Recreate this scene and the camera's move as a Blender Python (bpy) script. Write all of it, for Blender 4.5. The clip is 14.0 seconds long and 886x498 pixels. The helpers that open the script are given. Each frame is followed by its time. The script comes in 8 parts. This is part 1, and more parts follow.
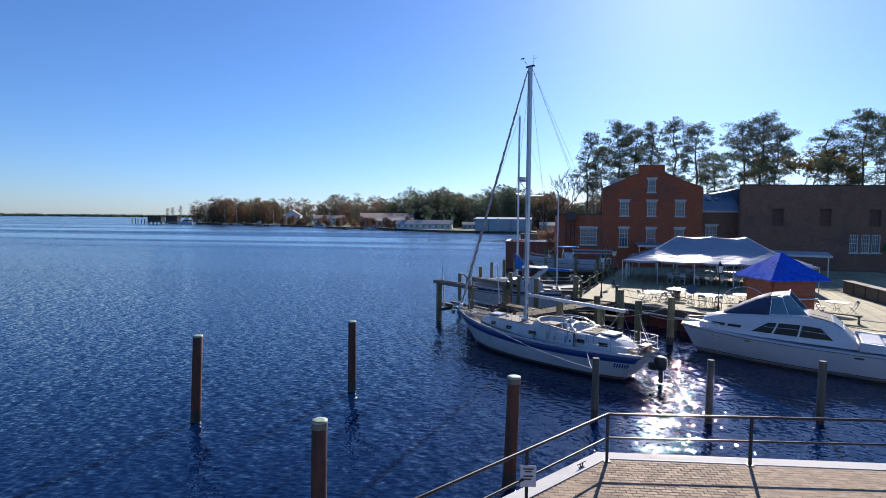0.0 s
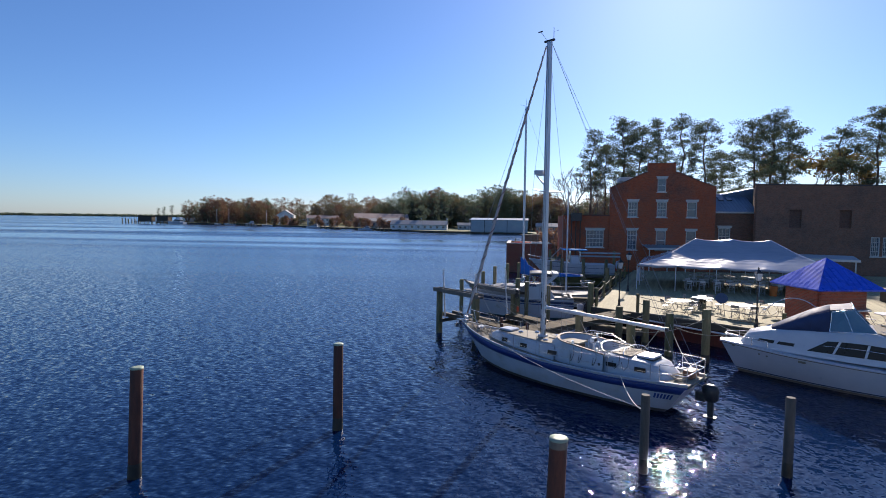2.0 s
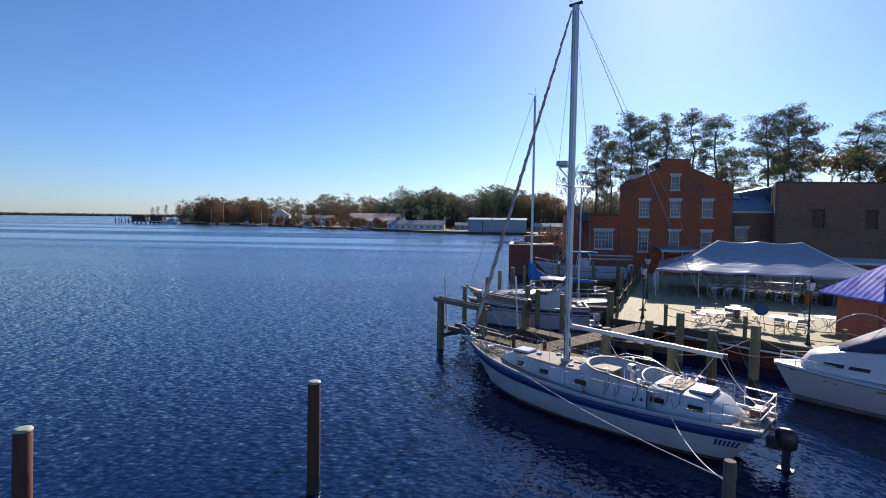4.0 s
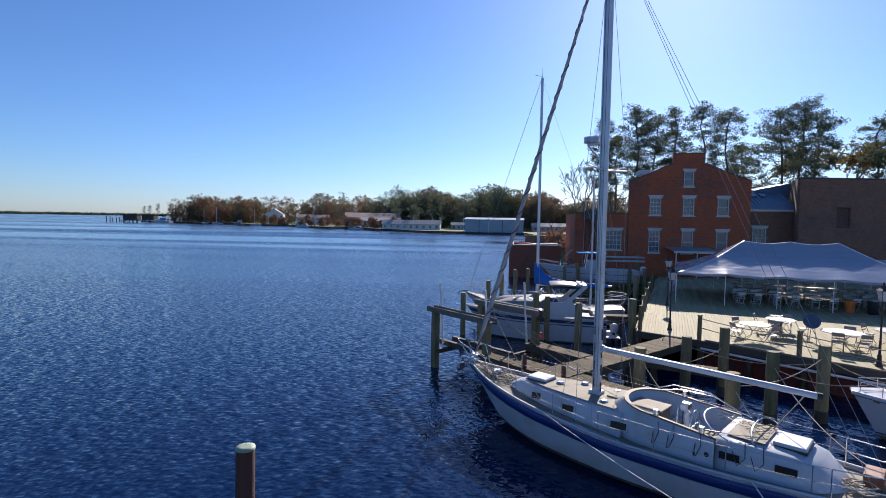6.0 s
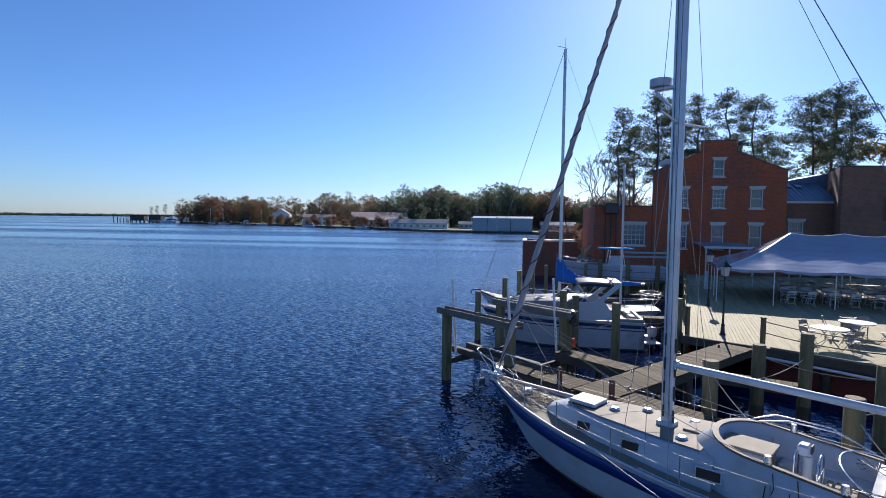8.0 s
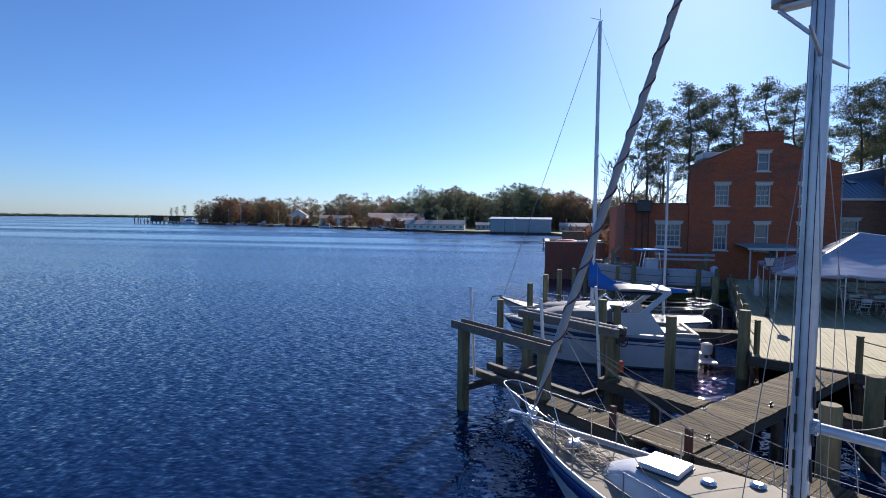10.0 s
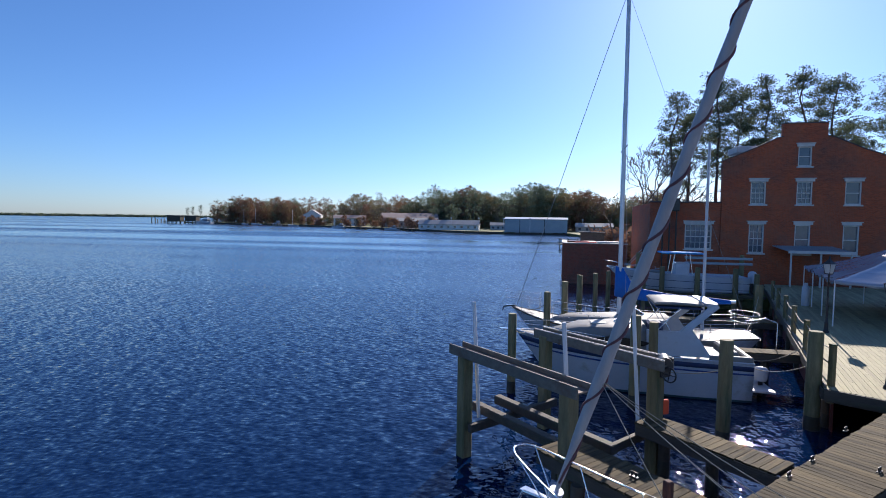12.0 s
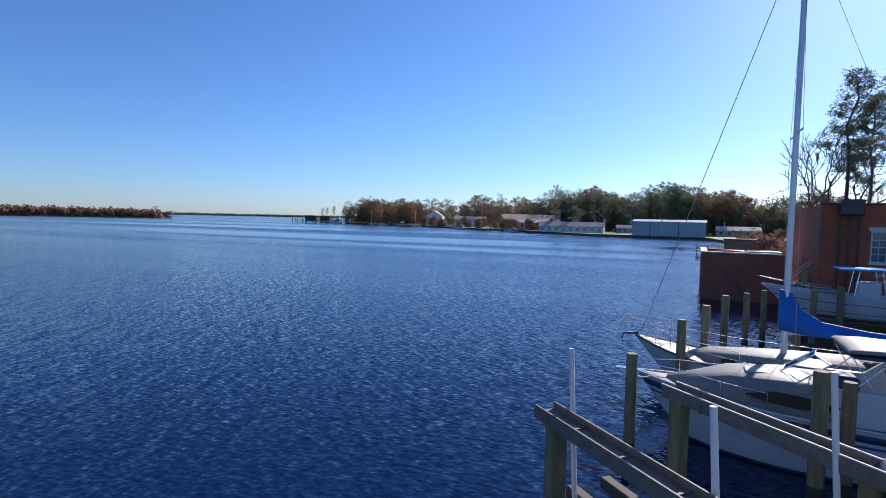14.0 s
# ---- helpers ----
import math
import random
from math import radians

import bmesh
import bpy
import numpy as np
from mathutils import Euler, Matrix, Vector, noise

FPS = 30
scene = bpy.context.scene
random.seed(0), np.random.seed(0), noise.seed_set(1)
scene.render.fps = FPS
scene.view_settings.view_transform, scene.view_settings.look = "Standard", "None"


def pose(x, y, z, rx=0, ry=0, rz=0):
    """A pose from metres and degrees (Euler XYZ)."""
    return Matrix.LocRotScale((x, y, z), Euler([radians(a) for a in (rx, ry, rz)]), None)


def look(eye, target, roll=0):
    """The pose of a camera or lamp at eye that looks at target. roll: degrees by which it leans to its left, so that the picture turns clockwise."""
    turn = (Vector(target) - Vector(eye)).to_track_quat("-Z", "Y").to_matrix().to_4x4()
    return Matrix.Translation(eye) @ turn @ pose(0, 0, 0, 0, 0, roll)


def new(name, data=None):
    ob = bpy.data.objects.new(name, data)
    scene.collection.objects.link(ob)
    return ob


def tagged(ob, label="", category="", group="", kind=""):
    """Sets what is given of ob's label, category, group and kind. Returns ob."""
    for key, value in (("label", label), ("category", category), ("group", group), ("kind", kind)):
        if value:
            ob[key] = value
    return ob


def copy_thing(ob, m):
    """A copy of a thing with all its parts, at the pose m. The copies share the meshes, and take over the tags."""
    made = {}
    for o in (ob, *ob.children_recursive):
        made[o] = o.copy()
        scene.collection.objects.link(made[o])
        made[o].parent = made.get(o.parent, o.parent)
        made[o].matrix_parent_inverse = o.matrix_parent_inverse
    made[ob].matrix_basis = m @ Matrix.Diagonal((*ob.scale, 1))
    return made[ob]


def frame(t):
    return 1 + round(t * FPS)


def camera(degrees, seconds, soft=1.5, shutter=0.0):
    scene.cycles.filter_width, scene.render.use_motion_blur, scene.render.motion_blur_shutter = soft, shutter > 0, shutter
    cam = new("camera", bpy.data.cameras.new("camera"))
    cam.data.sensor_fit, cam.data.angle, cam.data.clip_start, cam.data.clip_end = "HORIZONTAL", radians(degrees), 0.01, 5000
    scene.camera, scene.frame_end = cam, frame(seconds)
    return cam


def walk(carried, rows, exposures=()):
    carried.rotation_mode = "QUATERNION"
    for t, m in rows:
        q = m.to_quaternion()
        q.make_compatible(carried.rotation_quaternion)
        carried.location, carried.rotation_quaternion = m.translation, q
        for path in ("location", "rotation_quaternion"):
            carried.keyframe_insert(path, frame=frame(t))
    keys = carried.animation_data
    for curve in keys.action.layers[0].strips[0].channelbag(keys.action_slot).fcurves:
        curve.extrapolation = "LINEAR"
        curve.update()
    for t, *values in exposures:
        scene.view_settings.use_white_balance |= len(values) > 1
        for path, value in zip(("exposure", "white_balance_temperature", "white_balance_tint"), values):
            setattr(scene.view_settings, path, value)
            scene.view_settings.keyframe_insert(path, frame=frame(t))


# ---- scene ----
cam = camera(81.1, 14.0, 0.95)
PATH = [
    (0, (2.786, -2.546, 6.831), (2.445, -0.578, 6.714), 0.5),
    (0.5, (2.523, -1.679, 6.842), (2.187, 0.289, 6.724), 0.6),
    (1, (2.27, -0.821, 6.832), (1.939, 1.148, 6.715), 0.7),
    (1.5, (1.999, 0.139, 6.804), (1.675, 2.109, 6.689), 0.7),
    (2, (1.74, 1.076, 6.784), (1.421, 3.047, 6.67), 0.7),
    (2.5, (1.434, 2.095, 6.802), (1.124, 4.068, 6.687), 0.8),
    (3, (1.214, 2.942, 6.817), (0.903, 4.915, 6.702), 0.8),
    (5.5, (0.442, 7.911, 6.688), (0.147, 9.886, 6.574), 0.7),
    (6, (0.26, 8.906, 6.583), (-0.031, 10.882, 6.469), 0.9),
    (6.5, (0.025, 9.789, 6.499), (-0.264, 11.764, 6.384), 1.0),
    (7, (-0.161, 10.731, 6.335), (-0.454, 12.706, 6.22), 1.0),
    (7.5, (-0.359, 11.635, 6.16), (-0.665, 13.608, 6.045), 0.9),
    (8, (-0.473, 12.5, 5.996), (-0.791, 14.471, 5.882), 0.7),
    (10.5, (-1.107, 16.78, 5.718), (-1.504, 18.737, 5.608), 0.9),
    (11, (-1.159, 17.556, 5.66), (-1.57, 19.51, 5.549), 1.0),
    (11.5, (-1.173, 18.379, 5.688), (-1.6, 20.33, 5.578), 0.8),
    (12, (-1.182, 19.194, 5.749), (-1.62, 21.142, 5.639), 0.8),
    (12.5, (-1.202, 20.091, 5.812), (-1.719, 22.02, 5.699), 1.0),
    (13, (-1.205, 20.865, 5.902), (-1.876, 22.746, 5.786), 1.2),
    (13.5, (-1.261, 21.792, 5.964), (-2.076, 23.614, 5.846), 1.2),
    (14, (-1.33, 22.734, 5.95), (-2.206, 24.528, 5.836), 1.2),
]
walk(cam, [(t, look(eye, target, roll)) for t, eye, target, roll in PATH],
     [(0.0, 0.97, 5550, 16), (1.0, 0.97, 5800, 17), (2.5, 0.97, 5850, 17), (6.0, 0.97, 5700, 17), (8.0, 0.97, 5500, 16), (11.0, 1.03, 5600, 16), (12.5, 1.06, 5550, 16), (14.0, 1.04, 5520, 16)])

# ---- world, sun ----
SUN_AZ, SUN_EL = radians(15.0), radians(27.3)
world = bpy.data.worlds.new("sky")
scene.world = world
world.use_nodes = True
wn, wl = world.node_tree.nodes, world.node_tree.links
wn.clear()
w_out, w_bg, w_sky = wn.new("ShaderNodeOutputWorld"), wn.new("ShaderNodeBackground"), wn.new("ShaderNodeTexSky")
w_sky.sky_type, w_sky.sun_disc = "NISHITA", False
w_sky.sun_elevation, w_sky.sun_rotation = SUN_EL, SUN_AZ
w_sky.altitude, w_sky.air_density, w_sky.dust_density, w_sky.ozone_density = 0.0, 1.0, 0.3, 7.2
w_bg.inputs["Strength"].default_value = 0.061
wl.new(w_sky.outputs[0], w_bg.inputs[0]), wl.new(w_bg.outputs[0], w_out.inputs[0])

sun = new("sun", bpy.data.lights.new("sun", "SUN"))
sun.data.energy, sun.data.angle, sun.data.color = 4.4, radians(0.55), (1.0, 0.85, 0.65)
sun_way = Vector((math.sin(SUN_AZ) * math.cos(SUN_EL), math.cos(SUN_AZ) * math.cos(SUN_EL), math.sin(SUN_EL)))
sun.matrix_world = look(sun_way * 100, (0, 0, 0))


# ---- mesh tools ----
class Geo:
    """Vertices and faces, gathered piece by piece."""

    def __init__(self):
        self.v, self.f, self.smooth = [], [], []

    def add(self, verts, faces, smooth=False):
        n = len(self.v)
        self.v += [tuple(p) for p in verts]
        self.f += [tuple(n + i for i in f) for f in faces]
        self.smooth += [smooth] * len(faces)
        return self

    def box(self, c, s, rz=0.0, b=0.0, m=None):
        """A box of centre c and size s, turned by rz degrees, with a chamfer b."""
        hx, hy, hz = s[0] / 2, s[1] / 2, s[2] / 2
        rot = m or Matrix.Rotation(radians(rz), 3, "Z")
        c = Vector(c)
        if b <= 0:
            pts = [(x, y, z) for x in (-hx, hx) for y in (-hy, hy) for z in (-hz, hz)]
            faces = [(0, 1, 3, 2), (4, 6, 7, 5), (0, 4, 5, 1), (2, 3, 7, 6), (0, 2, 6, 4), (1, 5, 7, 3)]
        else:
            b = min(b, hx * 0.45, hy * 0.45, hz * 0.45)
            pts, idx = [], {}
            for sx in (-1, 1):
                for sy in (-1, 1):
                    for sz in (-1, 1):
                        for k in range(3):
                            p = [sx * (hx - b), sy * (hy - b), sz * (hz - b)]
                            p[k] += (sx, sy, sz)[k] * b
                            idx[sx, sy, sz, k] = len(pts)
                            pts.append(p)
            faces = []
            for k in range(3):
                i, j = [a for a in range(3) if a != k]
                for sg in (-1, 1):
                    loop = []
                    for a, q in ((-1, -1), (1, -1), (1, 1), (-1, 1)):
                        key = [0, 0, 0]
                        key[k], key[i], key[j] = sg, a, q
                        loop.append(idx[key[0], key[1], key[2], k])
                    faces.append(tuple(loop if (sg > 0) == (k != 1) else loop[::-1]))
            for k in range(3):
                i, j = [a for a in range(3) if a != k]
                for a in (-1, 1):
                    for q in (-1, 1):
                        k0, k1 = [0, 0, 0], [0, 0, 0]
                        k0[k], k0[i], k0[j] = -1, a, q
                        k1[k], k1[i], k1[j] = 1, a, q
                        faces.append((idx[(*k0, i)], idx[(*k1, i)], idx[(*k1, j)], idx[(*k0, j)]))
            for sx in (-1, 1):
                for sy in (-1, 1):
                    for sz in (-1, 1):
                        faces.append(tuple(idx[sx, sy, sz, k] for k in range(3)))
        return self.add([c + rot @ Vector(p) for p in pts], faces)

    def tube(self, pts, r, n=8, r2=None, caps=True, smooth=True):
        """A round bar along the points, of radius r (to r2 at its end)."""
        pts = [Vector(p) for p in pts]
        rings, side = [], None
        for k, p in enumerate(pts):
            d = (pts[min(k + 1, len(pts) - 1)] - pts[max(k - 1, 0)]).normalized()
            if side is None:
                side = d.orthogonal().normalized()
            side = (side - d * side.dot(d)).normalized()
            up = d.cross(side)
            f = k / max(1, len(pts) - 1)
            rad = r if r2 is None else r + (r2 - r) * f
            rings.append([p + (side * math.cos(2 * math.pi * a / n) + up * math.sin(2 * math.pi * a / n)) * rad for a in range(n)])
        return self.loft(rings, True, caps, smooth)

    def loft(self, rings, closed=False, caps=False, smooth=True):
        n = len(rings[0])
        verts = [p for ring in rings for p in ring]
        faces = []
        for k in range(len(rings) - 1):
            for a in range(n if closed else n - 1):
                b = (a + 1) % n
                faces.append((k * n + a, k * n + b, (k + 1) * n + b, (k + 1) * n + a))
        self.add(verts, faces, smooth)
        if caps:
            self.add(rings[0], [tuple(range(n))[::-1]]), self.add(rings[-1], [tuple(range(n))])
        return self

    def prism(self, outline, z0, z1):
        """A flat outline, drawn up from z0 to z1."""
        n = len(outline)
        verts = [(x, y, z0) for x, y in outline] + [(x, y, z1) for x, y in outline]
        faces = [tuple(range(n))[::-1], tuple(range(n, 2 * n))] + [(k, (k + 1) % n, n + (k + 1) % n, n + k) for k in range(n)]
        return self.add(verts, faces)

    def mesh(self, name):
        me = bpy.data.meshes.new(name)
        me.from_pydata(self.v, [], self.f)
        me.polygons.foreach_set("use_smooth", self.smooth)
        me.update()
        return me

    def fixed(self):
        """The same, with all faces turned outwards."""
        bm = bmesh.new()
        vs = [bm.verts.new(p) for p in self.v]
        for f, s in zip(self.f, self.smooth):
            try:
                face = bm.faces.new([vs[i] for i in f])
                face.smooth = s
            except ValueError:
                pass
        bmesh.ops.remove_doubles(bm, verts=bm.verts, dist=0.0005)
        bmesh.ops.recalc_face_normals(bm, faces=bm.faces)
        bm.verts.index_update()
        self.v = [tuple(v.co) for v in bm.verts]
        self.f = [tuple(v.index for v in f.verts) for f in bm.faces]
        self.smooth = [f.smooth for f in bm.faces]
        bm.free()
        return self


def thing(name, m, label, category, group="", kind=""):
    ob = new(name)
    ob.matrix_world = m
    ob.empty_display_size = 0.2
    return tagged(ob, label, category, group, kind)


def part(name, geo, material, parent, label="", m=None):
    me = geo if isinstance(geo, bpy.types.Mesh) else geo.mesh(name)
    if not me.materials:
        me.materials.append(material)
    ob = new(name, me)
    ob.parent = parent
    if m is not None:
        ob.matrix_basis = m
    return tagged(ob, label)


def solo(name, geo, material, label, category="", group="", kind="", m=None):
    """A thing of one mesh."""
    me = geo if isinstance(geo, bpy.types.Mesh) else geo.mesh(name)
    if not me.materials:
        me.materials.append(material)
    ob = new(name, me)
    if m is not None:
        ob.matrix_world = m
    return tagged(ob, label, category, group, kind)


# ---- materials ----
def blend(a, b, f):
    return tuple(x + (y - x) * f for x, y in zip(a, b))


def surface(name, dark, light, rough=0.6, metal=0.0, scale=6.0, fine=60.0, bump=0.15, stretch=(1, 1, 1), stain=None, stain_scale=0.7, stain_at=0.62,
            vary=0.0, islands=False, coat=0.0, subsurface=0.0, local=True, depth=0.02):
    """A worn surface: two colours mixed by a coarse and a fine grain, stains, bump and roughness."""
    mt = bpy.data.materials.new(name)
    mt.use_nodes = True
    nt = mt.node_tree
    N, L = nt.nodes, nt.links
    bs = N["Principled BSDF"]
    co = N.new("ShaderNodeTexCoord")
    mp = N.new("ShaderNodeMapping")
    mp.inputs["Scale"].default_value = stretch
    if local:
        L.new(co.outputs["Object"], mp.inputs["Vector"])
    else:
        geo = N.new("ShaderNodeNewGeometry")
        L.new(geo.outputs["Position"], mp.inputs["Vector"])
    vec = mp.outputs[0]
    info = N.new("ShaderNodeObjectInfo")
    if vary > 0:
        add = N.new("ShaderNodeVectorMath")
        add.operation = "ADD"
        mul = N.new("ShaderNodeMath")
        mul.operation = "MULTIPLY"
        mul.inputs[1].default_value = 37.0
        L.new(info.outputs["Random"], mul.inputs[0]), L.new(vec, add.inputs[0]), L.new(mul.outputs[0], add.inputs[1])
        vec = add.outputs[0]
    n1, n2 = N.new("ShaderNodeTexNoise"), N.new("ShaderNodeTexNoise")
    n1.inputs["Scale"].default_value, n1.inputs["Detail"].default_value, n1.inputs["Roughness"].default_value = scale, 5, 0.6
    n2.inputs["Scale"].default_value, n2.inputs["Detail"].default_value = fine, 3
    L.new(vec, n1.inputs["Vector"]), L.new(vec, n2.inputs["Vector"])
    mixf = N.new("ShaderNodeMath")
    mixf.operation = "MULTIPLY_ADD"
    mixf.inputs[1].default_value = 0.45
    L.new(n2.outputs[0], mixf.inputs[0])
    half = N.new("ShaderNodeMath")
    half.operation = "MULTIPLY_ADD"
    half.inputs[1].default_value, half.inputs[2].default_value = 1.5, -0.47
    L.new(n1.outputs[0], half.inputs[0]), L.new(half.outputs[0], mixf.inputs[2])
    mix = N.new("ShaderNodeMix")
    mix.data_type, mix.clamp_factor = "RGBA", True
    mix.inputs[6].default_value, mix.inputs[7].default_value = (*dark, 1), (*light, 1)
    L.new(mixf.outputs[0], mix.inputs[0])
    col = mix.outputs[2]
    if stain is not None:
        n3 = N.new("ShaderNodeTexNoise")
        n3.inputs["Scale"].default_value, n3.inputs["Detail"].default_value, n3.inputs["Roughness"].default_value = stain_scale, 6, 0.7
        L.new(vec, n3.inputs["Vector"])
        rp = N.new("ShaderNodeMapRange")
        rp.inputs[1].default_value, rp.inputs[2].default_value = stain_at - 0.1, stain_at + 0.1
        L.new(n3.outputs[0], rp.inputs[0])
        ms = N.new("ShaderNodeMix")
        ms.data_type = "RGBA"
        ms.inputs[7].default_value = (*stain, 1)
        L.new(rp.outputs[0], ms.inputs[0]), L.new(col, ms.inputs[6])
        col = ms.outputs[2]
    if vary > 0 or islands:
        rnd = info.outputs["Random"]
        if islands:
            g2 = N.new("ShaderNodeNewGeometry")
            rnd = g2.outputs["Random Per Island"]
        hv = N.new("ShaderNodeHueSaturation")
        mr = N.new("ShaderNodeMapRange")
        amount = vary or 0.25
        mr.inputs[3].default_value, mr.inputs[4].default_value = 1 - amount, 1 + amount
        L.new(rnd, mr.inputs[0]), L.new(mr.outputs[0], hv.inputs["Value"]), L.new(col, hv.inputs["Color"])
        col = hv.outputs[0]
    L.new(col, bs.inputs["Base Color"])
    rr = N.new("ShaderNodeMapRange")
    rr.inputs[3].default_value, rr.inputs[4].default_value = max(0.03, rough - 0.12), min(1, rough + 0.12)
    L.new(n1.outputs[0], rr.inputs[0]), L.new(rr.outputs[0], bs.inputs["Roughness"])
    bs.inputs["Metallic"].default_value = metal
    bs.inputs["Coat Weight"].default_value = coat
    if bump > 0:
        bp = N.new("ShaderNodeBump")
        bp.inputs["Strength"].default_value, bp.inputs["Distance"].default_value = bump, depth
        L.new(mixf.outputs[0], bp.inputs["Height"]), L.new(bp.outputs[0], bs.inputs["Normal"])
    return mt


def brickwork(name, dark, light, mortar, length=0.21, height=0.075, stain=(0.1, 0.06, 0.05), stain_at=0.6):
    """Small bricks too far off to be built, on upright walls that face along x or y."""
    mt = surface(name, dark, light, rough=0.85, scale=0.7, fine=9.0, bump=0.0, stain=stain, stain_scale=0.25, stain_at=stain_at, local=False)
    N, L = mt.node_tree.nodes, mt.node_tree.links
    bs = N["Principled BSDF"]
    geo = N.new("ShaderNodeNewGeometry")
    sep, com, add = N.new("ShaderNodeSeparateXYZ"), N.new("ShaderNodeCombineXYZ"), N.new("ShaderNodeMath")
    L.new(geo.outputs["Position"], sep.inputs[0])
    L.new(sep.outputs[0], add.inputs[0]), L.new(sep.outputs[1], add.inputs[1])
    L.new(add.outputs[0], com.inputs[0]), L.new(sep.outputs[2], com.inputs[1])
    br = N.new("ShaderNodeTexBrick")
    br.inputs["Scale"].default_value = 1.0
    br.inputs["Brick Width"].default_value, br.inputs["Row Height"].default_value, br.inputs["Mortar Size"].default_value = length, height, 0.009
    br.inputs["Color1"].default_value, br.inputs["Color2"].default_value = (0.72, 0.72, 0.72, 1), (1.2, 1.15, 1.1, 1)
    L.new(com.outputs[0], br.inputs["Vector"])
    old = bs.inputs["Base Color"].links[0].from_socket
    mul = N.new("ShaderNodeMix")
    mul.data_type, mul.blend_type = "RGBA", "MULTIPLY"
    mul.inputs[0].default_value = 1.0
    L.new(old, mul.inputs[6]), L.new(br.outputs["Color"], mul.inputs[7])
    mm = N.new("ShaderNodeMix")
    mm.data_type = "RGBA"
    mm.inputs[7].default_value = (*mortar, 1)
    L.new(br.outputs["Fac"], mm.inputs[0]), L.new(mul.outputs[2], mm.inputs[6]), L.new(mm.outputs[2], bs.inputs["Base Color"])
    bp = N.new("ShaderNodeBump")
    bp.inputs["Strength"].default_value, bp.inputs["Distance"].default_value, bp.invert = 0.5, 0.01, True
    L.new(br.outputs["Fac"], bp.inputs["Height"]), L.new(bp.outputs[0], bs.inputs["Normal"])
    return mt


def paving_material(name, dark, light, joint):
    """Small clay pavers seen from far, laid flat in running bond."""
    mt = surface(name, dark, light, rough=0.85, scale=0.8, fine=12.0, bump=0.1, stain=(0.2, 0.1, 0.06), stain_scale=0.4, stain_at=0.6, local=False)
    N, L = mt.node_tree.nodes, mt.node_tree.links
    bs, geo, br = N["Principled BSDF"], N.new("ShaderNodeNewGeometry"), N.new("ShaderNodeTexBrick")
    br.inputs["Scale"].default_value = 1.0
    br.inputs["Brick Width"].default_value, br.inputs["Row Height"].default_value, br.inputs["Mortar Size"].default_value = 0.21, 0.105, 0.004
    br.inputs["Color1"].default_value, br.inputs["Color2"].default_value, br.inputs["Mortar"].default_value = (0.7, 0.7, 0.7, 1), (1.2, 1.15, 1.1, 1), (*joint, 1)
    L.new(geo.outputs["Position"], br.inputs["Vector"])
    mul = N.new("ShaderNodeMix")
    mul.data_type, mul.blend_type = "RGBA", "MULTIPLY"
    mul.inputs[0].default_value = 1.0
    L.new(bs.inputs["Base Color"].links[0].from_socket, mul.inputs[6]), L.new(br.outputs["Color"], mul.inputs[7]), L.new(mul.outputs[2], bs.inputs["Base Color"])
    return mt


def glass(name, tint=(0.1, 0.13, 0.15), rough=0.05):
    """Window glass before a dark room: dark and glossy."""
    mt = surface(name, tint, blend(tint, (0.3, 0.33, 0.36), 0.2), rough=rough + 0.1, scale=2, fine=20, bump=0.02)
    mt.node_tree.nodes["Principled BSDF"].inputs["Specular IOR Level"].default_value = 0.8
    return mt


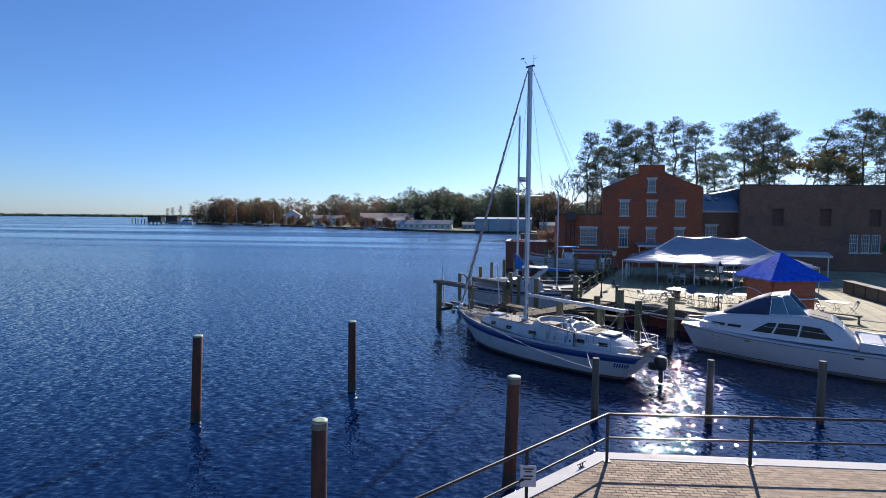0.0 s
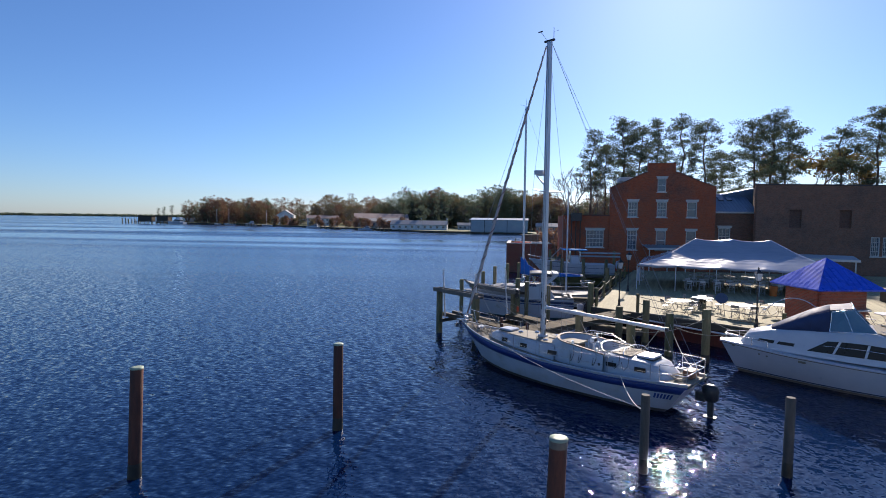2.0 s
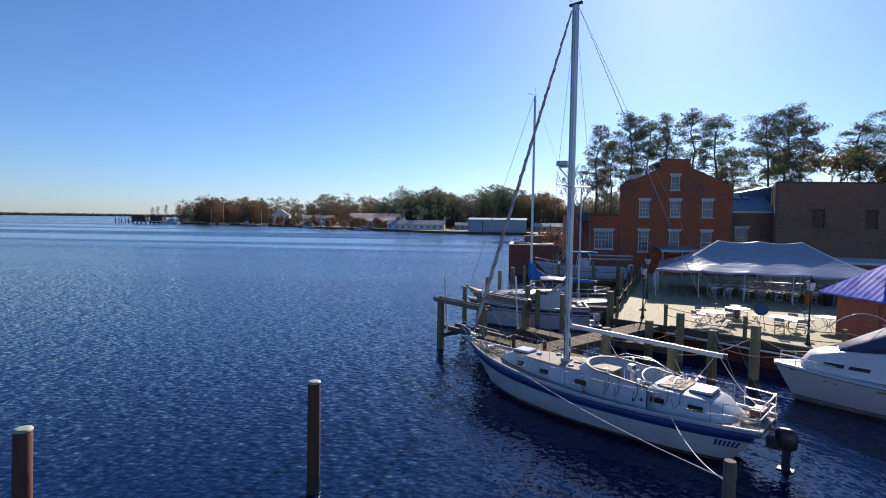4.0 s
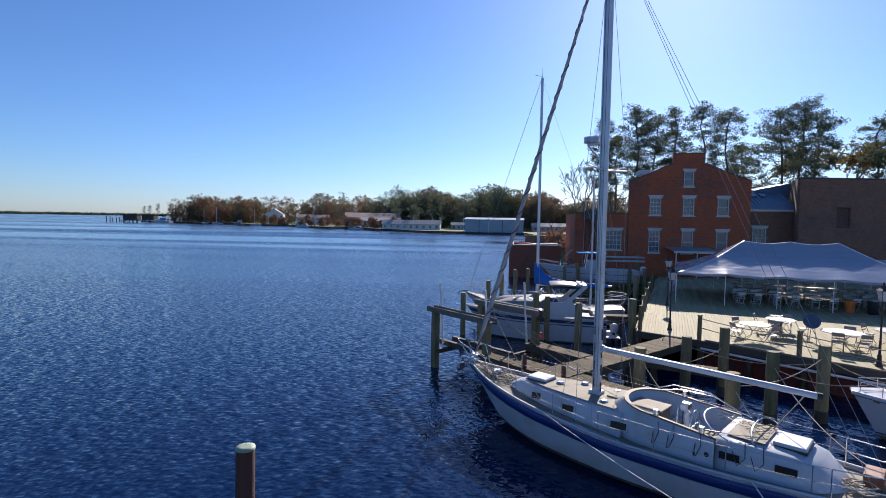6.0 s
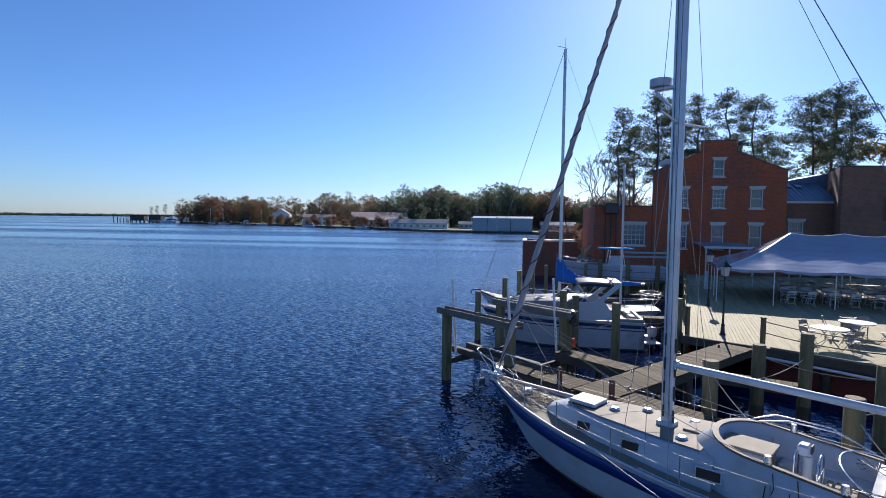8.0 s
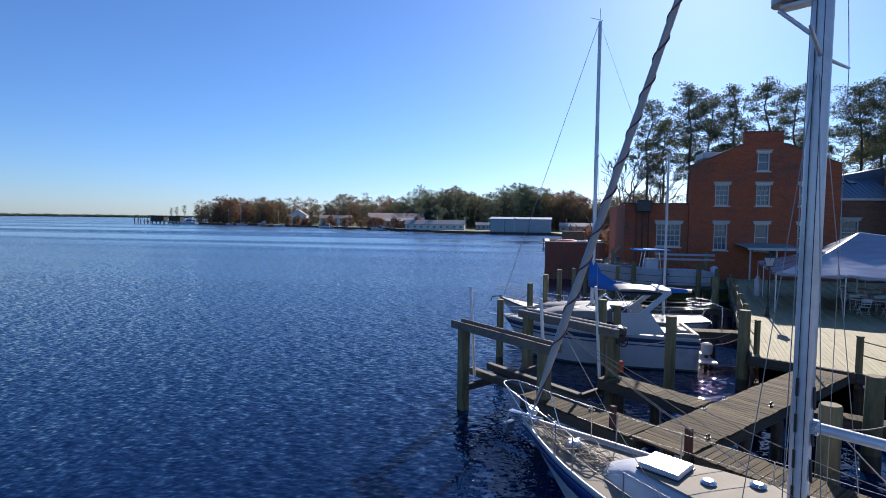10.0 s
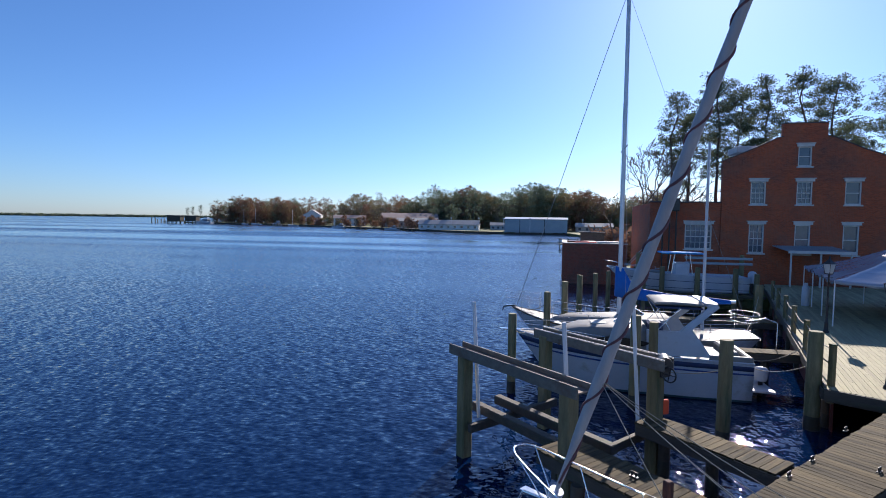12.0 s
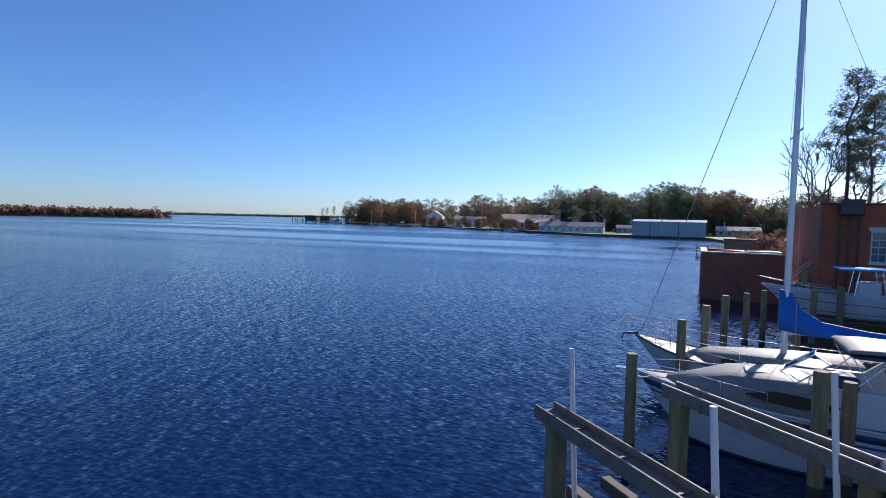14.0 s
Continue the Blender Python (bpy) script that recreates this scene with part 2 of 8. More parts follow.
def water_material():
    """River water: the wind's ripples tilt its face, long crests first, then chop and fine ripples."""
    mt = bpy.data.materials.new("river_water")
    mt.use_nodes = True
    N, L = mt.node_tree.nodes, mt.node_tree.links
    bs = N["Principled BSDF"]
    bs.inputs["Base Color"].default_value = (0.0018, 0.0108, 0.046, 1)
    bs.inputs["IOR"].default_value = 1.37
    bs.inputs["Roughness"].default_value = 0.01
    geo = N.new("ShaderNodeNewGeometry")

    def noise(sx, sy, turn, scale, detail, rough=0.5, warp=0.3):
        mp = N.new("ShaderNodeMapping")
        mp.vector_type = "TEXTURE"
        mp.inputs["Scale"].default_value = (1 / sx, 1 / sy, 1)
        mp.inputs["Rotation"].default_value = (0, 0, radians(turn))
        L.new(geo.outputs["Position"], mp.inputs["Vector"])
        n = N.new("ShaderNodeTexNoise")
        n.inputs["Scale"].default_value, n.inputs["Detail"].default_value = scale, detail
        n.inputs["Roughness"].default_value, n.inputs["Distortion"].default_value = rough, warp
        L.new(mp.outputs[0], n.inputs["Vector"])
        return n

    def vec(op, a, b):
        v = N.new("ShaderNodeVectorMath")
        v.operation = op
        for k, x in enumerate((a, b)):
            if isinstance(x, tuple):
                v.inputs[k].default_value = x
            elif isinstance(x, float):
                v.inputs[3].default_value = x
            elif op == "SCALE" and k == 1:
                L.new(x, v.inputs[3])
            else:
                L.new(x, v.inputs[k])
        return v.outputs[0]

    def crests(turn, stretch, scale, k, detail=2):
        """The tilt of a train of waves that runs along the direction turn."""
        n = noise(1.0, stretch, turn, scale, detail)
        m = N.new("ShaderNodeMath")
        m.operation = "SUBTRACT"
        m.inputs[1].default_value = 0.5
        L.new(n.outputs[0], m.inputs[0])
        return vec("SCALE", vec("MULTIPLY", (k * math.cos(radians(turn)), k * math.sin(radians(turn)), 0.0), spread(m.outputs[0])), 1.0)

    def spread(a):
        c = N.new("ShaderNodeCombineXYZ")
        L.new(a, c.inputs[0]), L.new(a, c.inputs[1])
        return c.outputs[0]

    sep = N.new("ShaderNodeSeparateXYZ")
    L.new(geo.outputs["Position"], sep.inputs[0])

    def ramp(value, a, b, lo, hi):
        m = N.new("ShaderNodeMapRange")
        m.inputs[1].default_value, m.inputs[2].default_value, m.inputs[3].default_value, m.inputs[4].default_value = a, b, lo, hi
        L.new(value, m.inputs[0])
        return m.outputs[0]

    def times(a, b):
        m = N.new("ShaderNodeMath")
        m.operation = "MULTIPLY"
        for k, x in enumerate((a, b)):
            if isinstance(x, float):
                m.inputs[k].default_value = x
            else:
                L.new(x, m.inputs[k])
        return m.outputs[0]

    # long crests run away to the north-west; crossing trains and a short chop break them up
    tilt = vec("ADD", crests(30, 0.13, 2.9, 0.36, 1), crests(4, 0.2, 4.6, 0.24, 1))
    tilt = vec("SCALE", tilt, ramp(sep.outputs[1], 40.0, 120.0, 1.0, 0.25))
    tilt = vec("ADD", tilt, crests(60, 0.2, 4.4, 0.32, 1))
    tilt = vec("ADD", tilt, crests(96, 0.28, 7.5, 0.42, 1))
    tilt = vec("ADD", tilt, crests(74, 0.34, 10.0, 0.30, 1))
    tilt = vec("ADD", tilt, crests(120, 0.4, 12.0, 0.44, 1))
    tilt = vec("ADD", tilt, crests(16, 0.36, 11.0, 0.48, 1))
    # of waves seen at a low angle the faces turned towards the quay show most
    toward = N.new("ShaderNodeCombineXYZ")
    L.new(ramp(sep.outputs[1], 20.0, 150.0, -0.02, -0.15), toward.inputs[1])
    tilt = vec("ADD", tilt, toward.outputs[0])
    # calm bands out on the open river, and the lee between the piers
    gust = noise(0.07, 1.0, 3, 0.035, 4, 0.55, 0.2)
    ruffle = N.new("ShaderNodeMix")
    ruffle.inputs[2].default_value = 0.92
    L.new(ramp(sep.outputs[1], 35.0, 110.0, 0.0, 1.0), ruffle.inputs[0]), L.new(ramp(gust.outputs[0], 0.40, 0.60, 0.30, 1.1), ruffle.inputs[3])
    lee = N.new("ShaderNodeMath")
    lee.operation = "SUBTRACT"
    lee.inputs[0].default_value = 1.0
    L.new(times(times(ramp(sep.outputs[0], 2.0, 6.0, 0.0, 0.42), ramp(sep.outputs[1], 27.0, 32.0, 0.0, 1.0)), ramp(sep.outputs[1], 70.0, 80.0, 1.0, 0.0)), lee.inputs[1])
    tilt = vec("SCALE", tilt, times(ruffle.outputs[0], lee.outputs[0]))
    nrm = vec("NORMALIZE", vec("ADD", tilt, (0.0, 0.0, 1.0)), (0.0, 0.0, 0.0))
    L.new(nrm, bs.inputs["Normal"])
    return mt


WATER = water_material()
PILE = surface("weathered_pile", (0.108, 0.0856, 0.0413), (0.27, 0.226, 0.116), 0.85, scale=3, fine=30, bump=0.5, stretch=(3, 3, 0.5), stain=(0.06, 0.08, 0.03), stain_at=0.58, vary=0.2)
# darker pile timber: the unlit, backlit side is put into its colour
SLIMPILE = surface("backlit_slim_pile", (0.05, 0.045, 0.04), (0.12, 0.11, 0.095), 0.85, scale=3, fine=30, bump=0.5, stretch=(3, 3, 0.5), stain=(0.04, 0.04, 0.035), vary=0.15)
PILE_RED = surface("reddish_pile", (0.05, 0.02, 0.014), (0.13, 0.05, 0.03), 0.85, scale=3, fine=30, bump=0.5, stretch=(3, 3, 0.5), stain=(0.03, 0.02, 0.02), stain_at=0.6, vary=0.15)
PILE_WET = surface("wet_pile_foot", (0.018, 0.016, 0.012), (0.05, 0.045, 0.03), 0.4, scale=5, fine=40, bump=0.4)
PILE_CAP = surface("pale_green_cap", (0.19, 0.25, 0.18), (0.31, 0.37, 0.28), 0.6, scale=5, fine=40, bump=0.1, stain=(0.3, 0.28, 0.22))
PLANK = surface("grey_planks", (0.122, 0.101, 0.0756), (0.288, 0.252, 0.194), 0.85, scale=2.5, fine=24, bump=0.4, stretch=(0.35, 5, 5), stain=(0.10, 0.085, 0.065), stain_at=0.62, vary=0.28)
PLANK_J = surface("grey_planks_joined", (0.22, 0.19, 0.101), (0.412, 0.38, 0.22), 0.85, scale=2.5, fine=24, bump=0.4, stretch=(0.35, 5, 5), stain=(0.14, 0.12, 0.09), stain_at=0.64, islands=True, local=False)
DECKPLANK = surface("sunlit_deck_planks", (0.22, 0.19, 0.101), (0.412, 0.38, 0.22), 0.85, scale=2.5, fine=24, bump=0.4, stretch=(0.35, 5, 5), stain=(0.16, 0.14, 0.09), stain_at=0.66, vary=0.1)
TIMBER = surface("dark_timber", (0.0382, 0.0298, 0.0238), (0.102, 0.085, 0.0638), 0.8, scale=3, fine=25, bump=0.4, stretch=(0.6, 3, 3), stain=(0.05, 0.07, 0.03))
BEAM = surface("grey_lift_beam", (0.085, 0.0765, 0.0638), (0.196, 0.178, 0.145), 0.65, scale=3, fine=25, bump=0.25, stretch=(0.5, 3, 3), stain=(0.12, 0.07, 0.04))
STEEL = surface("stainless", (0.55, 0.56, 0.58), (0.78, 0.79, 0.8), 0.22, 1.0, bump=0.02)
ALU = surface("anodised_mast", (0.52, 0.53, 0.56), (0.68, 0.69, 0.72), 0.38, 0.35, scale=1.2, fine=30, bump=0.03, stain=(0.4, 0.4, 0.42))
WHITE = surface("white_gelcoat", (0.42, 0.446, 0.503), (0.524, 0.547, 0.594), 0.32, scale=1.5, fine=20, bump=0.02, stain=(0.55, 0.53, 0.48), stain_at=0.66)
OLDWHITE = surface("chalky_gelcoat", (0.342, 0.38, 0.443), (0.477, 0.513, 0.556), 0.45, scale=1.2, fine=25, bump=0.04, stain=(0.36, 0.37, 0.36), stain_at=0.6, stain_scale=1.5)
CREAM = surface("worn_cream_deck", (0.192, 0.172, 0.128), (0.296, 0.268, 0.208), 0.7, scale=2.5, fine=40, bump=0.12, stain=(0.2, 0.18, 0.14), stain_at=0.6)
BLUESTRIPE = surface("navy_stripe", (0.012, 0.03, 0.15), (0.03, 0.06, 0.24), 0.35, scale=2, fine=20, bump=0.02)
BOOT = surface("fouled_bottom", (0.035, 0.04, 0.035), (0.12, 0.10, 0.075), 0.7, scale=3, fine=25, bump=0.2)
TEAK = surface("weathered_teak", (0.0765, 0.0595, 0.0425), (0.187, 0.145, 0.102), 0.7, scale=4, fine=30, bump=0.2)
DARKGLASS = surface("dark_port_glass", (0.012, 0.011, 0.010), (0.03, 0.027, 0.025), 0.3, scale=2, fine=20, bump=0.02)
CLEARPANE = bpy.data.materials.new("clear_windscreen_pane")
CLEARPANE.use_nodes = True
for socket, value in (("Base Color", (0.55, 0.6, 0.63, 1)), ("Roughness", 0.06), ("Transmission Weight", 1.0), ("Specular IOR Level", 0.1), ("IOR", 1.02)):
    CLEARPANE.node_tree.nodes["Principled BSDF"].inputs[socket].default_value = value
DARKGLASS.node_tree.nodes["Principled BSDF"].inputs["Specular IOR Level"].default_value = 0.2
# lighter white, with the blue skylight of shaded sides mixed into its colour
SKYHULL = surface("sky_tinted_hull", (0.359, 0.398, 0.458), (0.469, 0.504, 0.551), 0.35, scale=1.2, fine=20, bump=0.03, stain=(0.25, 0.25, 0.22), stain_at=0.64, stain_scale=1.2)
# white darkened in its colour to hold down sun on decks and tops
TONEDWHITE = surface("sun_toned_gelcoat", (0.159, 0.159, 0.156), (0.239, 0.24, 0.235), 0.55, scale=2, fine=30, bump=0.06, stain=(0.28, 0.26, 0.21), stain_at=0.6, stain_scale=1.8)
for chalky in (TONEDWHITE, CREAM):
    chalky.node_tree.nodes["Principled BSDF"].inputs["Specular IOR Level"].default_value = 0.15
BLUECANVAS = surface("bright_blue_canvas", (0.008, 0.07, 0.32), (0.015, 0.13, 0.48), 0.75, scale=3, fine=60, bump=0.2)
NAVYCANVAS = surface("navy_canvas", (0.015, 0.025, 0.07), (0.03, 0.05, 0.13), 0.75, scale=3, fine=60, bump=0.2)
ROPE = surface("old_rope", (0.22, 0.19, 0.14), (0.42, 0.38, 0.3), 0.9, scale=8, fine=60, bump=0.3)
BLACK = surface("black_plastic", (0.012, 0.012, 0.013), (0.035, 0.035, 0.037), 0.4, scale=4, fine=40, bump=0.05)
IRON = surface("black_iron", (0.012, 0.012, 0.014), (0.03, 0.03, 0.034), 0.42, 0.3, scale=6, fine=50, bump=0.08)
TENT = surface("white_tent_vinyl", (0.223, 0.25, 0.315), (0.304, 0.326, 0.385), 0.18, scale=1.5, fine=7, bump=0.1, stretch=(0.5, 2.0, 1))
PVC = surface("white_pvc", (0.595, 0.603, 0.62), (0.697, 0.697, 0.697), 0.4, scale=2, fine=30, bump=0.03, stain=(0.5, 0.48, 0.42))
REDBRICK = brickwork("red_brick", (0.33, 0.062, 0.020), (0.46, 0.105, 0.034), (0.30, 0.14, 0.085))
BROWNBRICK = brickwork("brown_brick", (0.18, 0.080, 0.048), (0.28, 0.13, 0.082), (0.22, 0.16, 0.12))
QUAYBRICK = brickwork("quay_wall_brick", (0.28, 0.052, 0.026), (0.38, 0.085, 0.042), (0.24, 0.15, 0.11), stain=(0.08, 0.05, 0.04))
PAVER = surface("clay_paver", (0.196, 0.117, 0.0675), (0.346, 0.28, 0.189), 0.85, scale=4, fine=60, bump=0.3, vary=0.35)
PAVER_J = surface("clay_paver_joined", (0.196, 0.117, 0.0675), (0.346, 0.28, 0.189), 0.85, scale=4, fine=60, bump=0.3, islands=True, local=False)
CONCRETE = surface("pale_concrete", (0.4, 0.392, 0.376), (0.544, 0.536, 0.512), 0.8, scale=3, fine=50, bump=0.15, stain=(0.36, 0.34, 0.31), local=False)
TRIM = surface("white_trim", (0.50, 0.49, 0.46), (0.64, 0.63, 0.60), 0.55, scale=3, fine=30, bump=0.06)
# infill brick darkened in colour for the shade of the window recesses
INFILL = brickwork("shaded_brick_infill", (0.10, 0.045, 0.03), (0.16, 0.075, 0.05), (0.14, 0.10, 0.08))
PANE = glass("window_pane", (0.045, 0.06, 0.085))
SLATE = surface("blue_metal_roof", (0.10, 0.15, 0.21), (0.18, 0.25, 0.33), 0.4, 0.3, scale=2, fine=20, bump=0.05)
BLUEROOF = surface("bright_blue_metal", (0.008, 0.055, 0.50), (0.015, 0.09, 0.72), 0.28, 0.1, scale=1.5, fine=20, bump=0.05, stain=(0.02, 0.05, 0.36))
GREENCANVAS = surface("green_canvas", (0.015, 0.14, 0.05), (0.03, 0.24, 0.08), 0.7, scale=3, fine=50, bump=0.1)
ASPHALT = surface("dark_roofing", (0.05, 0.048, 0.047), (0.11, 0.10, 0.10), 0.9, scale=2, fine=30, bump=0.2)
GRASS = surface("lawn", (0.048, 0.072, 0.016), (0.128, 0.152, 0.04), 0.95, scale=0.12, fine=2.5, bump=0.4, stain=(0.22, 0.19, 0.08), stain_scale=0.05, stain_at=0.55, local=False)
SHEDMETAL = surface("pale_shed_metal", (0.25, 0.31, 0.35), (0.35, 0.41, 0.45), 0.45, 0.2, scale=0.3, fine=5, bump=0.05)
BARK = surface("pine_bark", (0.063, 0.0455, 0.035), (0.154, 0.112, 0.084), 0.95, scale=2, fine=12, bump=0.6, stretch=(2, 2, 0.5))
TWIG = surface("grey_twigs", (0.105, 0.0875, 0.07), (0.21, 0.182, 0.154), 0.95, scale=2, fine=12, bump=0.3)
WIRE = surface("dull_wire", (0.20, 0.21, 0.22), (0.34, 0.35, 0.36), 0.5, 0.4, bump=0.02)


def leaf_material(name, dark, light, through_light=0.35):
    mt = bpy.data.materials.new(name)
    mt.use_nodes = True
    N, L = mt.node_tree.nodes, mt.node_tree.links
    N.clear()
    out, mixs = N.new("ShaderNodeOutputMaterial"), N.new("ShaderNodeMixShader")
    df, tr = N.new("ShaderNodeBsdfDiffuse"), N.new("ShaderNodeBsdfTranslucent")
    geo, nz, mx = N.new("ShaderNodeNewGeometry"), N.new("ShaderNodeTexNoise"), N.new("ShaderNodeMix")
    nz.inputs["Scale"].default_value = 0.35
    L.new(geo.outputs["Position"], nz.inputs["Vector"])
    av = N.new("ShaderNodeMath")
    av.operation = "MULTIPLY_ADD"
    av.inputs[1].default_value = 0.6
    sc = N.new("ShaderNodeMath")
    sc.operation = "MULTIPLY_ADD"
    sc.inputs[1].default_value, sc.inputs[2].default_value = 1.2, -0.4
    L.new(nz.outputs[0], sc.inputs[0]), L.new(geo.outputs["Random Per Island"], av.inputs[0]), L.new(sc.outputs[0], av.inputs[2])
    mx.data_type, mx.clamp_factor = "RGBA", True
    mx.inputs[6].default_value, mx.inputs[7].default_value = (*dark, 1), (*light, 1)
    L.new(av.outputs[0], mx.inputs[0])
    L.new(mx.outputs[2], df.inputs[0]), L.new(mx.outputs[2], tr.inputs[0])
    mixs.inputs[0].default_value = through_light
    L.new(df.outputs[0], mixs.inputs[1]), L.new(tr.outputs[0], mixs.inputs[2]), L.new(mixs.outputs[0], out.inputs[0])
    return mt


NEEDLES = leaf_material("pine_needles", (0.075, 0.10, 0.07), (0.175, 0.205, 0.13), 0.35)
OLIVE = leaf_material("olive_leaves", (0.156, 0.134, 0.078), (0.296, 0.242, 0.133), 0.25)
RUST = leaf_material("rust_leaves", (0.187, 0.117, 0.0811), (0.312, 0.185, 0.122), 0.22)
GOLDLEAF = leaf_material("gold_leaves", (0.13, 0.105, 0.05), (0.27, 0.215, 0.095), 0.4)
FARGREEN = leaf_material("far_green_leaves", (0.112, 0.138, 0.0936), (0.226, 0.257, 0.164), 0.22)

# ---- water and land ----
g = Geo()
xs = [-5000, -1200, -300, -60, -20, 0, 20, 60, 300, 1200, 5000]
n = len(xs)
g.add([(x, y, 0) for y in xs for x in xs], [(j * n + i, j * n + i + 1, (j + 1) * n + i + 1, (j + 1) * n + i) for j in range(n - 1) for i in range(n - 1)])
solo("water", g, WATER, "dark blue rippled river water under a clear sky", "water", kind="structure")

LAND = [(5.8, 57.6), (12.6, 57.6), (27, 46), (46, 34), (46, 12), (600, 12), (600, 1600), (-330, 1600), (-350, 480), (-325, 425), (-285, 412), (-235, 398),
        (-180, 366), (-120, 318), (-92, 300), (-74, 286), (-58, 266), (-44, 255), (-26, 252), (3, 252), (9, 200), (8, 140), (4.5, 100), (4.2, 72)]
g = Geo().prism(LAND, -2.0, 0.95)
solo("ground", g, GRASS, "flat shore ground with thin autumn grass", "ground", kind="structure")

# quay under the start of the path
Q_CORNER, Q_LEFT, Q_RIGHT = Vector((4.38, 9.87)), Vector((-0.65, -0.76)), Vector((0.995, 0.1))
QZ = 1.34
quay = [Q_CORNER, Q_CORNER + Q_RIGHT * 42, Vector((46, -30)), Vector((-22, -30)), Q_CORNER + Q_LEFT * 30]
solo("quay_base", Geo().prism([tuple(p) for p in quay], -2.5, QZ - 0.055), CONCRETE, "concrete quay under brick paving", "quay", kind="structure")


n_right, n_left = Vector((Q_RIGHT.y, -Q_RIGHT.x)), Vector((-Q_LEFT.y, Q_LEFT.x))
g = Geo()
mitre = Q_CORNER + (n_right + n_left) * (0.34 / (1 + n_right.dot(n_left)))
g.prism([tuple(p) for p in (Q_CORNER, mitre, Q_CORNER + Q_RIGHT * 42 + n_right * 0.34, Q_CORNER + Q_RIGHT * 42)], QZ - 0.3, QZ + 0.012)
g.prism([tuple(p) for p in (Q_CORNER, Q_CORNER + Q_LEFT * 30, Q_CORNER + Q_LEFT * 30 + n_left * 0.34, mitre)], QZ - 0.3, QZ + 0.012)
solo("quay_coping", g.fixed(), CONCRETE, "pale concrete edge of the brick quay", "kerb", kind="structure")


# ---- piles ----
def pile(x, y, top, r=0.15, mat=PILE, cap=None, lean=(0, 0), name="mooring_pile", label="", wet=0.4, group="mooring piles"):
    """A round timber pile that stands in the water, darker and wet at its foot."""
    rng = random.Random(int(x * 971 + y * 353))
    ob = thing(name, pose(x, y, 0, 0, 0, rng.uniform(0, 360)), label or "weathered round timber mooring pile standing in the water", "pile", group)
    ob.matrix_world = Matrix.Translation((x, y, 0)) @ Matrix.Rotation(rng.uniform(0, 6.28), 4, "Z")

    def ring(z, k=1.0, n=14):
        inv = ob.matrix_world.inverted()
        return [inv @ Vector((x + lean[0] * z + r * k * math.cos(a) * (1 + 0.03 * math.sin(3 * a + z)), y + lean[1] * z + r * k * math.sin(a) * (1 + 0.03 * math.sin(2 * a + 1)), z))
                for a in [2 * math.pi * i / n for i in range(n)]]

    g = Geo().loft([ring(wet, 1.02), ring(wet + (top - wet) * 0.5), ring(top - 0.03, 0.98), ring(top, 0.9)], True, True)
    part("shaft", g, mat, ob)
    part("wet_foot", Geo().loft([ring(-2.0, 1.06), ring(0.2, 1.08), ring(wet, 1.02)], True, True), PILE_WET, ob, "dark wet pile foot")
    if cap and top > 2.6 and x > -2:
        part("worn_band", Geo().loft([ring(top - 0.16, 1.008), ring(top - 0.04, 1.008)], True), BEAM, ob, "pale worn band under the cap")
    if cap:
        part("cap", Geo().loft([ring(top - 0.03, 1.03), ring(top + 0.012, 1.03), ring(top + 0.016, 0.5)], True, True), cap, ob, "pale weathered cap")
    return ob


pile(-8.19, 12.72, 2.9, 0.155, PILE_RED, PILE_CAP, (0.05, 0.0), label="reddish mooring pile with a pale green cap in open water")
pile(-4.15, 16.65, 2.76, 0.155, PILE_RED, PILE_CAP, (0.0, 0.03), label="dark reddish mooring pile with a pale green cap")
pile(2.30, 10.50, 2.84, 0.165, PILE_RED, PILE_CAP, (0.03, 0.0), label="dark mooring pile with a white cap beside the brick quay")
pile(-1.50, 7.26, 2.68, 0.16, PILE_RED, PILE_CAP, (0.02, 0.0), label="brown mooring pile with a pale cap close to the quay")
pile(4.98, 15.45, 2.15, 0.12, SLIMPILE, None, label="slim grey mooring pile behind the sailing boat")
pile(8.78, 15.95, 2.16, 0.12, SLIMPILE, None, label="slim grey mooring pile in glittering water")
pile(12.5, 16.6, 2.15, 0.12, SLIMPILE, None, label="slim grey mooring pile beside the motor yacht")
for x, y, top, r in ((-1.64, 42.15, 2.70, 0.15), (-0.87, 44.73, 2.9, 0.15), (0.0, 49.6, 2.75, 0.16), (1.0, 51.6, 2.7, 0.14), (1.9, 53.4, 2.7, 0.14), (-2.65, 36.45, 2.68, 0.14),
                     (1.2, 36.05, 2.9, 0.16), (1.8, 36.5, 2.63, 0.14), (3.09, 33.69, 2.78, 0.17), (5.89, 35.49, 2.80, 0.19), (8.78, 48.24, 2.7, 0.19),
                     (8.07, 29.75, 2.65, 0.18), (6.69, 29.66, 2.26, 0.19), (4.33, 26.72, 2.43, 0.19), (6.23, 24.12, 2.46, 0.19), (8.55, 27.0, 2.45, 0.19), (10.4, 27.6, 2.6, 0.19),
                     (5.3, 54.6, 3.0, 0.16), (7.4, 54.6, 3.0, 0.16), (9.6, 54.6, 3.0, 0.16), (2.4, 47.2, 2.6, 0.15)):
    pile(x, y, top, r)

# ---- timber deck ----
DZ = 1.34
U, V = Vector((0.9646, -0.2637)), Vector((0.2637, 0.9646))
DECK = [Vector(p) for p in ((5.95, 35.0), (8.35, 33.5), (34.0, 12.8), (46.0, 12.8), (46.0, 61.9), (13.7, 61.9))]


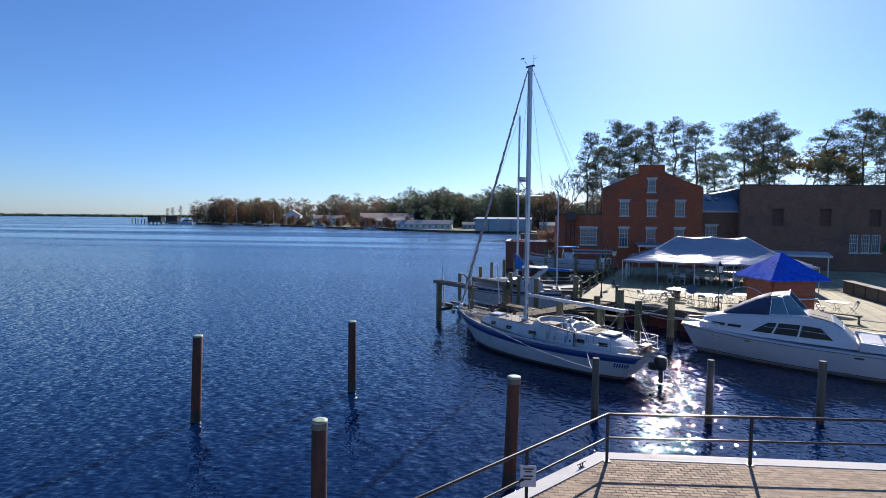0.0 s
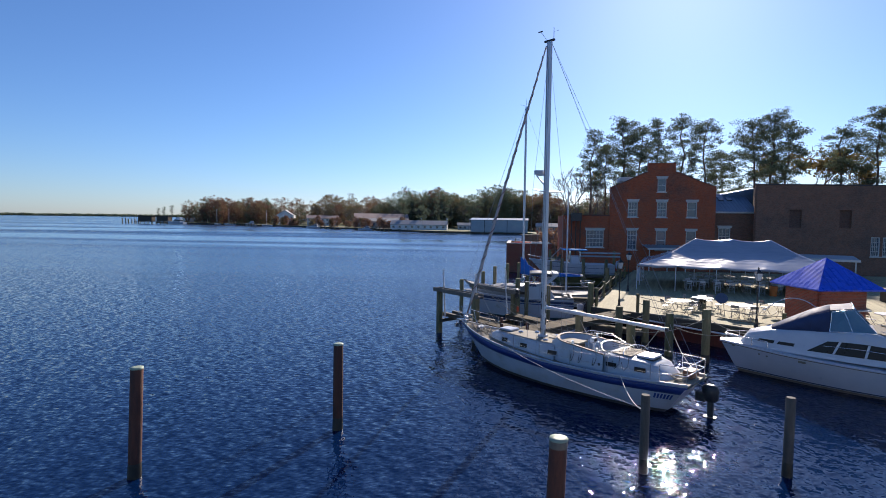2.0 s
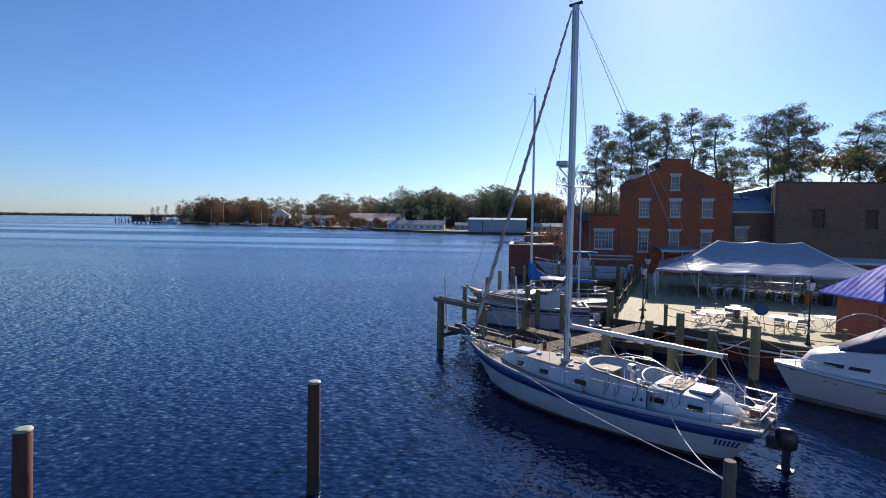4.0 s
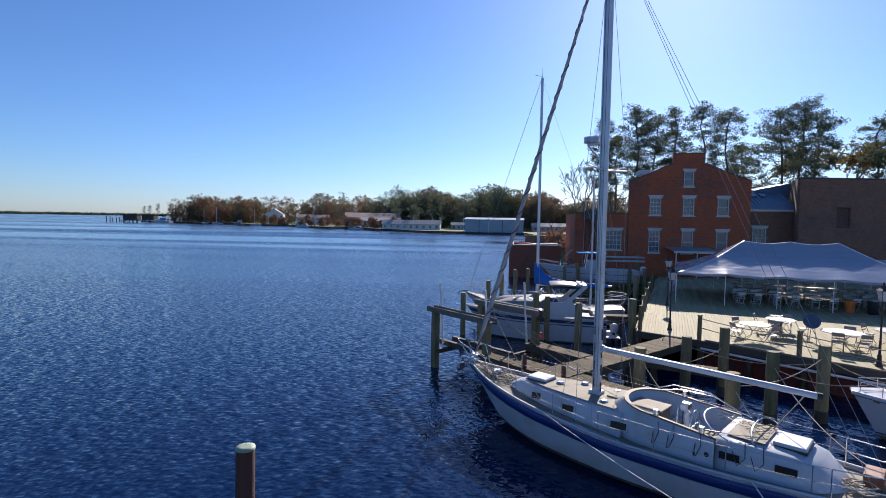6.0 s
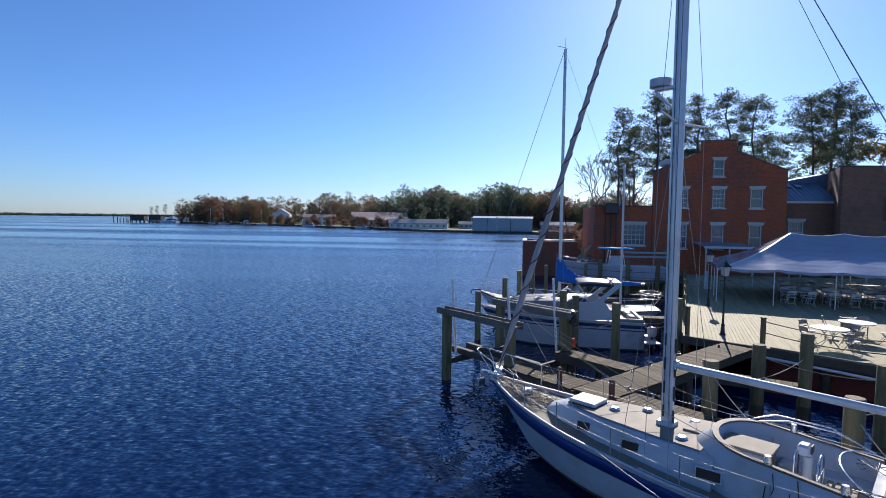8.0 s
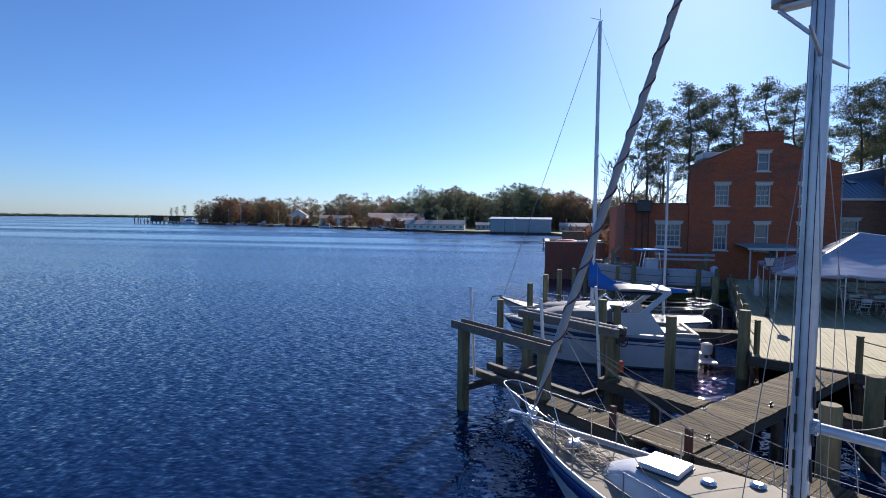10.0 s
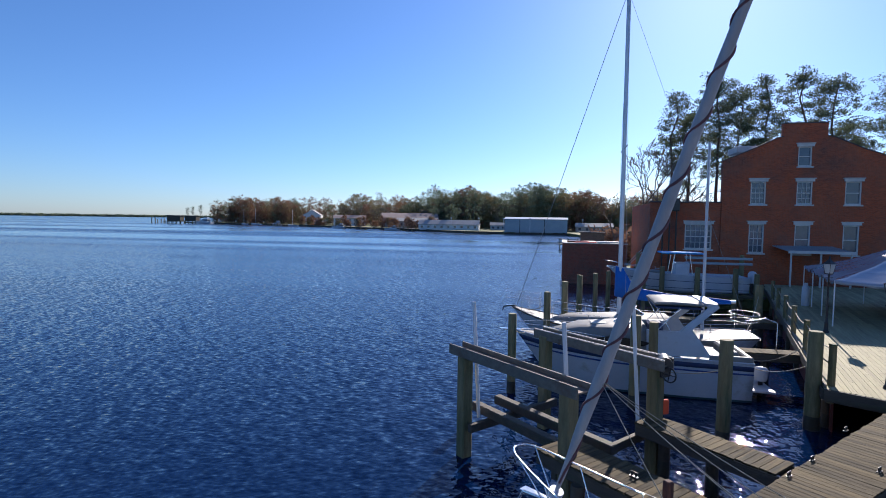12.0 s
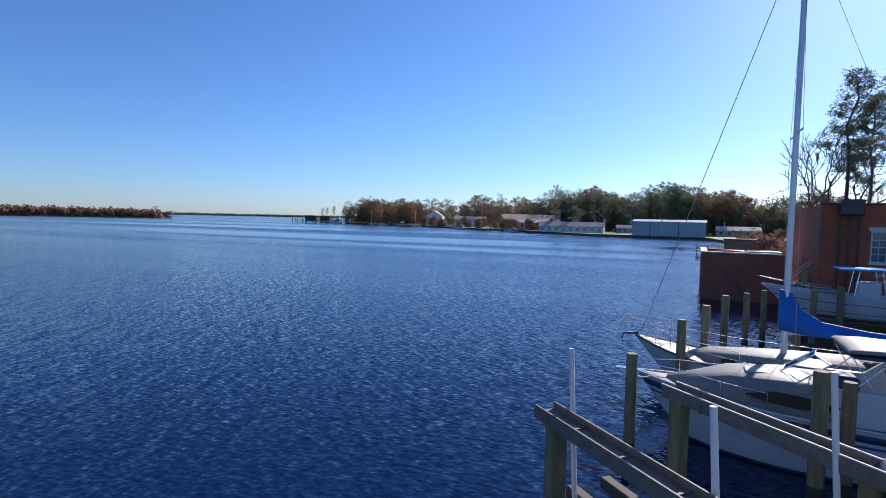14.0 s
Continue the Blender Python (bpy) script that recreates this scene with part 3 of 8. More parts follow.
def crossings(u, poly):
    """Where the plank line at u crosses the outline, along V."""
    hits = []
    for a, b in zip(poly, poly[1:] + poly[:1]):
        ua, ub = a.dot(U), b.dot(U)
        if (ua - u) * (ub - u) < 0:
            p = a + (b - a) * ((u - ua) / (ub - ua))
            hits.append(p.dot(V))
    return sorted(hits)


solo("deck_frame", Geo().prism([tuple(p) for p in DECK], DZ - 0.36, DZ - 0.045), TIMBER, "dark timber framing under the boardwalk deck", "deck frame", kind="structure")

# ---- finger piers ----
PZ = 1.30
MAIN_D, FING_D = Vector((0.674, 0.738)), Vector((0.738, -0.674))


def pier(name, a, d, length, width, label, mat=PLANK, z=PZ, joists=True):
    """A plank walkway from a along d; width to its right. Planks lie across."""
    d = d.normalized()
    right = Vector((d.y, -d.x))
    rz = math.degrees(math.atan2(d.y, d.x))
    ob = thing(name, pose(a.x, a.y, 0, 0, 0, rz), label, "pier", kind="structure")
    for off in (0.04, width - 0.04):
        part("stringer", Geo().box((length / 2, -off, z - 0.18), (length, 0.07, 0.26), b=0.01), TIMBER, ob)
    rng = random.Random(int(a.x * 100 + a.y * 10))
    w = 0.145
    me = None
    k, x = 0, 0.0
    meshes = [Geo().box((0, 0, 0), (w - rng.uniform(0.003, 0.007), width + rng.uniform(0.0, 0.05), 0.042), b=0.004).mesh("plank") for _ in range(3)]
    for k in range(int(length / w)):
        part("plank", meshes[rng.randrange(3)], mat, ob, m=pose(w * (k + 0.5), -width / 2 + rng.uniform(-0.015, 0.015), z - 0.022 + rng.uniform(-0.002, 0.002), rng.uniform(-0.3, 0.3), 0, rng.uniform(-0.5, 0.5)))
    return ob


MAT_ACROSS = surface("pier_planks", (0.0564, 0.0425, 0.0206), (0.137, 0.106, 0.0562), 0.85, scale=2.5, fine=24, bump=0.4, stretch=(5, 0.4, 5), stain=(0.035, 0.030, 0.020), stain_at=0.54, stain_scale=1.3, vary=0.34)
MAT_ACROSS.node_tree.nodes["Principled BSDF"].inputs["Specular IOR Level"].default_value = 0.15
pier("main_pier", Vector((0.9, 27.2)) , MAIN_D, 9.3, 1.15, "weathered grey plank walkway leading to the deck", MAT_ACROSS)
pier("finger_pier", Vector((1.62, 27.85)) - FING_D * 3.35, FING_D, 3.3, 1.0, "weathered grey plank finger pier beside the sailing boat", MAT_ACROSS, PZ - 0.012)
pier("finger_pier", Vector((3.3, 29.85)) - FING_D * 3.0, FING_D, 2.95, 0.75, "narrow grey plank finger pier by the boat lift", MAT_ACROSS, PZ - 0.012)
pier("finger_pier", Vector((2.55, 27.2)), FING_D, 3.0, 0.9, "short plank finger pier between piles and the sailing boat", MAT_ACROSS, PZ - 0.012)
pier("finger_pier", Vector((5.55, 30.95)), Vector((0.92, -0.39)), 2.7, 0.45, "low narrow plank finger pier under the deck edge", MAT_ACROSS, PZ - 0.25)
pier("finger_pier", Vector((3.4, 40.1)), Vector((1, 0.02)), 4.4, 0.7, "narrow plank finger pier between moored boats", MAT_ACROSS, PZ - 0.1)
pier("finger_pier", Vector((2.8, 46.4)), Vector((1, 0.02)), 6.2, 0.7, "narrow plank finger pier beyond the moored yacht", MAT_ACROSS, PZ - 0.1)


# ---- boat lift ----
def boat_lift():
    """Four posts, two top beams and a cradle of bunks below."""
    ob = thing("boat_lift", pose(-3.34, 31.44, 0), "empty timber boat lift with grey beams and a low cradle", "boat lift")
    o = Vector((-3.34, 31.44, 0))
    P = [Vector(p) - o for p in ((-3.34, 31.44, 0), (-0.93, 29.23, 0), (-1.48, 33.72, 0), (1.05, 31.68, 0))]
    rz = math.degrees(math.atan2(P[1].y - P[0].y, P[1].x - P[0].x))
    for p in P:
        part("post", Geo().box((p.x, p.y, 0.35), (0.29, 0.29, 4.5), rz, 0.03), PILE, ob)
    for a, b in ((P[0], P[1]), (P[2], P[3])):
        mid, ln = (a + b) / 2, (b - a).length
        across = Vector((-(b - a).y, (b - a).x, 0)).normalized()
        for s in (-1, 1):
            part("beam", Geo().box((mid.x + across.x * 0.20 * s, mid.y + across.y * 0.20 * s, 2.61), (ln + 0.75, 0.045, 0.24), rz, 0.008), BEAM, ob)
        part("channel_floor", Geo().box((mid.x, mid.y, 2.60), (ln + 0.72, 0.35, 0.03), rz), surface("rusty_board", (0.14, 0.10, 0.075), (0.28, 0.21, 0.16), 0.8, scale=3, fine=25, bump=0.2) if a == P[0] else BEAM, ob)
        for f in (0.18, 0.5, 0.82):
            q = a + (b - a) * f
            part("spacer", Geo().box((q.x, q.y, 2.56), (0.05, 0.355, 0.16), rz, 0.005), BEAM, ob)
    for s in (-0.20, 0.20):
        mid, across = (P[2] + P[3]) / 2, Vector((-(P[3] - P[2]).y, (P[3] - P[2]).x, 0)).normalized()
        part("capping_strip", Geo().box((mid.x + across.x * s, mid.y + across.y * s, 2.748), ((P[3] - P[2]).length + 0.75, 0.035, 0.02), rz), CONCRETE, ob, "pale capping strip on the beam")
    # cradle
    cr = (P[2] - P[0])
    d = (P[1] - P[0]).normalized()
    for f in (0.10, 0.92):
        a, b = P[0] + (P[1] - P[0]) * f, P[2] + (P[3] - P[2]) * f
        mid = (a + b) / 2
        ang = math.degrees(math.atan2((b - a).y, (b - a).x))
        part("cross_beam", Geo().box((mid.x, mid.y, 0.80), ((b - a).length + 0.2, 0.12, 0.2), ang, 0.01), TIMBER, ob)
    for off in (0.62, 1.42):
        a = P[0] + cr.normalized() * off - d * 0.35
        b = P[1] + cr.normalized() * off + d * 0.1
        mid = (a + b) / 2
        part("bunk", Geo().box((mid.x, mid.y, 1.02), ((b - a).length, 0.22, 0.22), rz, 0.02), TIMBER, ob)
    for p in P:
        part("cable", Geo().tube([(p.x + 0.1, p.y + 0.15, 2.5), (p.x + 0.1, p.y + 0.15, 0.85)], 0.008, 5), STEEL, ob)
    w = P[3] + d * 0.2
    part("winch", Geo().tube([(w.x - 0.02, w.y - 0.22, 2.62), (w.x + 0.02, w.y + 0.22, 2.62)], 0.16, 16).box((w.x, w.y + 0.1, 2.42), (0.22, 0.3, 0.3), rz, 0.02), BLACK, ob, "black winch motor")
    g = Geo()
    hub = Vector((w.x + 0.05, w.y - 0.3, 2.42))
    ringp = [hub + Vector((0.16 * math.cos(a) * d.x, 0.16 * math.cos(a) * d.y, 0.16 * math.sin(a))) for a in [2 * math.pi * k / 18 for k in range(19)]]
    g.tube(ringp, 0.018, 6)
    for k in range(4):
        g.tube([hub, ringp[k * 18 // 4]], 0.012, 5)
    part("hand_wheel", g, IRON, ob)
    return ob


boat_lift()
for x, y, lo, top in ((-3.2, 31.75, 0.9, 3.75), (-1.05, 29.75, 0.9, 3.75), (0.52, 31.72, 0.95, 3.9)):
    solo("guide_pole", Geo().tube([(0.18, -0.1, 0), (0, 0, top - lo)], 0.045, 10), PVC, "white plastic guide pole standing on the boat lift", "pole", "boat lift guide poles", m=pose(x, y, lo))

# red fire bucket shape on the lift post
solo("life_vest", Geo().box((0, 0, 0), (0.16, 0.10, 0.34), 20, 0.04), surface("orange_fabric", (0.5, 0.06, 0.02), (0.7, 0.1, 0.03), 0.8), "orange life vest hanging on the lift post", "life vest", m=pose(1.28, 31.72, 1.55))


# ---- lamps ----
def lamp_post():
    ob = thing("lamp_post", Matrix(), "black iron lamp post with a four-sided glass lantern", "street lamp", "deck lamp posts")
    prof = ((0.0, 0.15), (0.06, 0.15), (0.10, 0.11), (0.35, 0.085), (0.42, 0.10), (0.46, 0.06), (0.9, 0.05), (0.94, 0.062), (0.98, 0.045), (2.32, 0.036), (2.36, 0.06), (2.42, 0.035))
    g = Geo().loft([[(0.78 * r * math.cos(a), 0.78 * r * math.sin(a), z) for a in [2 * math.pi * k / 12 for k in range(12)]] for z, r in prof], True, True)
    part("post", g, IRON, ob)
    g = Geo()
    g.tube([(-0.22, 0, 2.28), (0.22, 0, 2.28)], 0.014, 6)
    part("ladder_bar", g, IRON, ob)

    def sq(h, z):
        return [(h * a, h * b, z) for a, b in ((-1, -1), (1, -1), (1, 1), (-1, 1))]
    lantern = part("lantern", Geo().loft([sq(0.085, 2.42), sq(0.10, 2.46)], True, True, False), IRON, ob)
    part("lantern_roof", Geo().loft([sq(0.158, 2.84), sq(0.172, 2.855), sq(0.085, 2.95), sq(0.04, 3.03), sq(0.022, 3.06), sq(0.03, 3.09), sq(0.008, 3.18)], True, True, False), IRON, lantern)
    g = Geo()
    for a, b in ((-1, -1), (1, -1), (1, 1), (-1, 1)):
        g.tube([(0.098 * a, 0.098 * b, 2.45), (0.155 * a, 0.155 * b, 2.85)], 0.011, 5)
    part("lantern_frame", g, IRON, lantern)
    for k in range(4):
        t = math.pi / 2 * k
        rot = Matrix.Rotation(t, 3, "Z")
        quad = [rot @ Vector(p) for p in ((-0.09, -0.094, 2.465), (0.09, -0.094, 2.465), (0.148, -0.151, 2.845), (-0.148, -0.151, 2.845))]
        inner = [p * 0.97 + Vector((0, 0, p.z * 0.03)) for p in quad]
        gg = Geo().add(quad + inner, [(0, 1, 2, 3), (7, 6, 5, 4), (0, 4, 5, 1), (1, 5, 6, 2), (2, 6, 7, 3), (3, 7, 4, 0)])
        part("lantern_pane", gg, LANTERN_GLASS, lantern)
    return ob


LANTERN_GLASS = surface("frosted_lantern_glass", (0.32, 0.36, 0.40), (0.45, 0.48, 0.5), 0.15, scale=6, fine=30, bump=0.03)
lp = lamp_post()
lp.matrix_world = pose(7.655, 35.4, DZ, 0, 0, 12)
copy_thing(lp, pose(9.66, 43.37, DZ, 0, 0, 30))
copy_thing(lp, pose(13.68, 30.2, DZ, 0, 0, 5))

# ---- the red brick building ----
def wall_columns(g, xs, top, z0, y0, y1, holes):
    """An upright wall between y0 and y1, cut into columns at xs; top(x) is its height; holes: x0, x1, z0, z1."""
    cuts = sorted(set(xs) | {h[0] for h in holes} | {h[1] for h in holes})
    for a, b in zip(cuts, cuts[1:]):
        if b - a < 1e-4:
            continue
        mid = (a + b) / 2
        spans, lo = [], z0
        for h in sorted([h for h in holes if h[0] - 1e-5 <= a and h[1] + 1e-5 >= b], key=lambda h: h[2]):
            spans.append((lo, lo, h[2], h[2]))
            lo = h[3]
        spans.append((lo, lo, top(a + 1e-5), top(b - 1e-5)))
        for la, lb, ha, hb in spans:
            g.add([(a, y0, la), (b, y0, lb), (b, y0, hb), (a, y0, ha), (a, y1, la), (b, y1, lb), (b, y1, hb), (a, y1, ha)],
                  [(0, 1, 2, 3), (7, 6, 5, 4), (0, 4, 5, 1), (3, 2, 6, 7), (0, 3, 7, 4), (1, 5, 6, 2)])
    return g.fixed()


def sash_window(parent, x0, x1, z0, z1, y, cols=3, rows=4, shade=False, lintel=True, name="window"):
    """A painted sash window set into the wall's opening, with lintel, sill, muntins and panes."""
    w, h = x1 - x0, z1 - z0
    fr = 0.09
    g = Geo()
    for c, s in (((x0 + fr / 2, y + 0.10, (z0 + z1) / 2), (fr, 0.12, h)), ((x1 - fr / 2, y + 0.10, (z0 + z1) / 2), (fr, 0.12, h)),
                 (((x0 + x1) / 2, y + 0.10, z0 + fr / 2), (w - 2 * fr, 0.12, fr)), (((x0 + x1) / 2, y + 0.10, z1 - fr / 2), (w - 2 * fr, 0.12, fr)),
                 (((x0 + x1) / 2, y + 0.11, (z0 + z1) / 2), (w - 2 * fr, 0.07, 0.07))):
        g.box(c, s, b=0.008)
    win = part(name, g, TRIM, parent, "white painted sash window")
    mg = Geo()
    for k in range(1, cols):
        x = x0 + fr + (w - 2 * fr) * k / cols
        mg.box((x, y + 0.13, (z0 + z1) / 2), (0.035, 0.04, h - 2 * fr))
    for k in range(1, rows):
        z = z0 + fr + (h - 2 * fr) * k / rows
        mg.box(((x0 + x1) / 2, y + 0.132, z), (w - 2 * fr, 0.036, 0.035))
    part("muntin_grid", mg, TRIM, win)
    for k, (a, b) in enumerate(((z0 + fr, (z0 + z1) / 2), ((z0 + z1) / 2, z1 - fr))):
        part("pane", Geo().box(((x0 + x1) / 2, y + 0.165, (a + b) / 2), (w - 2 * fr, 0.012, b - a)), PANE, win)
    if shade:
        part("blind", Geo().box(((x0 + x1) / 2, y + 0.19, z0 + h * 0.42), (w - 2 * fr, 0.02, h * 0.72)), TRIM, win, "pale roller blind behind the glass")
    part("sill", Geo().box(((x0 + x1) / 2, y - 0.03, z0 - 0.06), (w + 0.2, 0.22, 0.11), b=0.012), TRIM, win)
    if lintel:
        part("lintel", Geo().box(((x0 + x1) / 2, y - 0.02, z1 + 0.10), (w + 0.22, 0.16, 0.2), b=0.01).box(((x0 + x1) / 2, y - 0.05, z1 + 0.235), (w + 0.34, 0.24, 0.07), b=0.012), TRIM, win)
    return win


def red_building():
    ob = thing("brick_building", pose(0, 0, 0), "three-storey red brick building with a stepped gable and white sash windows", "building")
    x0, x1, y = 11.22, 22.75, 64.0
    outline = ((x0, 10.72), (13.2, 11.55), (15.0, 12.42), (15.34, 12.5), (15.35, 13.5), (18.35, 13.5), (18.36, 12.5), (18.8, 12.42), (20.8, 11.5), (x1, 10.8))

    def top(x):
        for (a, za), (b, zb) in zip(outline, outline[1:]):
            if a <= x <= b:
                return za + (zb - za) * (x - a) / (b - a)
        return outline[-1][1]

    W = 1.22
    wins = []
    for x in (13.16, 16.35, 19.6):
        wins.append((x + 0.08, x + 0.08 + W - 0.14, 7.35, 9.1))
        wins.append((x + 0.08, x + 0.08 + W - 0.14, 3.55, 5.8))
    wins.append((16.42, 17.36, 10.25, 11.75))
    g = wall_columns(Geo(), [a for a, _ in outline], top, 0.9, y, y + 0.42, wins)
    # sides and back
    part("wall", g, REDBRICK, ob)
    skew = 5.2
    for sx in (x0, x1 - 0.4):
        part("wall", Geo().prism([(sx, y + 0.42), (sx + 0.4, y + 0.42), (sx + 0.4 + skew, y + 18.42), (sx + skew, y + 18.42)], 0.9, 10.4), REDBRICK, ob)
    part("wall", Geo().box(((x0 + x1) / 2 + skew, y + 18.62, 5.65), (x1 - x0, 0.4, 9.5)), REDBRICK, ob)
    gp = Geo()
    for (a, za), (b, zb) in zip(outline, outline[1:]):
        if b - a > 0.1:
            mid = Vector(((a + b) / 2, y + 0.21, (za + zb) / 2 + 0.04))
            rot = Matrix.Rotation(-math.atan2(zb - za, b - a), 3, "Y")
            gp.box(mid, (math.hypot(b - a, zb - za) + 0.04, 0.52, 0.08), m=rot)
    part("gable_coping", gp, ASPHALT, ob, "dark metal capping on the gable")
    roof = Geo()
    xm = 16.85
    for sx in (x0 - 0.1, x1 + 0.1):
        roof.add([(sx, y + 0.42, 10.5), (xm, y + 0.42, 12.3), (xm + skew, y + 18.8, 12.3), (sx + skew, y + 18.8, 10.5), (sx, y + 0.42, 10.35), (xm, y + 0.42, 12.15), (xm + skew, y + 18.8, 12.15), (sx + skew, y + 18.8, 10.35)],
                 [(0, 1, 2, 3), (7, 6, 5, 4), (0, 4, 5, 1), (1, 5, 6, 2), (2, 6, 7, 3), (3, 7, 4, 0)])
    part("roof", roof.fixed(), SLATE, ob)
    sky = Geo().box((13.4, y + 2.2, 11.75), (1.9, 2.4, 0.5), b=0.03)
    part("skylight", sky, TRIM, ob, "pale boxed skylight on the roof")
    for k, (a, b, lo, hi) in enumerate(wins):
        sash_window(ob, a, b, lo, hi, y, *((3, 4) if k in (0, 1, 2) else (1, 2)), shade=(k in (3, 4, 5)))
    # added dark sheet stands in for the unlit rooms, so they read as closed
    part("room_backing", Geo().box(((x0 + x1) / 2 + 1.1, y + 4.0, 5.8), (x1 - x0 - 0.9, 0.1, 9.2)), ASPHALT, ob, "dark sheet standing in for unlit rooms")
    # plain metal awning along the ground floor
    aw = Geo()
    ribs = [(14.9 + k * 0.0400, 0.025 * (1 if k % 4 in (1, 2) else -1)) for k in range(105)]
    aw.loft([[(x, yy, 4.02 + (yy - 62.4) * 0.087 + dz + th) for x, dz in ribs] for yy, th in ((60.86, 0), (63.95, 0), (63.95, 0.012), (60.86, 0.012), (60.86, 0))], smooth=False)
    awn = part("awning", aw, SHEDMETAL, ob, "pale ribbed metal awning")
    part("awning_fascia", Geo().box((17.0, 60.85, 3.84), (4.24, 0.06, 0.2)), TRIM, awn)
    for x in (15.1, 17.0, 18.9):
        part("awning_post", Geo().box((x, 60.95, 2.55), (0.1, 0.1, 2.5), b=0.01), TRIM, awn)
    return ob


red_building()


def wing():
    ob = thing("brick_wing", pose(0, 0, 0), "low red brick wing with a white bay of small panes", "building")
    x0, x1, y = 5.95, 11.2, 64.1
    hole = [(8.62, 10.62, 3.75, 5.75)]
    g = wall_columns(Geo(), [x0, x1], lambda x: 7.45, 0.9, y, y + 0.35, hole)
    g.box((x0 + 0.175, y + 5.35, 4.15), (0.35, 10, 6.5)).box(((x0 + x1) / 2, y + 10.5, 4.15), (x1 - x0, 0.35, 6.5))
    part("wall", g, REDBRICK, ob)
    part("coping", Geo().box(((x0 + x1) / 2, y + 0.17, 7.5), (x1 - x0 + 0.1, 0.5, 0.1), b=0.02), ASPHALT, ob)
    part("roof", Geo().box(((x0 + x1) / 2, y + 5.4, 7.1), (x1 - x0 - 0.7, 10, 0.15)), ASPHALT, ob)
    sash_window(ob, 8.62, 10.62, 3.75, 5.75, y, 5, 4, lintel=True)
    # added dark sheet in place of the wing's room shade
    part("room_backing", Geo().box(((x0 + x1) / 2, y + 3.0, 4.2), (x1 - x0 - 0.8, 0.1, 6.2)), ASPHALT, ob, "dark sheet standing in for unlit rooms")
    fan = Geo().box((7.4, y - 0.55, 7.25), (1.2, 0.9, 1.0), b=0.05).tube([(7.4, y - 1.02, 7.25), (7.4, y - 0.98, 7.25)], 0.4, 18)
    for k in range(3):
        fan.tube([(6.9 + k * 0.5, y - 0.3, 1.0), (6.9 + k * 0.5, y - 0.3, 6.8)], 0.06, 6)
    part("kitchen_vent", fan, BLACK, ob, "black kitchen extractor and ducts on the wall")
    return ob


wing()


def link_building():
    ob = thing("link_building", pose(0, 0, 0), "brick link building with a blue-grey standing seam roof", "building")
    x0, x1, y = 22.77, 27.7, 65.4
    g = wall_columns(Geo(), [x0, x1], lambda x: 7.9, 0.9, y, y + 0.35, [(23.6, 24.9, 4.2, 6.2)])
    part("wall", g, BROWNBRICK, ob)
    sash_window(ob, 23.6, 24.9, 4.2, 6.2, y, 3, 3)
    part("eave", Geo().box(((x0 + x1) / 2, y - 0.1, 7.98), (x1 - x0, 0.35, 0.2), b=0.02), TRIM, ob, "pale gutter board")
    ang = math.atan2(2.2, 4.4)
    rot = Matrix.Rotation(ang, 3, "X")
    part("roof", Geo().box(((x0 + x1) / 2, y + 2.1, 9.15), (x1 - x0, 4.9, 0.1), m=rot), SLATE, ob)
    ribs = Geo()
    for k in range(13):
        ribs.box((x0 + 0.2 + k * 0.38, y + 2.1, 9.22), (0.04, 4.85, 0.06), m=rot)
    part("seaming", ribs, SLATE, ob)
    for k in range(3):
        part("skylight", Geo().box((x0 + 0.9 + k * 0.95, y + 2.9, 9.68), (0.55, 0.9, 0.12), m=rot), PANE, ob)
    # added dark sheet in place of the link's room shade
    part("room_backing", Geo().box(((x0 + x1) / 2, y + 2.0, 4.4), (x1 - x0 - 0.2, 0.1, 6.5)), ASPHALT, ob, "dark sheet standing in for unlit rooms")
    # low penthouse with a sloped parapet behind
    part("penthouse", Geo().add([(25.3, y + 3.6, 8.5), (28.6, y + 3.6, 8.5), (28.6, y + 3.6, 11.0), (25.3, y + 3.6, 10.3), (25.3, y + 8, 8.5), (28.6, y + 8, 8.5), (28.6, y + 8, 11.0), (25.3, y + 8, 10.3)],
                               [(0, 1, 2, 3), (7, 6, 5, 4), (0, 3, 7, 4), (1, 5, 6, 2), (3, 2, 6, 7), (0, 4, 5, 1)]), SLATE, ob)
    return ob


link_building()


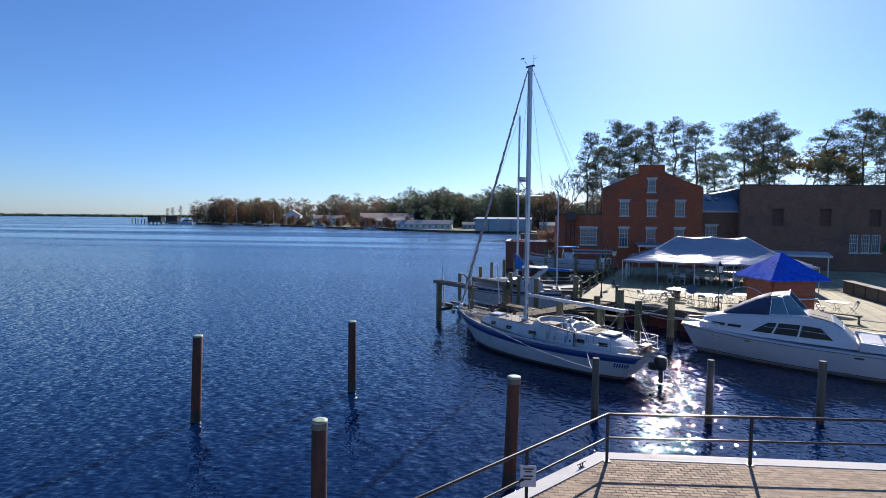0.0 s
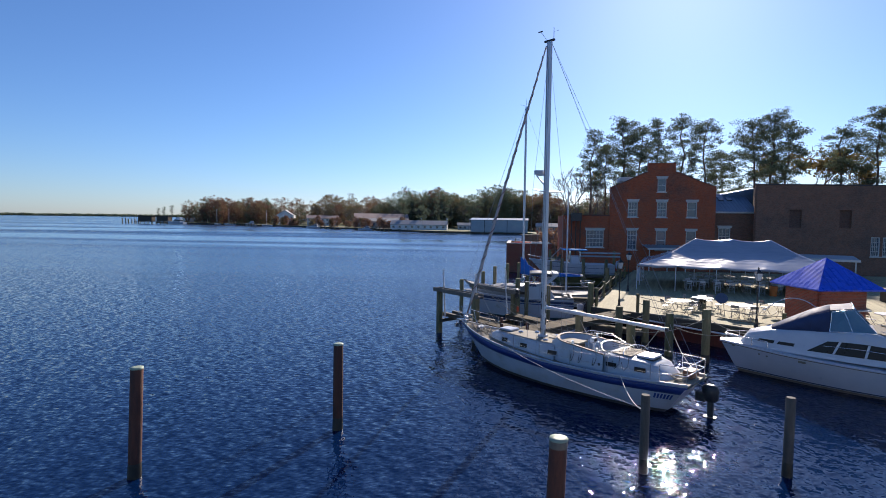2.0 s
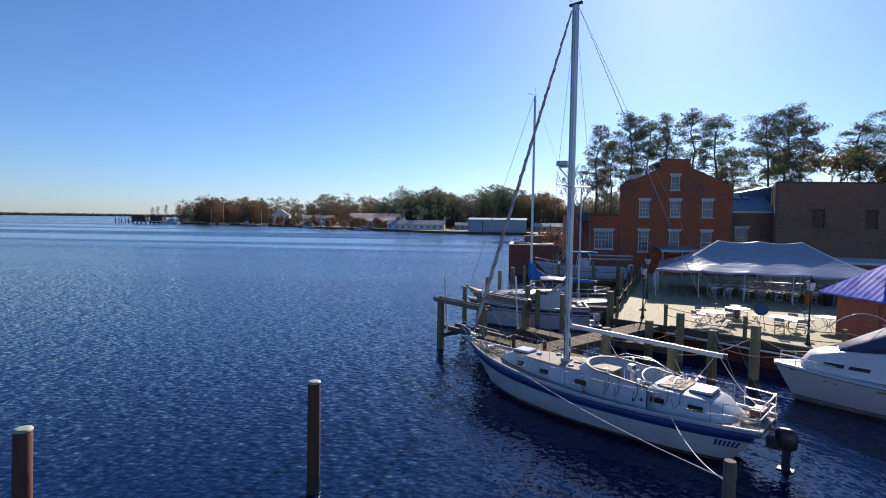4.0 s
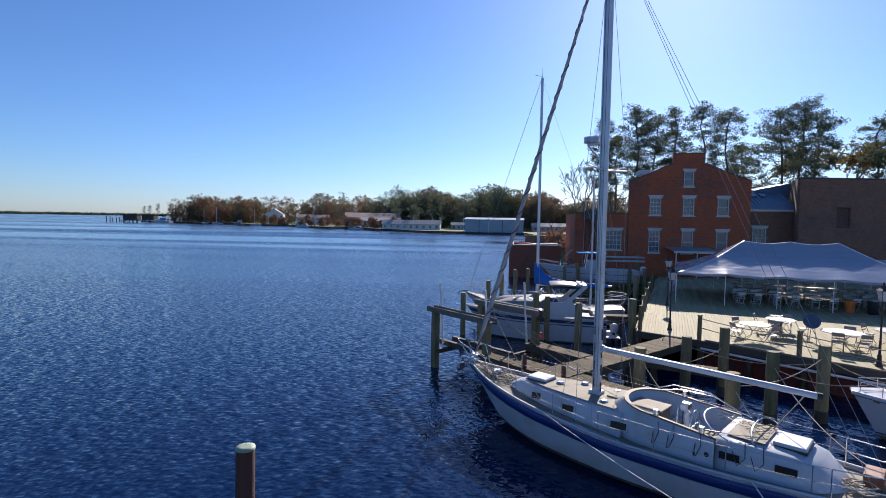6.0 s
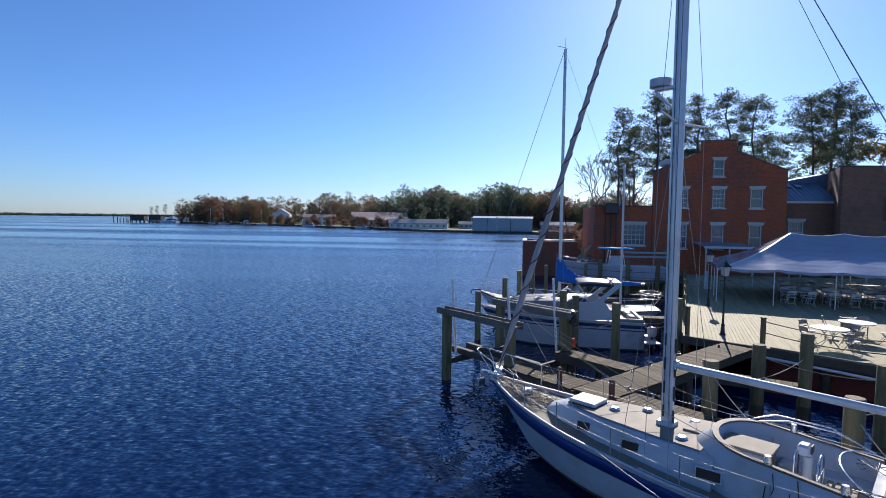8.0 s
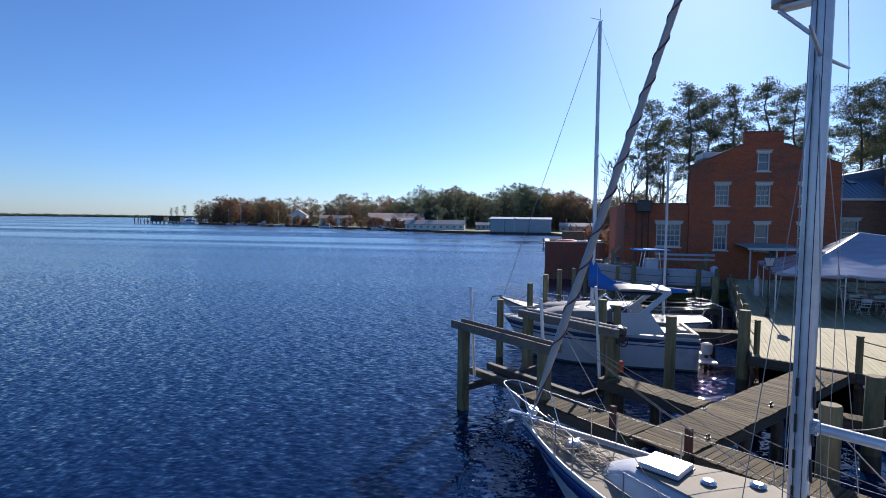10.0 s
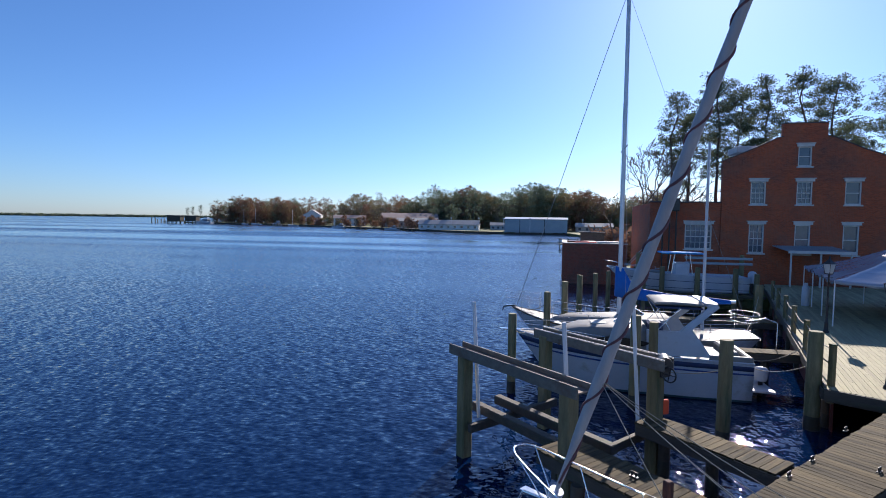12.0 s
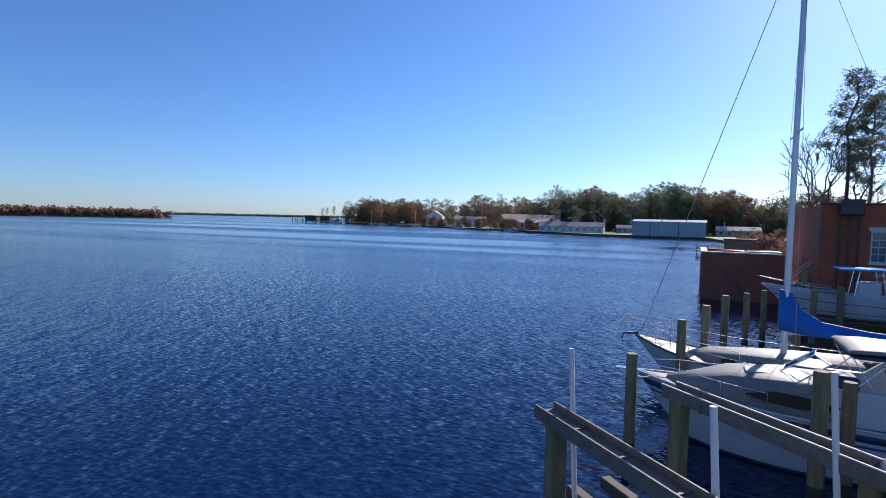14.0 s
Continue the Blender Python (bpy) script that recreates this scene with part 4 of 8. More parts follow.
def brown_building():
    """A long plain brick building, turned a little from the others."""
    ob = thing("brown_building", pose(26.45, 62.6, 0, 0, 0, 8), "long brown brick building with a flat parapet and bricked-up windows", "building")
    L = 46.0
    holes = [(3.6, 4.9, 6.35, 8.3), (9.0, 10.3, 6.35, 8.3), (14.6, 15.9, 6.35, 8.3), (20.2, 21.5, 6.35, 8.3)]
    low = [(12.5, 13.5, 3.3, 5.4), (13.8, 14.8, 3.3, 5.4), (15.0, 16.0, 3.3, 5.4), (16.8, 18.6, 1.3, 4.6)]
    g = wall_columns(Geo(), [0, L], lambda x: 11.0, 0.9, 0, 0.4, holes + low)
    part("wall", g, BROWNBRICK, ob)
    for c, s in (((L / 2 + 5, 18.62, 5.95), (L - 10, 0.4, 10.1)), ((L - 0.2, 9.4, 5.95), (0.4, 18, 10.1))):
        part("wall", Geo().box(c, s), BROWNBRICK, ob)
    part("wall", Geo().prism([(0, 0.4), (0.4, 0.4), (10.4, 18.4), (10, 18.4)], 0.9, 11.0), BROWNBRICK, ob)
    part("coping", Geo().box((L / 2, 0.2, 11.04), (L + 0.1, 0.55, 0.12), b=0.02), ASPHALT, ob)
    part("roof", Geo().prism([(0.45, 0.4), (L - 0.4, 0.4), (L - 0.4, 18.4), (10.45, 18.4)], 10.5, 10.7), ASPHALT, ob)
    for a, b, lo, hi in holes:
        part("blind_window", Geo().box(((a + b) / 2, 0.28, (lo + hi) / 2), (b - a, 0.12, hi - lo)), INFILL, ob, "bricked-up window with recess shade in its brick colour")
        part("arch", Geo().box(((a + b) / 2, -0.01, hi + 0.12), (b - a + 0.2, 0.06, 0.24), b=0.02), BROWNBRICK, ob)
    for a, b, lo, hi in low:
        sash_window(ob, a, b, lo, hi, 0, 4, 4, lintel=False)
    # added dark sheet gives the long building its room darkness
    part("room_backing", Geo().box((L / 2 + 1, 2.5, 5.8), (L - 3.2, 0.1, 9.4)), ASPHALT, ob, "dark sheet standing in for unlit rooms")
    return ob


brown_building()

# a long white canopy before the brown building
ob = thing("canopy", pose(24.0, 55.2, 0, 0, 0, -20), "long pale metal canopy on slim posts", "canopy")
part("canopy_roof", Geo().box((3.6, 0, 3.72), (7.6, 3.2, 0.1), b=0.02, m=Matrix.Rotation(radians(4), 3, "X")), SHEDMETAL, ob)
part("fascia", Geo().box((3.6, -1.62, 3.58), (7.6, 0.06, 0.2), b=0.01), TRIM, ob)
for x in (0.1, 3.6, 7.1):
    part("post", Geo().box((x, -1.5, 2.4), (0.1, 0.1, 2.2), b=0.01), TRIM, ob)

# brick sea wall and terrace
ob = thing("sea_wall", pose(-0.88, 69.4, 0), "red brick sea wall of a waterside terrace", "wall", kind="structure")
g = Geo().box((2.9, 0.2, 1.3), (5.8, 0.4, 4.9)).box((0.2, 4.2, 1.3), (0.4, 7.6, 4.9)).box((2.9, 8.2, 1.3), (5.8, 0.4, 4.9))
part("wall", g, QUAYBRICK, ob)
part("terrace_floor", Geo().box((3.1, 4.2, 1.45), (5.4, 7.6, 3.2)), CONCRETE, ob)
part("wall_cap", Geo().box((2.9, 0.2, 3.79), (5.9, 0.5, 0.09), b=0.02).box((0.2, 4.3, 3.79), (0.5, 7.6, 0.09), b=0.02), CONCRETE, ob)


# ---- party tent ----
def tent():
    ob = thing("party_tent", Matrix(((U.x, V.x, 0, 10.62), (U.y, V.y, 0, 44.95), (0, 0, 1, DZ), (0, 0, 0, 1))), "large white party tent with three peaks and open sides", "tent")
    Lx, Ly, ze, zp = 14.3, 9.2, 2.03, 4.1
    peaks = [(4.3, Ly / 2), (7.05, Ly / 2), (9.8, Ly / 2)]
    nx, ny = 120, 120

    def height(x, y):
        ridge0, ridge1 = peaks[0][0], peaks[-1][0]
        dx = (ridge0 - x) / ridge0 if x < ridge0 else ((x - ridge1) / (Lx - ridge1) if x > ridge1 else 0.0)
        dy = abs(y - Ly / 2) / (Ly / 2)
        f = max(dx, dy)
        z = ze + (zp - ze) * (1 - f)
        # sag between peaks and towards the eaves
        z -= 0.27 * math.sin(math.pi * min(1, f)) ** 1.15
        if ridge0 <= x <= ridge1:
            s = abs(math.sin(math.pi * (x - ridge0) / (peaks[1][0] - ridge0)))
            z -= 0.16 * s * (1 - f)
        # scallops between the side poles
        edge = max(0.0, f - 0.75) / 0.25
        around = x if dy >= dx else y
        z -= 0.10 * edge * abs(math.sin(math.pi * around / 3.0))
        z += (0.004 * math.sin(f * 58 + 3.5 * math.sin(around * 1.3) + 1.7 * math.sin(around * 3.1)) + 0.004 * math.sin(around * 7 + f * 23 + 2 * math.sin(f * 11))) * f * (1 - f) * 4 * (0.4 + 0.6 * math.cos(around * 2.09) ** 2)
        return z
    rings = [[(Lx * i / nx, Ly * j / ny, height(Lx * i / nx, Ly * j / ny)) for i in range(nx + 1)] for j in range(ny + 1)]
    roof = part("canopy", Geo().loft(rings), TENT, ob)
    so = roof.modifiers.new("thickness", "SOLIDIFY")
    so.thickness, so.offset = 0.012, -1
    val = Geo()
    rim = [(Lx * i / 90, 0) for i in range(91)] + [(Lx, Ly * j / 56) for j in range(1, 57)] + [(Lx * (1 - i / 90), Ly) for i in range(1, 91)] + [(0, Ly * (1 - j / 56)) for j in range(1, 57)]
    val.loft([[(x, y, height(x, y) + 0.01) for x, y in rim], [(x, y, height(x, y) - 0.13 - 0.03 * math.sin(k * 0.9)) for k, (x, y) in enumerate(rim)]])
    vo = part("valance", val, TENT, ob)
    so = vo.modifiers.new("thickness", "SOLIDIFY")
    so.thickness = 0.008
    for i in range(6):
        for y in (0.03, Ly - 0.03):
            part("pole", Geo().tube([(Lx * i / 5, y, 0), (Lx * i / 5, y, ze)], 0.028, 8), PVC, ob)
    for y in (Ly / 3, Ly * 2 / 3):
        for x in (0.03, Lx - 0.03):
            part("pole", Geo().tube([(x, y, 0), (x, y, ze)], 0.028, 8), PVC, ob)
    for x, y in peaks:
        part("centre_pole", Geo().tube([(x, y, 0), (x, y, zp)], 0.04, 8), PVC, ob)
    return ob


tent()


# ---- blue-roofed kiosk ----
def kiosk():
    ob = thing("kiosk", pose(17.55, 31.6, DZ, 0, 0, 12), "small brick kiosk under a bright blue ribbed pyramid roof", "kiosk")
    h, zr, zp = 1.8, 2.15, 3.66
    g = Geo()
    w = 1.2
    for c, s in (((0, -w, 1.1), (2 * w, 0.2, 2.2)), ((0, w, 1.1), (2 * w, 0.2, 2.2)), ((-w, 0, 1.1), (0.2, 2 * w - 0.2, 2.2)), ((w, 0, 1.1), (0.2, 2 * w - 0.2, 2.2))):
        g.box(c, s)
    part("wall", g, QUAYBRICK, ob)
    r = Geo()
    c4 = [(-h, -h), (h, -h), (h, h), (-h, h)]
    r.add([(x, y, zr) for x, y in c4] + [(0, 0, zp)] + [(x * 0.98, y * 0.98, zr - 0.08) for x, y in c4] + [(0, 0, zp - 0.1)],
          [(0, 1, 4), (1, 2, 4), (2, 3, 4), (3, 0, 4), (6, 5, 9), (7, 6, 9), (8, 7, 9), (5, 8, 9), (0, 5, 6, 1), (1, 6, 7, 2), (2, 7, 8, 3), (3, 8, 5, 0)])
    roof = part("roof", r, BLUEROOF, ob)
    ribs = Geo()
    for k in range(4):
        rot = Matrix.Rotation(math.pi / 2 * k, 3, "Z")
        for j in range(-5, 6):
            x = j * h / 5.5
            t = 1 - abs(x) / h
            a, b = Vector((x, -h, zr + 0.012)), Vector((x, -h + h * t, zr + (zp - zr) * t + 0.012))
            if t > 0.05:
                ribs.tube([rot @ a, rot @ b], 0.006, 4, smooth=False)
    part("ribbing", ribs, BLUEROOF, roof)
    part("counter", Geo().box((0, -w - 0.2, 1.05), (2.4, 0.5, 0.06), b=0.01), TRIM, ob)
    return ob


kiosk()


# ---- boats ----
def lerp_at(x, table, k):
    for a, b in zip(table, table[1:]):
        if a[0] <= x <= b[0]:
            f = (x - a[0]) / (b[0] - a[0])
            return a[k] + (b[k] - a[k]) * f
    return table[0][k] if x < table[0][0] else table[-1][k]


def smooth_table(table, n):
    """n stations along a coarse table, smoothed."""
    xs = np.linspace(table[0][0], table[-1][0], n)
    cols = []
    for k in range(1, len(table[0])):
        y = np.interp(xs, [r[0] for r in table], [r[k] for r in table])
        for _ in range(3):
            y[1:-1] = (y[:-2] + 2 * y[1:-1] + y[2:]) / 4
        cols.append(y)
    return [(float(xs[i]), *[float(c[i]) for c in cols]) for i in range(n)]


class Hull:
    """A hull from stations: x, half breadth at the sheer, height of the sheer, half breadth at the water, draught."""

    def __init__(self, table, n=26, power=0.75, rake=0.0, counter=0.0):
        self.t, self.power, self.rake, self.counter = smooth_table(table, n), power, rake, counter
        self.length = self.t[-1][0]

    def half(self, s, f):
        x, hb, zs, hw, dr = s
        return hw + (hb - hw) * max(0.0, f) ** self.power

    def lean(self, x, f):
        """The stem rakes aft towards the water, the stern counter forward."""
        q = max(0.0, x / self.length - 0.55) / 0.45
        p = max(0.0, 0.2 - x / self.length) / 0.2
        return x - self.rake * (1 - f) * q ** 1.6 + self.counter * (1 - f) * p ** 1.5

    def side(self, s, f, sg=1, out=0.0):
        return (self.lean(s[0], f), sg * (self.half(s, f) + out), s[2] * f)

    def at(self, x, f=1.0, sg=1, out=0.0):
        s = (x, *[lerp_at(x, self.t, k) for k in range(1, 5)])
        return Vector(self.side(s, f, sg, out))

    def skin(self, f0=0.1):
        g = Geo()
        fs = [1.0, 0.85, 0.7, 0.5, 0.3, f0]
        for sg in (1, -1):
            rings = [[self.side(s, f, sg) for f in fs] for s in self.t]
            g.loft(rings if sg > 0 else [r[::-1] for r in rings])
        s = self.t[0]
        g.add([self.side(s, f) for f in fs] + [self.side(s, f, -1) for f in fs[::-1]], [tuple(range(12))])
        return g.fixed()

    def bottom(self, f0=0.1):
        g = Geo()
        rings = []
        for s in self.t:
            a = self.half(s, f0)
            xa, xb = self.lean(s[0], f0), self.lean(s[0], -0.1)
            ring = [(xa, a, s[2] * f0), (xb, s[3] * 0.98, -0.02), (xb, s[3] * 0.7, -s[4] * 0.6), (xb, 0.0, -s[4])]
            rings.append(ring + [(x, -y, z) for x, y, z in ring[-2::-1]])
        g.loft(rings)
        g.add(rings[0], [tuple(range(len(rings[0])))])
        return g.fixed()

    def band(self, fa, fb, out=0.006, x0=None):
        g = Geo()
        rows = [s for s in self.t if x0 is None or s[0] >= x0]
        for sg in (1, -1):
            g.loft([[self.side(s, fa, sg, out), self.side(s, (fa + fb) / 2, sg, out), self.side(s, fb, sg, out), self.side(s, fb, sg, -0.01), self.side(s, fa, sg, -0.01)] for s in rows], closed=True)
        return g.fixed()

    def deck(self, drop=0.06, camber=0.05, x0=None, x1=None):
        g = Geo()
        rows = [s for s in self.t if (x0 is None or s[0] >= x0) and (x1 is None or s[0] <= x1)]
        g.loft([[(s[0], (s[1] - 0.015) * q, s[2] - drop + camber * (1 - q * q)) for q in (-1, -0.6, -0.2, 0.2, 0.6, 1)] for s in rows])
        g.loft([[(s[0], (s[1] - 0.015) * q, s[2] - drop - 0.04) for q in (1, 0, -1)] for s in rows])
        return g

    def rail(self, r=0.03, lift=0.0, out=0.0, x0=None, x1=None):
        g = Geo()
        rows = [s for s in self.t if (x0 is None or s[0] >= x0) and (x1 is None or s[0] <= x1)]
        for sg in (1, -1):
            g.tube([Vector(self.side(s, 1.0, sg, out)) + Vector((0, 0, lift)) for s in rows], r, 6)
        return g


def house(rows, round_off=0.1):
    """A deckhouse: rows of x, half width below, half width above, z below, z above."""
    rings = []
    for x, wb, wt, zb, zt in rows:
        c = round_off
        half = [(x, wb, zb), (x, wt + (wb - wt) * 0.12, zt - c), (x, wt - c * 0.35, zt - c * 0.3), (x, wt - c, zt), (x, wt * 0.4, zt + 0.035)]
        rings.append(half + [(a, -b, z) for a, b, z in half[::-1]])
    g = Geo().loft(rings, False, False, True)
    g.add(rings[0], [tuple(range(10))]), g.add(rings[-1], [tuple(range(10))])
    return g.fixed()


def wire(pts, r=0.006):
    return Geo().tube(pts, r, 5)


def sag(a, b, drop, n=12):
    a, b = Vector(a), Vector(b)
    return [a + (b - a) * (k / n) - Vector((0, 0, drop * 4 * (k / n) * (1 - k / n))) for k in range(n + 1)]


def sailing_boat():
    d = Vector((-0.812, 0.584)).normalized()
    M = Matrix(((d.x, -d.y, 0, 7.71), (d.y, d.x, 0, 20.02), (0, 0, 1, 0), (0, 0, 0, 1)))
    ob = thing("sailing_boat", M, "worn white centre-cockpit sailing boat with a navy stripe, moored", "sailing boat")
    H = Hull(((0.0, 0.90, 1.27, 0.30, 0.15), (1.0, 1.14, 1.24, 0.52, 0.5), (3.0, 1.43, 1.19, 0.82, 0.7), (5.5, 1.53, 1.19, 0.95, 0.8), (8.0, 1.24, 1.32, 0.72, 0.6), (9.6, 0.82, 1.47, 0.37, 0.45), (10.6, 0.36, 1.62, 0.10, 0.2), (11.15, 0.05, 1.75, 0.0, 0.0)), 30, 0.55, 1.5, 0.9)
    part("hull", H.skin(0.14), OLDWHITE, ob)
    part("bottom", H.bottom(0.14), BOOT, ob, "fouled dark bottom paint at the waterline")
    part("stripe", H.band(0.70, 0.93), BLUESTRIPE, ob, "navy stripe along the hull")
    part("deck", H.deck(), CREAM, ob, "worn cream non-slip deck")
    part("toe_rail", H.rail(0.035, 0.02, -0.01), OLDWHITE, ob)
    part("rubbing_strake", H.rail(0.025, -0.09, 0.012), BLUESTRIPE, ob)
    # forward cabin trunk
    fwd = part("forward_cabin", house(((9.30, 0.28, 0.22, 1.34, 1.42), (9.08, 0.40, 0.33, 1.28, 1.52), (8.65, 0.54, 0.45, 1.2, 1.71), (7.6, 0.80, 0.68, 1.12, 1.72), (6.4, 0.96, 0.83, 1.08, 1.72), (5.2, 1.08, 0.95, 1.05, 1.75)), 0.06), OLDWHITE, ob)
    part("coachroof_panel", Geo().loft([[(x, w * q, z + 0.036 + 0.006 * (1 - q * q)) for q in (-1, -0.4, 0.4, 1)] for x, w, z in ((8.5, 0.37, 1.715), (7.6, 0.60, 1.725), (6.4, 0.75, 1.725), (5.45, 0.86, 1.748))]), CREAM, fwd, "worn non-slip panel")
    part("foredeck_hatch", Geo().box((8.22, 0.0, 1.81), (0.66, 0.62, 0.09), b=0.03), WHITE, fwd, "white deck hatch")
    part("hatch_seal", Geo().box((8.22, 0.0, 1.755), (0.70, 0.66, 0.04), b=0.01), BLACK, fwd)
    for x, y in ((7.55, 0.02), (7.0, -0.45), (5.9, 0.55), (6.0, -0.5)):
        part("vent", Geo().tube([(x, y, 1.72), (x, y, 1.79)], 0.085, 12).tube([(x, y, 1.79), (x, y, 1.83)], 0.12, 14, 0.07), STEEL, fwd, "chrome mushroom vent")
    for k, (x, z) in enumerate(((7.88, 1.47), (6.76, 1.44), (5.25, 1.45))):
        for sg in (1, -1):
            w = lerp_at(x, ((5.2, 1.015), (6.4, 0.885), (7.6, 0.725), (8.65, 0.49)), 1)
            tilt = Matrix.Rotation(radians(sg * (11 if x > 7 else 6.5)), 3, "Z") @ Matrix.Rotation(radians(sg * 10), 3, "X")
            part("port_window", Geo().box((x, sg * (w + 0.022), z), (0.40, 0.035, 0.17), b=0.012, m=tilt), DARKGLASS, fwd, "dark rectangular port light")
            part("port_frame", Geo().box((x, sg * (w + 0.012), z), (0.46, 0.03, 0.23), b=0.012, m=tilt), OLDWHITE, fwd)
    part("companion_hatch", Geo().box((5.75, -0.25, 1.78), (0.6, 0.7, 0.07), b=0.02), CREAM, fwd)
    # cockpit with its raised, rounded coaming
    n = 40
    outer, inner = [], []
    for k in range(n + 1):
        a = -math.pi / 2 + math.pi * k / n
        outer.append((4.6 + 0.85 * math.cos(a), 1.0 * math.sin(a)))
        inner.append((4.57 + 0.79 * math.cos(a), 0.93 * math.sin(a)))
    outer = [(3.0, -1.04)] + outer + [(3.0, 1.04)]
    inner = [(3.0, -0.97)] + inner + [(3.0, 0.97)]
    def cz(x):
        return 1.92 + 0.10 * max(0, (x - 4.2)) - 0.10 * max(0, 4.2 - x)
    wide = [(x + max(0, x - 4.6) * 0.38, y * 1.05) for x, y in outer]
    co = Geo().loft([[(x, y * 1.02, 1.0) for x, y in wide], [(x, y, 1.76) for x, y in wide], [(x, y, cz(x) - 0.04) for x, y in outer], [(x, y, cz(x)) for x, y in outer], [(x, y, cz(x)) for x, y in inner], [(x, y, 1.0) for x, y in inner]])
    coam = part("cockpit_coaming", co.fixed(), OLDWHITE, ob)
    part("coaming_cap", Geo().loft([[(x + (0.02 if x > 4.5 else 0), y * 1.012, cz(x) + z) for x, y in outer] for z in (-0.02, 0.022)] + [[(x, y, cz(x) + 0.022) for x, y in inner], [(x, y, cz(x) - 0.02) for x, y in inner]], smooth=False), TEAK, coam, "dark weathered teak capping")
    part("cockpit_sole", Geo().box((4.0, 0, 1.04), (2.3, 1.8, 0.08)), CREAM, ob)
    for sg in (1, -1):
        part("seat", Geo().box((3.75, sg * 0.70, 1.26), (1.5, 0.42, 0.34), b=0.03), OLDWHITE, ob)
    part("companionway", Geo().box((4.92, 0.05, 1.42), (0.8, 0.78, 0.80), b=0.03), OLDWHITE, ob)
    part("companion_slide", Geo().box((4.85, 0.05, 1.845), (0.86, 0.70, 0.05), b=0.02), CREAM, ob, "sliding hatch with a beige top")
    part("washboard", Geo().box((4.50, 0.05, 1.44), (0.05, 0.55, 0.66), b=0.01), TEAK, ob, "brown companionway board")
    # steering pedestal and wheel
    ped = part("pedestal", Geo().tube([(3.95, 0, 1.08), (3.95, 0, 1.90)], 0.09, 12, 0.07).box((4.0, 0, 2.02), (0.2, 0.26, 0.2), b=0.04), WHITE, ob)
    part("compass_face", Geo().box((3.89, 0, 2.05), (0.03, 0.2, 0.14), b=0.01), BLACK, ped)
    g = Geo()
    for off in (-0.2, 0.2):
        g.tube([(4.12, off, 1.1), (4.12, off, 1.95), (4.10, off * 0.6, 2.02)], 0.016, 6)
    part("pedestal_guard", g, STEEL, ped)
    g = Geo()
    hub = Vector((3.76, 0, 1.62))
    rim = [hub + Vector((0, 0.36 * math.cos(a), 0.36 * math.sin(a))) for a in [2 * math.pi * k / 28 for k in range(29)]]
    g.tube(rim, 0.014, 6)
    for k in range(6):
        g.tube([hub, rim[k * 28 // 6]], 0.009, 5)
    part("wheel", g, STEEL, ped, "stainless steering wheel")
    # aft cabin
    aft = part("aft_cabin", house(((3.02, 1.08, 0.96, 1.05, 1.80), (2.4, 1.02, 0.88, 1.08, 1.78), (1.6, 0.93, 0.78, 1.12, 1.74), (1.15, 0.86, 0.66, 1.14, 1.64), (0.8, 0.78, 0.5, 1.17, 1.30), (0.7, 0.74, 0.45, 1.18, 1.22))), OLDWHITE, ob)
    part("aft_panel", Geo().box((2.5, 0, 1.835), (0.75, 1.25, 0.015)), CREAM, aft, "worn beige panel")
    part("aft_hatch", Geo().box((1.72, 0.0, 1.83), (0.62, 0.80, 0.09), b=0.03), WHITE, aft, "white aft hatch")
    part("aft_hatch_seal", Geo().box((1.72, 0.0, 1.78), (0.66, 0.84, 0.05)), BLACK, aft)
    for x in (2.72, 1.68):
        for sg in (1, -1):
            w = 0.995 if x > 2 else 0.865
            part("port_window", Geo().box((x, sg * w, 1.48), (0.40, 0.05, 0.16), sg * 5, 0.012), DARKGLASS, aft, "dark rectangular port light")
    part("deck_box", Geo().box((0.35, -0.35, 1.40), (0.34, 0.62, 0.28), b=0.02), surface("brown_board", (0.12, 0.05, 0.03), (0.24, 0.10, 0.06), 0.6), ob, "brown wooden box on the aft deck")
    # hoops lying over the after end of the cockpit
    g = Geo()
    for x, z0, lean in ((2.75, 1.82, 0.75), (2.2, 1.82, 0.25)):
        pts = [(x + lean * math.sin(a), 0.98 * math.cos(a), z0 + 0.24 * math.sin(a)) for a in [math.pi * k / 20 for k in range(21)]]
        g.tube(pts, 0.016, 6)
    part("bimini_hoop", g, STEEL, ob, "stainless folded canopy hoops")
    g = Geo()
    g.tube([(5.2, -0.8, 1.98), (4.7, -1.15, 2.14), (3.8, -1.2, 2.12), (3.1, -1.0, 1.90)], 0.014, 6).tube([(5.1, -0.85, 1.98), (4.5, -1.24, 2.04), (3.7, -1.24, 2.04), (3.1, -1.02, 1.90)], 0.014, 6)
    part("side_hoop", g, STEEL, ob)
    # rigging
    mx = 6.40
    mast = part("mast", Geo().loft([[(mx + 0.13 * math.cos(a), 0.095 * math.sin(a), z) for a in [2 * math.pi * k / 16 for k in range(16)]] for z in (1.70, 5, 10, 14.3)], True, True), ALU, ob, "grey aluminium mast")
    part("mast_collar", Geo().box((mx, 0, 1.79), (0.36, 0.3, 0.12), b=0.04), WHITE, mast)
    g = Geo()
    for z in (2.1, 2.6, 3.1, 3.6):
        g.tube([(mx - 0.13, 0.03, z), (mx - 0.15, 0.05, z - 0.3)], 0.02, 5).tube([(mx + 0.05, 0.10, z + 0.1), (mx + 0.05, 0.10, z - 0.15)], 0.02, 5)
    for y, x in ((0.09, -0.05), (-0.1, -0.03), (0.1, 0.05)):
        g.tube(sag((mx + x, y, 1.95), (mx + x * 0.8, y, 14.1), 0.02), 0.006, 4)
